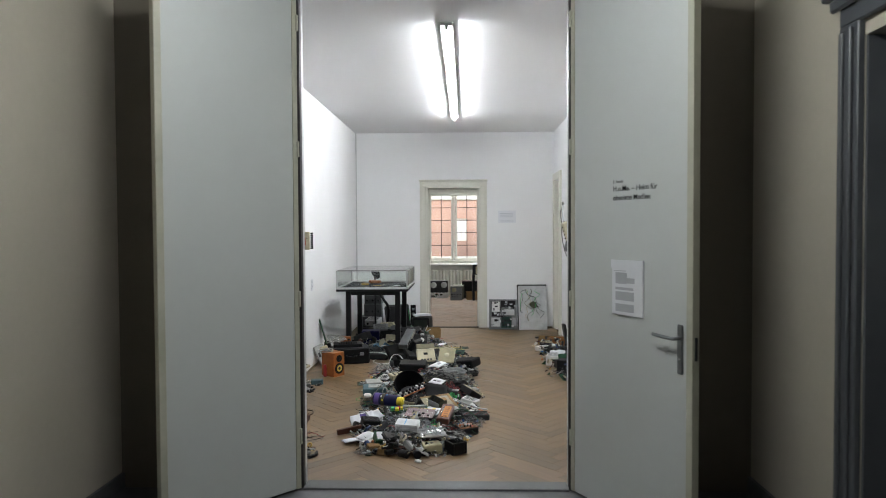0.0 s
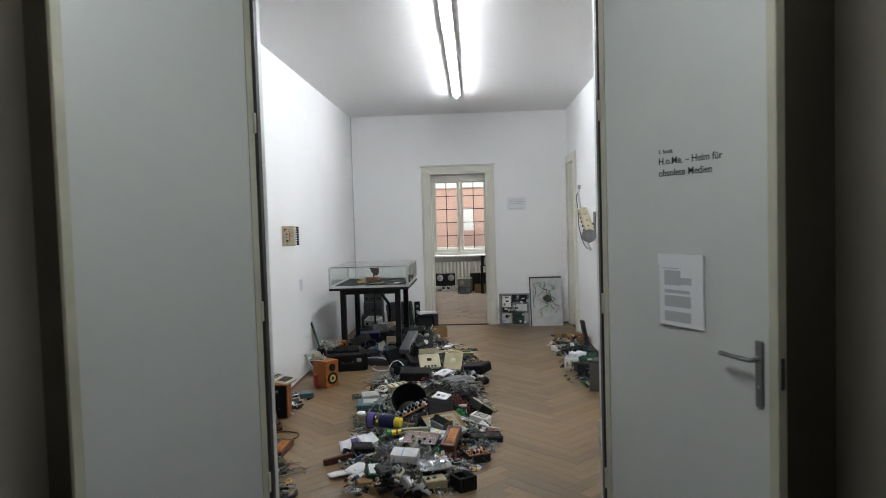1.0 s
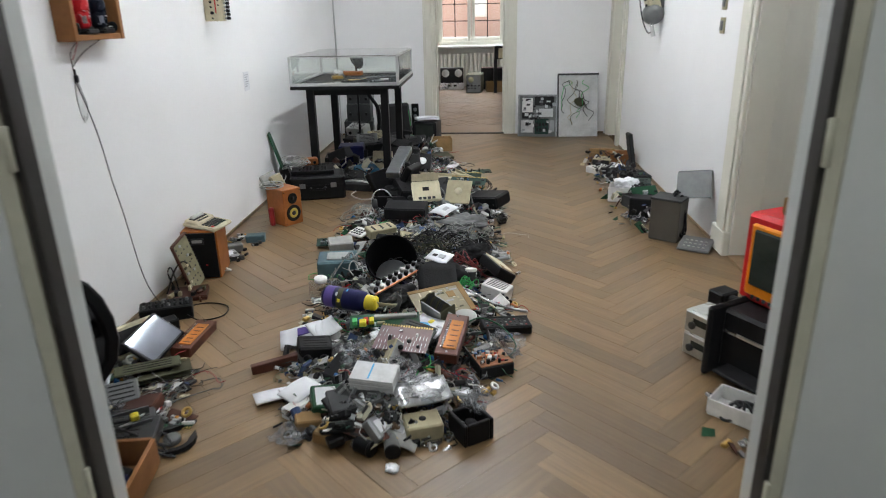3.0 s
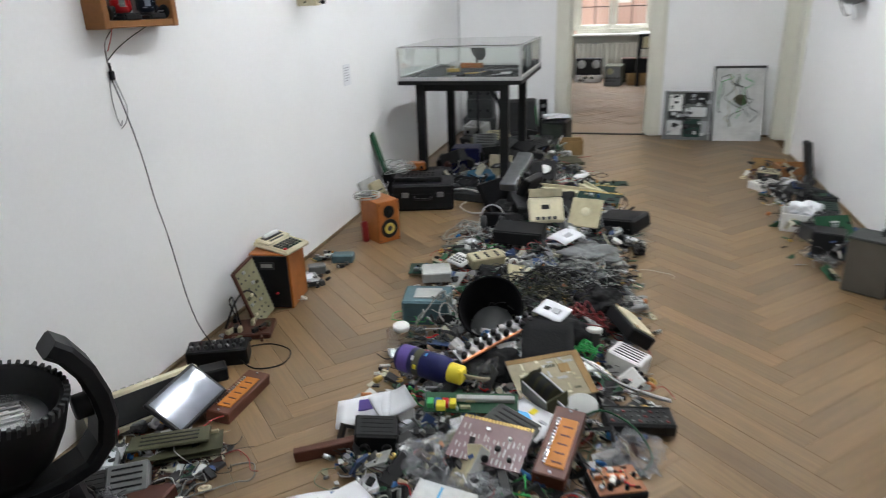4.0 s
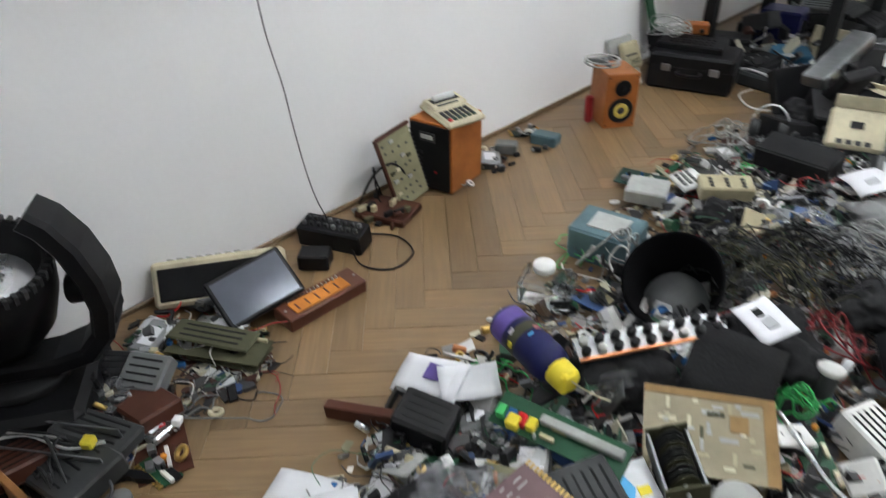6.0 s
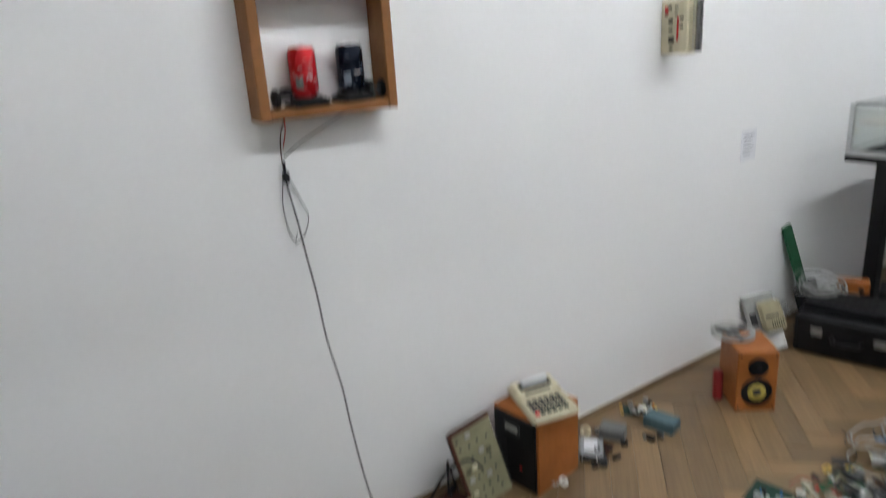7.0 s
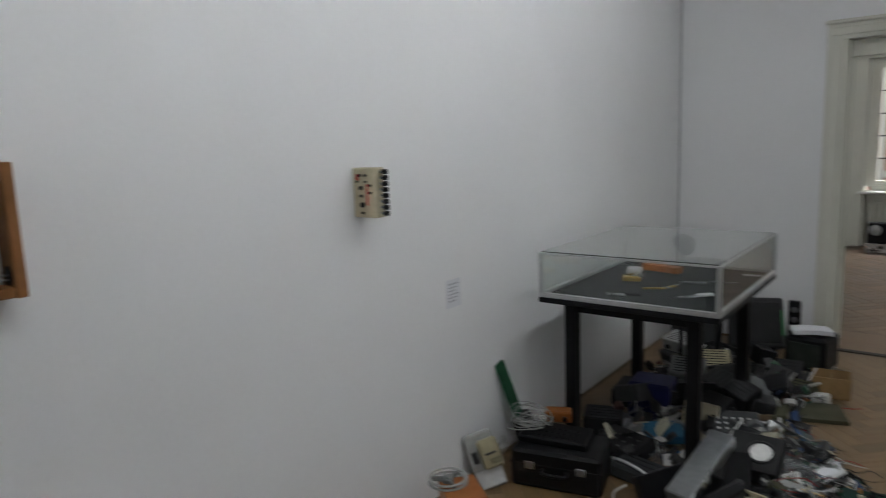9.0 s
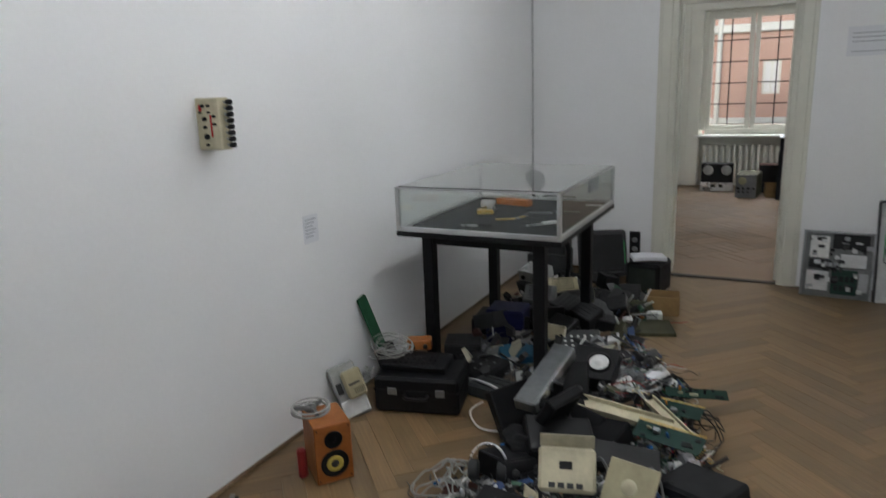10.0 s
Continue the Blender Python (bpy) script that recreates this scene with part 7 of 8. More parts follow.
part("sheet", slab(-0.245, 0.245, 0.0, 0.015, 0.0, 0.755, bevel=0.003), P["pale"], t)
part("top_lip", slab(-0.25, 0.25, -0.02, 0.018, 0.745, 0.765, bevel=0.003), P["dark"], t)
part("side_lip", slab(-0.252, -0.238, -0.02, 0.018, 0.0, 0.75), P["dark"], t)
for i, tone in enumerate(("green", "black", "green", "beige", "black", "olive", "black")):
    r3 = random.Random(200 + i)
    pts, x, z = [], r3.uniform(-0.12, 0.12), 0.68
    for k in range(9):
        pts.append((x, -0.008 - r3.uniform(0, 0.012), z))
        x = max(-0.2, min(0.2, x + r3.uniform(-0.09, 0.09)))
        z -= r3.uniform(0.02, 0.10)
    part("wire", tube(bmesh.new(), [p for p in pts if p[2] > 0.02], 0.004), P[tone], t)
crumpled("wire_tuft", frame_m(1.36, 11.56, 0.40, 0, -90), 0.06, P["olive"], "tuft of fine green wire on a panel", "wire", 33, 0.3)

# ---- east wall ----
t = thing("wall_telephone", at(XR, 9.42, 1.42), "cream wall-mounted machine with a grey motor end and a loose cable", "wall machine")
slant = rot(0, -17, 0)
part("case", box(bmesh.new(), (0.105, 0.16, 0.34), at(-0.115, 0, 0.20) @ slant, 0.014), P["cream"], t)
part("back_plate", box(bmesh.new(), (0.012, 0.12, 0.30), at(-0.008, 0, 0.16), 0.004), P["grey"], t)
part("wall_bracket", box(bmesh.new(), (0.09, 0.03, 0.03), at(-0.05, 0.02, 0.16), 0.004), P["grey"], t)
part("motor_end", lathe(bmesh.new(), [(0, 0), (0.07, 0), (0.085, 0.012), (0.085, 0.10), (0.07, 0.125), (0.03, 0.13), (0, 0.13)], at(-0.085, 0.03, 0.02, 90), 22), P["grey"], t, "grey rounded motor end")
part("nozzle", lathe(bmesh.new(), [(0, 0), (0.016, 0), (0.020, 0.02), (0.014, 0.12), (0, 0.12)], at(-0.075, -0.07, -0.16, 0, -14), 14), P["silver"], t, "bright metal nozzle")
for i in range(5):
    part("key", cyl(bmesh.new(), 0.012, 0.020, at(-0.165 - 0.013 * i + 0.03, -0.03, 0.09 + i * 0.05, 0, -90), 10), P["black"], t)
for i in range(3):
    part("slot", box(bmesh.new(), (0.02, 0.006, 0.012), at(-0.10 - 0.016 * i, -0.081, 0.14 + 0.07 * i) @ slant, 0.002), P["dark"], t)
part("pipe", tube(bmesh.new(), [(-0.17, 0.02, 0.36), (-0.185, 0.03, 0.44), (-0.19, 0.04, 0.53), (-0.18, 0.05, 0.60)], 0.012, 8), P["silver"], t, "bent silver pipe")
part("pipe_tip", cyl(bmesh.new(), 0.018, 0.04, at(-0.18, 0.05, 0.60), 12), P["light"], t)
part("cord", tube(bmesh.new(), [(-0.18, 0.04, 0.58), (-0.215, 0.05, 0.50), (-0.20, 0.04, 0.34), (-0.20, 0.0, 0.15), (-0.17, -0.03, -0.02), (-0.13, -0.05, -0.12), (-0.10, -0.05, -0.13), (-0.08, -0.04, -0.05)], 0.005), P["black"], t)
for i in range(3):
    t = thing("light_switch", at(XR, 7.82, 1.38 + i * 0.145), "yellowed double light switch on the white wall", "light switch", "switches by the doorway")
    part("plate", slab(-0.01, 0.0, -0.04, 0.04, -0.05, 0.05, bevel=0.003), P["beige"], t)
    part("rocker", slab(-0.018, -0.009, -0.022, 0.022, -0.03, 0.03, bevel=0.003), P["grey"], t)
# grey paper bin with lid, boards, bags
t = thing("metal_bin", frame_m(1.44, 7.60, 0.0, -34), "taupe grey metal bin with its lid leaning open", "bin")
part("body", slab(-0.10, 0.10, -0.085, 0.085, 0, 0.29, bevel=0.006), BIN_GREY, t)
part("rim", slab(-0.106, 0.106, -0.091, 0.091, 0.28, 0.295, bevel=0.003), P["dark"], t)
part("side_seam", slab(-0.102, -0.098, -0.02, 0.02, 0.02, 0.27), P["dark"], t)
t = thing("bin_lid", frame_m(1.585, 7.58, 0.285, -24, 48, -8), "grey metal lid propped between its bin and the wall", "lid")
part("lid", slab(-0.105, 0.105, 0.0, 0.21, 0.0, 0.008, bevel=0.003), P["grey"], t)
for x0 in (-0.112, 0.103):
    part("fold", slab(x0, x0 + 0.009, 0.0, 0.21, -0.024, 0.008, bevel=0.003), P["grey"], t)
part("fold", slab(-0.103, 0.103, 0.205, 0.214, -0.024, 0.008, bevel=0.003), P["dark"], t)
part("back_leg", slab(-0.09, 0.09, 0.19, 0.205, -0.30, -0.024, bevel=0.003), P["grey"], t)
tangle("looped_cable", (1.50, 7.62, 0.30), (0.13, 0.10, 0.05), 4, 0.008, P["black"], "thick black cable over a metal bin", seed=210)
device("key_plate", frame_m(1.57, 7.38, 0.02, -30, 12), (0.2, 0.18, 0.02), P["grey"], "grey metal key plate lying on the parquet", "key plate", buttons=15, knob_mat=P["light"])
open_box("white_carton", frame_m(1.33, 8.58, 0.0, -14), (0.22, 0.18, 0.12), P["white"], "white open carton full of parts by the wall", "carton")
crumpled("plastic_bag", frame_m(1.36, 8.58, 0.08), 0.09, PAPER, "white plastic bag stuffed in a carton", "plastic bag", 35, 0.6)
board("circuit_board", frame_m(1.42, 8.18, 0.14, 20, 50), 0.22, 0.16, P["pcb"], "green circuit board propped in rubble", 10, 220)
device("black_unit", frame_m(1.36, 8.05, 0.0, -20), (0.16, 0.14, 0.17), P["soot"], "black plastic casing by the wall", "casing", knobs=2)
crumpled("plastic_bag", frame_m(1.28, 8.08, 0.0), 0.07, BAG, "clear plastic bag on the parquet", "plastic bag", 36, 0.4)
for x, y, a, w, d, h, tone, word in ((1.40, 8.38, 20, 0.2, 0.14, 0.10, "dark", "dark grey"), (1.50, 8.75, -10, 0.18, 0.16, 0.12, "pcbdark", "dark green"), (1.36, 8.86, 40, 0.16, 0.12, 0.07, "light", "pale grey"), (1.52, 9.05, 15, 0.24, 0.18, 0.11, "soot", "black"), (1.38, 9.86, -25, 0.18, 0.14, 0.08, "beige", "beige"), (1.53, 7.98, 30, 0.18, 0.14, 0.13, "teal", "blue-grey")):
    device("small_appliance", frame_m(x, y, 0.0, a, 4), (w, d, h), P[tone], word + " appliance casing in the rubble by the wall", "appliance", front=P["dark"], knobs=2, vents=3, group="appliances by the east wall")
tangle("looped_cable", (1.42, 8.35, 0.16), (0.18, 0.2, 0.05), 6, 0.004, P["dark"], "dark cables over the rubble by the wall", seed=215)
tangle("looped_cable", (1.45, 9.0, 0.13), (0.16, 0.25, 0.05), 6, 0.004, P["black"], "black cables over the rubble by the wall", seed=216)
device("white_telephone", frame_m(1.30, 9.56, 0.0, 30), (0.2, 0.17, 0.06), P["white"], "white desk telephone on the parquet", "telephone", buttons=12)
tangle("looped_cable", (1.42, 9.40, 0.04), (0.12, 0.12, 0.03), 4, 0.004, P["white"], "white coiled telephone cord on the parquet", seed=211)
open_box("wooden_tray", frame_m(1.42, 10.12, 0.0, -8), (0.26, 0.22, 0.10), P["card"], "brown shallow box of parts by the wall", "box")
open_box("wooden_tray", frame_m(1.56, 9.92, 0.0, 6), (0.24, 0.2, 0.12), P["pine"], "pine wooden box of parts by the wall", "box")
device("fluted_keyboard", frame_m(1.665, 9.80, 0.0, 96, -10), (0.11, 0.04, 0.34), P["dark"], "dark ribbed panel leaning on the wall", "panel", vents=0)
device("black_box", frame_m(1.47, 9.30, 0.0, 20), (0.25, 0.2, 0.09), P["soot"], "black flat device by the wall", "device", vents=4)

# red television on a printer, beside the entrance
t = thing("television", frame_m(1.47, 5.81, 0.30, -64), "red and orange portable tube television on a printer", "television")
part("casing", slab(-0.19, 0.19, -0.11, 0.22, 0.0, 0.39, bevel=0.018), P["red"], t)
part("bezel", slab(-0.150, 0.150, -0.122, -0.10, 0.035, 0.350, bevel=0.012), P["orange"], t, "bright orange screen surround")
part("screen", slab(-0.125, 0.125, -0.132, -0.116, 0.085, 0.33, bevel=0.012), P["screen"], t, "dark curved screen")
for i in range(4):
    part("button", slab(-0.10 + i * 0.03, -0.082 + i * 0.03, -0.130, -0.123, 0.03, 0.045, bevel=0.002), P["dark"], t)
open_box("card_tray", frame_m(1.53, 5.85, 0.69, -50), (0.2, 0.15, 0.07), P["card"], "small brown carton on a television", "carton")
t = thing("printer", frame_m(1.40, 5.70, 0.0, -58), "black printer with an open paper tray below a television", "printer")
part("body", slab(-0.20, 0.20, -0.12, 0.20, 0.0, 0.30, bevel=0.015), P["black"], t)
part("paper_tray", slab(-0.14, 0.14, -0.22, -0.12, 0.05, 0.065, bevel=0.004), P["soot"], t)
part("side_cheek", slab(-0.22, -0.19, -0.20, 0.18, 0.0, 0.32, bevel=0.012), P["soot"], t)
part("side_cheek", slab(0.19, 0.22, -0.20, 0.18, 0.0, 0.32, bevel=0.012), P["soot"], t)
part("chrome_edge", slab(-0.18, 0.18, -0.128, -0.118, 0.20, 0.212), P["silver"], t)
for i in range(2):
    t = device("silver_radio", frame_m(1.21, 5.93, i * 0.11, -58), (0.2, 0.15, 0.108), P["foil"], "silver car radio in a short stack on the parquet", "radio", front=P["foil"], knobs=2, knob_mat=P["dark"], group="stacked radios")
    part("display", slab(-0.05, 0.05, -0.081, -0.077, 0.05, 0.08), P["screen"], t)
t = open_box("parts_box", frame_m(1.18, 5.45, 0.0, -40), (0.22, 0.14, 0.07), P["white"], "white carton full of dark screws", "carton")
tangle("looped_cable", (1.18, 5.45, 0.06), (0.09, 0.06, 0.02), 6, 0.006, P["dark"], "dark metal parts heaped in a carton", seed=212)
t = device("dark_cabinet", frame_m(1.50, 5.28, 0.0, -50, -8), (0.32, 0.2, 0.42), P["dark"], "dark grey metal cabinet leaning by the entrance", "cabinet")
t = thing("black_camera", frame_m(1.42, 6.42, 0.0, 30), "black movie camera lying by the doorway", "camera")
part("body", slab(-0.06, 0.06, -0.05, 0.05, 0, 0.12, bevel=0.01), P["black"], t)
part("lens", cyl(bmesh.new(), 0.03, 0.08, at(0, -0.05, 0.08, 90), 16), P["soot"], t)
for i in range(3):
    crumpled("rusty_scrap", frame_m(1.15 + 0.07 * i, 5.16 - 0.03 * i, 0.0), 0.05, P["brown"], "rusty brown scrap on the parquet", "scrap", 40 + i, 0.5, "scrap by the entrance")

# floor trays at the entrance's west side
t = open_box("wooden_crate", frame_m(-1.135, 4.925, 0.0, 8), (0.36, 0.26, 0.12), P["pine"], "open wooden crate with cables by the entrance", "crate", 0.016)
for i, (dx, dy, a, tone) in enumerate(((-0.08, 0.0, 20, "black"), (0.06, 0.03, -15, "soot"), (0.02, -0.06, 50, "black"), (0.09, -0.05, 10, "navy"))):
    device("boxed_unit", frame_m(-1.135 + dx, 4.925 + dy, 0.012 + 0.02 * (i // 2), a, 5), (0.13, 0.09, 0.06), P[tone], "black unit lying in a wooden crate", "device", vents=3, knobs=2, group="units in the crate")
tangle("looped_cable", (-1.135, 4.93, 0.09), (0.14, 0.09, 0.03), 6, 0.004, P["black"], "dark cables lying in a wooden crate", seed=213)
device("metal_tray", frame_m(-1.22, 5.16, 0.02, 12, 5), (0.4, 0.16, 0.06), P["dark"], "dark open metal chassis on the floor", "chassis", vents=5)
tangle("looped_cable", (-1.15, 5.17, 0.09), (0.2, 0.1, 0.03), 8, 0.004, P["dark"], "dark ribbon cables over a metal chassis", seed=214)
t = device("grey_module", frame_m(-1.30, 5.46, 0.03, 30, 24), (0.13, 0.11, 0.05), P["grey"], "grey plastic module near a stage light", "module", vents=4, knobs=2)
rc = random.Random(88)
for i in range(13):
    x, y = rc.uniform(-1.50, -1.12), rc.uniform(5.06, 5.42)
    tone, word = rc.choice((("black", "black"), ("soot", "sooty"), ("brown", "dark brown"), ("dark", "dark grey")))
    device("dark_casing", frame_m(x, y, 0.0 if i < 7 else 0.045, rc.uniform(0, 180), rc.uniform(-14, 14), rc.uniform(-14, 14)), (rc.uniform(0.10, 0.24), rc.uniform(0.07, 0.14), rc.uniform(0.03, 0.07)), P[tone], word + " appliance casing in the scrap by the stage light", "casing", vents=rc.choice((0, 4)), knobs=rc.choice((0, 2)), group="casings by the stage light")
t = thing("channel_chassis", frame_m(-1.22, 5.17, 0.07, 34, 8), "long bare metal channel with wires and a yellow clip", "chassis")
part("web", slab(-0.17, 0.17, -0.04, 0.04, 0, 0.004), P["steel"], t)
for sy in (-1, 1):
    part("flange", slab(-0.17, 0.17, sy * 0.04 - 0.002, sy * 0.04 + 0.002, 0.0, 0.035), P["steel"], t)
for i in range(4):
    part("wire", tube(bmesh.new(), [(-0.15, -0.02 + 0.012 * i, 0.012), (-0.05, 0.0, 0.03 + 0.005 * i), (0.06, -0.015 + 0.012 * i, 0.016), (0.15, 0.01, 0.025)], 0.004), P[("pale", "dark", "light", "black")[i]], t)
part("clip", slab(0.10, 0.13, -0.015, 0.015, 0.02, 0.045, bevel=0.004), P["yellow"], t, "yellow plastic clip")
board("circuit_board", frame_m(-1.12, 5.38, 0.0, -20), 0.3, 0.13, P["brown"], "red-brown circuit board on the parquet", 10, 230)
t = thing("curved_grip", frame_m(-0.985, 5.215, 0.004, 62), "black crescent-shaped grip with a grey hub on the parquet", "grip")
for sx in (-1, 1):
    arc = [(0.085 * math.cos(a), 0.085 * math.sin(a)) for a in [0.35 + i * 0.34 for i in range(8)]]
    arc += [(0.05 * math.cos(a) * 0.9, 0.02 + 0.045 * math.sin(a)) for a in [2.5 - i * 0.30 for i in range(7)]]
    part("jaw", plate(bmesh.new(), [(x, sx * (y + 0.004)) for x, y in arc][::sx], 0.018), P["black"], t)
part("hub", cyl(bmesh.new(), 0.032, 0.024, None, 18), P["grey"], t, "grey round hub")


# ---- small bits strewn over the heap and floor ----


def bit(x, y, z, r4):
    """One small loose component, a single piece."""
    k = r4.random()
    m = frame_m(x, y, z, r4.uniform(0, 360), r4.uniform(-35, 35), r4.uniform(-35, 35))
    g = "loose components on the heap"
    if k < 0.2:
        a, b, c = r4.uniform(0.015, 0.05), r4.uniform(0.01, 0.03), r4.uniform(0.006, 0.02)
        tone, word = r4.choice((("black", "black"), ("white", "white"), ("steel", "metal"), ("beige", "beige"), ("soot", "black"), ("dark", "dark grey"), ("soot", "black"), ("light", "grey")))
        ob = part("connector_block", slab(-a / 2, a / 2, -b / 2, b / 2, 0, c, bevel=0.002), P[tone])
        label, cat = word + " loose connector block on the scrap", "connector"
    elif k < 0.4:
        tone, word = r4.choice((("silver", "silver"), ("black", "black"), ("copper", "copper"), ("gold", "brass"), ("blue", "blue")))
        ob = part("capacitor", cyl(bmesh.new(), r4.uniform(0.006, 0.014), r4.uniform(0.02, 0.05), None, 10), P[tone])
        m = m @ rot(80)
        label, cat = word + " loose capacitor on the scrap", "capacitor"
    elif k < 0.6:
        a, b = r4.uniform(0.03, 0.08), r4.uniform(0.02, 0.05)
        tone, word = r4.choice((("pcb", "green"), ("pcbdark", "dark green"), ("white", "white"), ("light", "grey"), ("pcbtan", "tan"), ("brown", "brown"), ("pale", "pale grey")))
        cut = r4.uniform(0.5, 0.9)
        ob = part("fragment", plate(bmesh.new(), [(-a / 2, -b / 2), (a / 2, -b / 2 * cut), (a / 2 * cut, b / 2), (-a / 2 * cut, b / 2)], 0.003), P[tone])
        label, cat = word + " broken board fragment on the scrap", "fragment"
    elif k < 0.8:
        pts, px, py = [], 0.0, 0.0
        for _ in range(6):
            pts.append((px, py, 0.004 + r4.uniform(0, 0.012)))
            px, py = px + r4.uniform(-0.01, 0.03), py + r4.uniform(-0.025, 0.025)
        tone, word = r4.choice((("red", "red"), ("black", "black"), ("white", "white"), ("black", "black"), ("dark", "dark grey"), ("light", "grey")))
        ob = part("wire_piece", tube(bmesh.new(), pts, r4.uniform(0.0015, 0.003), 5), P[tone])
        m = at(x, y, z, 0, 0, r4.uniform(0, 360))
        label, cat = word + " short piece of wire on the scrap", "wire"
    else:
        r = r4.uniform(0.01, 0.025)
        tone, word = r4.choice((("white", "white"), ("black", "black"), ("gold", "brass"), ("silver", "silver"), ("cream", "cream")))
        ob = part("ring", lathe(bmesh.new(), [(r * 0.5, 0), (r, 0), (r, 0.008), (r * 0.5, 0.008), (r * 0.5, 0)], None, 14), P[tone])
        label, cat = word + " small ring part on the scrap", "ring"
    ob.matrix_world = m
    tagged(ob, label, cat, g)


r4 = random.Random(77)
for i in range(760):
    y = r4.uniform(5.2, 8.9) if i < 460 else r4.uniform(5.2, 6.5)
    a, b = heap_edges(y)
    x = r4.uniform(a - 0.02, b + 0.02)
    gi, gj = int((x - GX) / CELL), int((y - GY) / CELL)
    bit(x, y, float(np.median(heights[gi - 1:gi + 2, gj - 1:gj + 2])) * 0.95 + 0.004, r4)
for x0, x1, y0, y1, n in ((-1.55, -1.0, 4.95, 5.6, 60), (-1.5, -1.25, 5.5, 6.0, 14), (-1.6, -1.4, 6.4, 7.6, 16), (-1.5, -0.4, 8.95, 11.2, 80), (1.15, 1.6, 7.6, 10.2, 60), (1.0, 1.3, 5.1, 5.6, 14)):
    for i in range(n):
        x, y = r4.uniform(x0, x1), r4.uniform(y0, y1)
        gi, gj = int((x - GX) / CELL), int((y - GY) / CELL)
        z = float(np.median(heights[gi - 1:gi + 2, gj - 1:gj + 2])) if gi < 118 else 0.0
        bit(x, y, z + 0.004, r4)

# ---- door furniture and notices ----
d = right_leaf
part("handle_plate", slab(0.855, 0.893, -0.034, -0.021, 0.92, 1.18, bevel=0.008), P["steel"], d, "long brushed steel handle plate")
part("lever", tube(bmesh.new(), [(0.874, -0.03, 1.11), (0.874, -0.075, 1.11), (0.86, -0.082, 1.11), (0.80, -0.082, 1.113), (0.735, -0.082, 1.118)], 0.0095, 10), P["steel"], d, "brushed steel lever")
part("keyhole", cyl(bmesh.new(), 0.006, 0.004, at(0.874, -0.032, 1.00, 90), 10), P["silver"], d)
part("latch", slab(rw + 0.005, rw + 0.009, -0.01, 0.01, 1.0, 1.12), P["dark"], d)
note = thing("door_notice", right_leaf.matrix_world @ at(0.378, -0.023, 1.185), "white printed sheets in a clear sleeve on the door", "notice")
part("sheet", slab(0.0, 0.240, -0.012, 0.0, 0.0, 0.315, bevel=0.002), PAPER, note)
part("sleeve_flap", slab(-0.004, 0.244, -0.016, -0.012, 0.270, 0.317), PAPER, note)
for x0, x1, z0, z1 in ((0.03, 0.12, 0.18, 0.245), (0.10, 0.18, 0.185, 0.215), (0.03, 0.17, 0.145, 0.16), (0.03, 0.175, 0.085, 0.135), (0.03, 0.175, 0.02, 0.065), (0.02, 0.11, 0.252, 0.256), (0.10, 0.16, 0.29, 0.294)):
    part("print_block", slab(x0, x1, -0.0128, -0.0118, z0, z1), INK, note)


def lettering(text, size, m, mat, parent):
    cu = bpy.data.curves.new("lettering", "FONT")
    cu.body, cu.size, cu.extrude, cu.offset = text, size, 0.0004, size * 0.012
    tmp = bpy.data.objects.new("lettering", cu)
    me = bpy.data.meshes.new_from_object(tmp)
    bpy.data.objects.remove(tmp)
    me.materials.append(mat)
    ob = new("lettering", me)
    ob.parent = parent
    ob.matrix_local = m
    return ob


lettering("2. Stock", 0.025, at(0.372, -0.0228, 1.945, 90), P["black"], d)
lettering("H.o.Me. – Heim für", 0.043, at(0.372, -0.0228, 1.897, 90), P["black"], d)
lettering("obsolete Medien", 0.043, at(0.372, -0.0228, 1.845, 90), P["black"], d)

# ---- back room ----
t = thing("radiator", at(-0.07, Y2 + 0.06, 0.10), "cream ribbed cast iron radiator under the window", "radiator")
for i in range(15):
    x = -0.62 + i * 0.088
    part("rib", slab(x - 0.032, x + 0.032, -0.06, 0.06, 0, 0.56, bevel=0.02), CREAM, t)
part("foot", slab(-0.62, -0.58, -0.04, 0.04, -0.10, 0.0), CREAM, t)
part("foot", slab(0.58, 0.62, -0.04, 0.04, -0.10, 0.0), CREAM, t)
t = thing("tape_recorder", frame_m(-0.45, 16.85, 0.0, 4), "upright reel-to-reel tape recorder with a silver base", "tape recorder")
part("deck", slab(-0.23, 0.23, -0.06, 0.10, 0.13, 0.42, bevel=0.01), P["black"], t)
part("control_panel", slab(-0.24, 0.24, -0.08, 0.12, 0.0, 0.13, bevel=0.008), P["silver"], t, "silver control panel")
for sx in (-1, 1):
    part("reel", cyl(bmesh.new(), 0.075, 0.012, at(sx * 0.13, -0.06, 0.32, 90), 22), P["light"], t)
    part("meter", slab(sx * 0.06 - 0.03, sx * 0.06 + 0.03, -0.084, -0.078, 0.06, 0.10), P["screen"], t)
for i in range(5):
    part("knob", cyl(bmesh.new(), 0.012, 0.014, at(-0.19 + 0.03 * i, -0.08, 0.04, 90), 10), P["dark"], t)
t = device("oscilloscope", frame_m(0.02, 16.42, 0.0, -6), (0.28, 0.5, 0.34), P["olive"], "grey-green oscilloscope with a round screen", "oscilloscope", front=P["grey"], knobs=4)
part("round_screen", cyl(bmesh.new(), 0.055, 0.012, at(-0.05, -0.253, 0.25, 90), 20), P["pcbtan"], t)
for i in range(6):
    part("knob", cyl(bmesh.new(), 0.015, 0.014, at(-0.09 + 0.06 * (i % 3), -0.254, 0.09 + 0.05 * (i // 3), 90), 10), P["black"], t)
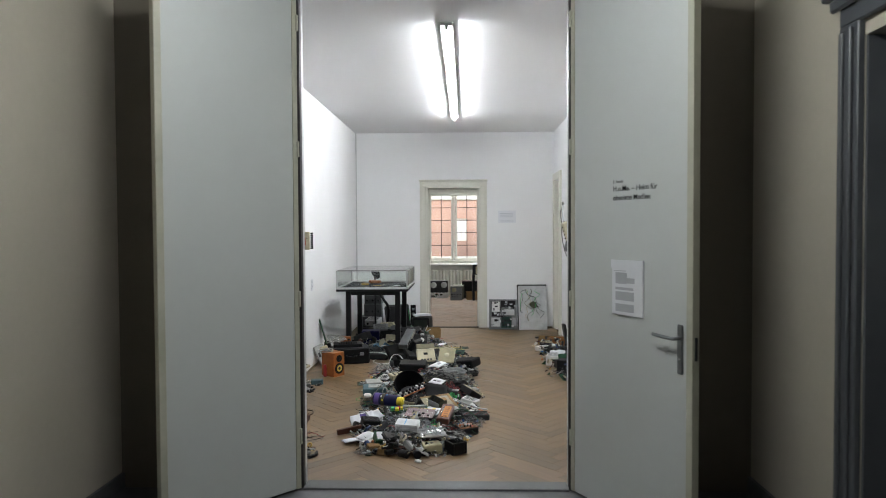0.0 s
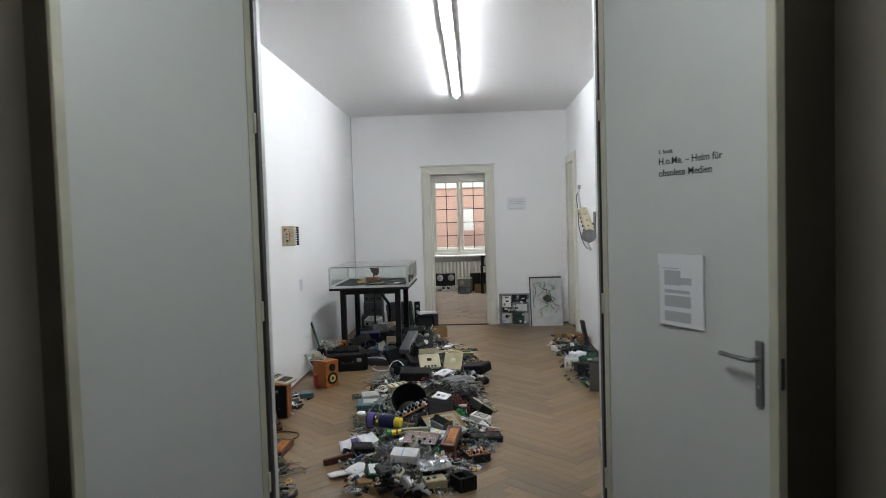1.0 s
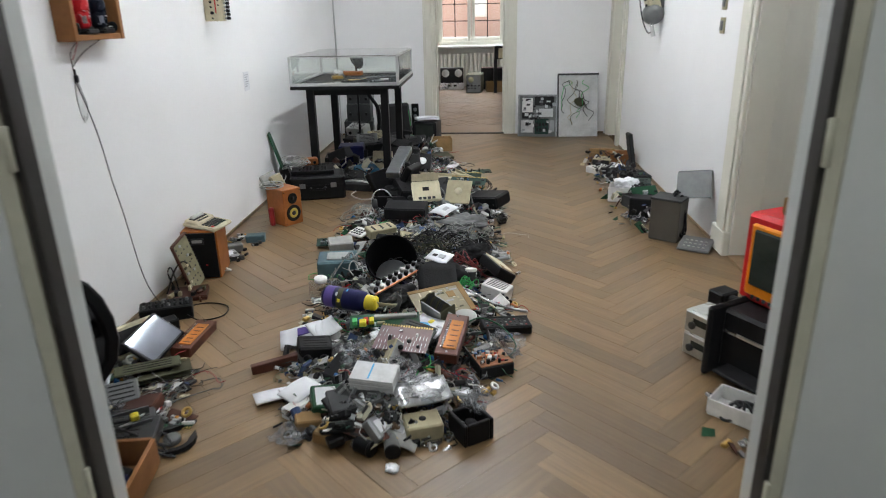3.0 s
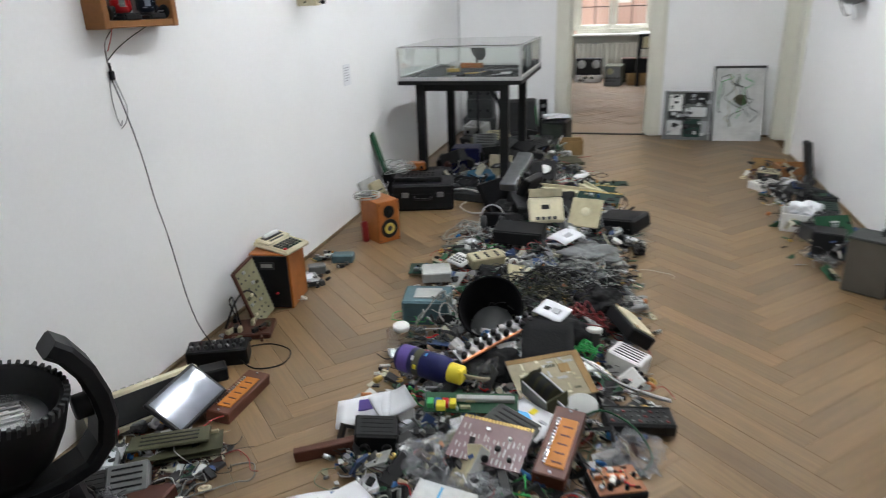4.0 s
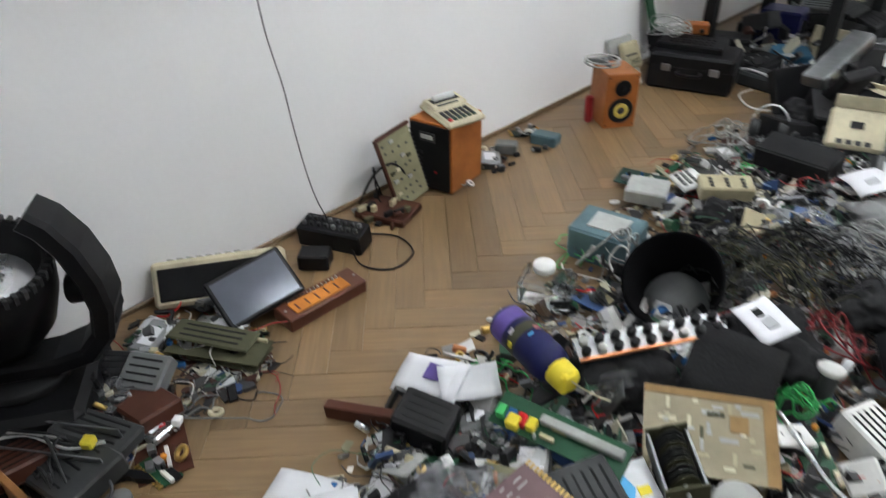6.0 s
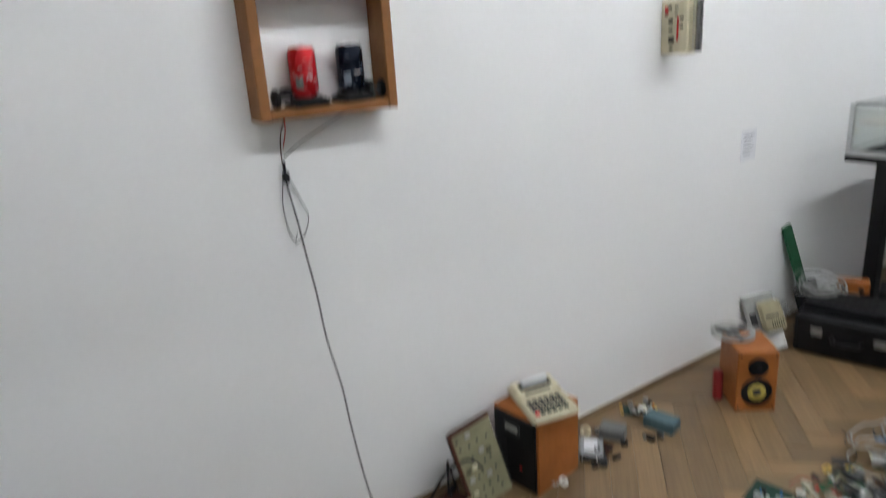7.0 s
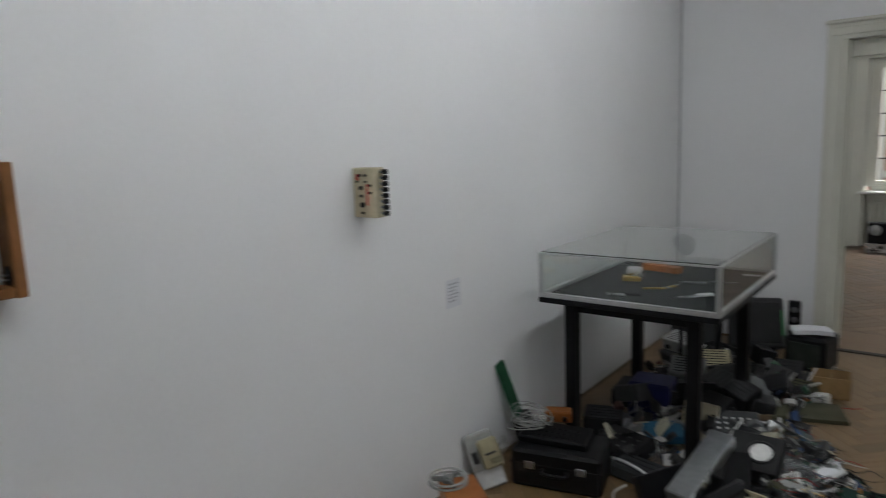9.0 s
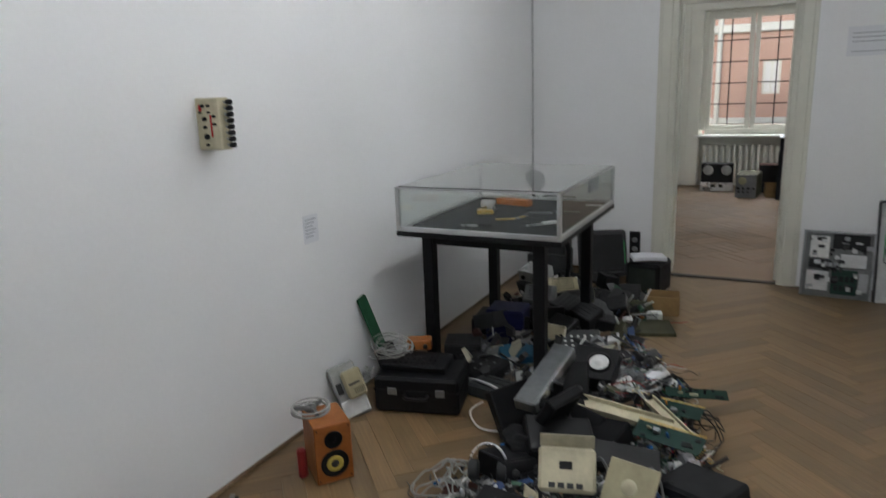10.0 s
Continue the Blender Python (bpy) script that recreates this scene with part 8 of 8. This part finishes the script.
open_box("cardboard_box", frame_m(0.42, 16.45, 0.0, 5), (0.36, 0.3, 0.18), P["card"], "brown open cardboard box on the parquet", "cardboard box")
device("brown_radio", frame_m(0.38, 16.86, 0.0, 0), (0.5, 0.25, 0.42), P["brown"], "brown wooden radio cabinet by the radiator", "radio", front=P["soot"])
t = thing("piano", frame_m(0.74, 16.35, 0.0, 0), "black and cream upright cabinet with a papered top", "cabinet")
part("body", slab(-0.35, 0.45, -0.25, 0.35, 0.62, 0.86, bevel=0.01), P["black"], t)
part("cheek", slab(-0.36, -0.30, -0.22, 0.30, 0.0, 0.62, bevel=0.006), P["black"], t)
part("cheek", slab(0.40, 0.45, -0.22, 0.30, 0.0, 0.62, bevel=0.006), P["black"], t)
part("front_board", slab(-0.28, 0.38, -0.258, -0.248, 0.64, 0.82), P["beige"], t, "cream fabric front")
part("top_paper", slab(-0.36, 0.44, -0.26, 0.34, 0.86, 0.87), PAPER, t)

# ---- side room ----
z = 0.0
for h, w, tone, word in ((0.62, 0.5, "wood", "orange veneered"), (0.50, 0.5, "wood", "orange-brown veneered"), (0.42, 0.48, "brown", "dark brown"), (0.4, 0.44, "black", "black")):
    t = device("stacked_cabinet", frame_m(3.70, 9.45, z, 4), (w, 0.5, h), P[tone], word + " cabinet in a stack in the side room", "cabinet", front=P[tone], knobs=0, group="cabinets in the side room")
    part("inset", slab(-w * 0.38, w * 0.38, -0.258, -0.252, h * 0.15, h * 0.85), P["cream" if tone == "wood" else "dark"], t)
    z += h

# ---- parquet, last ----
PW, PL = 0.0955, 0.66


def herringbone(x0, x1, y0, y1, ox, oy, width, length):
    """Plank poses in a herringbone whose points run along y."""
    n = length / width
    turn = rot(0, 0, 45)
    out = []
    for j in range(-40, 41):
        for i in range(-140, 141):
            for vert in (0, 1):
                if vert:
                    cx, cy, a = n + i + 0.5 + n * j, 1 - n / 2 + i - n * j, 135
                else:
                    cx, cy, a = i + n / 2 + n * j, i + 0.5 - n * j, 45
                p = turn @ Vector((cx * width, cy * width, 0))
                x, y = p.x + ox, p.y + oy
                if x0 - 0.3 < x < x1 + 0.3 and y0 - 0.3 < y < y1 + 0.3:
                    out.append((x, y, a))
    return out


def clipped_plank(x, y, a, x0, x1, y0, y1, length, width, top):
    """A plank cut off at the edges of its floor, or None when nothing is left."""
    bm = slab(-length / 2 + 0.0003, length / 2 - 0.0003, -width / 2 + 0.0003, width / 2 - 0.0003, -0.012, top)
    inv = at(x, y, 0, 0, 0, a).inverted()
    for co, no in (((x0, y0, 0), (-1, 0, 0)), ((x1, y1, 0), (1, 0, 0)), ((x0, y0, 0), (0, -1, 0)), ((x1, y1, 0), (0, 1, 0))):
        c = inv @ Vector(co)
        nn = inv.to_3x3() @ Vector(no)
        got = bmesh.ops.bisect_plane(bm, geom=bm.verts[:] + bm.edges[:] + bm.faces[:], plane_co=c, plane_no=nn, clear_outer=True)
        if not bm.faces:
            break
        cut = [e for e in got["geom_cut"] if isinstance(e, bmesh.types.BMEdge)]
        if cut:
            bmesh.ops.holes_fill(bm, edges=cut)
    if len(bm.faces) < 5:
        bm.free()
        return None
    return bm


floor_main = thing("floor", at(0, 0, 0), "worn oak herringbone parquet floor", "floor", kind="structure")
whole = None
rnd = random.Random(4)
X0, X1, Y0, Y1 = XL, XR, YN, YF
for x, y, a in herringbone(X0, X1, Y0, Y1, -0.97, 5.41, PW, PL):
    r = PL * 0.36 + 0.05
    inside = X0 + r < x < X1 - r and Y0 + r < y < Y1 - r
    if inside:
        if whole is None:
            whole = mesh_of("plank", slab(-PL / 2 + 0.0003, PL / 2 - 0.0003, -PW / 2 + 0.0003, PW / 2 - 0.0003, -0.012, 0.0, bevel=0.0008), OAK)
        ob = new("plank", whole)
        ob.matrix_world = at(x, y, rnd.uniform(-0.0007, 0.0), 0, 0, a)
        ob.parent = floor_main
    else:
        bm = clipped_plank(x, y, a, X0, X1, Y0, Y1, PL, PW, 0.0)
        if bm:
            ob = new("plank", mesh_of("plank", bm, OAK))
            ob.matrix_world = at(x, y, 0, 0, 0, a)
            ob.parent = floor_main
# side and back room floors, joined
verts, faces = [], []


def block(x, y, a, lx, ly, x0, x1, y0, y1):
    if not (x0 < x < x1 and y0 < y < y1):
        return
    m = at(x, y, 0, 0, 0, a)
    k = len(verts)
    for sx, sy in ((-1, -1), (1, -1), (1, 1), (-1, 1)):
        for z in (-0.012, 0.0):
            verts.append(tuple(m @ Vector((sx * lx, sy * ly, z))))
    faces.extend([(k + 1, k + 3, k + 5, k + 7), (k, k + 2, k + 3, k + 1), (k + 2, k + 4, k + 5, k + 3), (k + 4, k + 6, k + 7, k + 5), (k + 6, k, k + 1, k + 7)])


for x, y, a in herringbone(XR + 0.15, 6.0, 4.7, 9.95, -0.97, 5.41, PW, PL):
    block(x, y, a, PL / 2 - 0.001, PW / 2 - 0.001, XR + 0.25, 5.95, 4.8, 9.9)
me = bpy.data.meshes.new("floor_side")
me.from_pydata(verts, [], faces)
me.materials.append(OAK)
tagged(new("floor_side", me), "oak herringbone floor of the side room", "floor", kind="structure")
verts, faces = [], []
for i in range(-12, 14):
    for j in range(-14, 16):
        for k in range(4):
            q = rot(0, 0, 45) @ Vector((i * 0.42 + (0 if (i + j) % 2 else (k - 1.5) * 0.105), j * 0.42 + ((k - 1.5) * 0.105 if (i + j) % 2 else 0), 0))
            turned = 45 if (i + j) % 2 else 135
            block(q.x, q.y + 14.8, turned, 0.2062, 0.0500, -1.35, 3.3, YF + 0.40, Y2 + 0.12)
me = bpy.data.meshes.new("floor_back")
me.from_pydata(verts, [], faces)
me.materials.append(OAK2)
tagged(new("floor_back", me), "dark oak panel parquet of the back room", "floor", kind="structure")
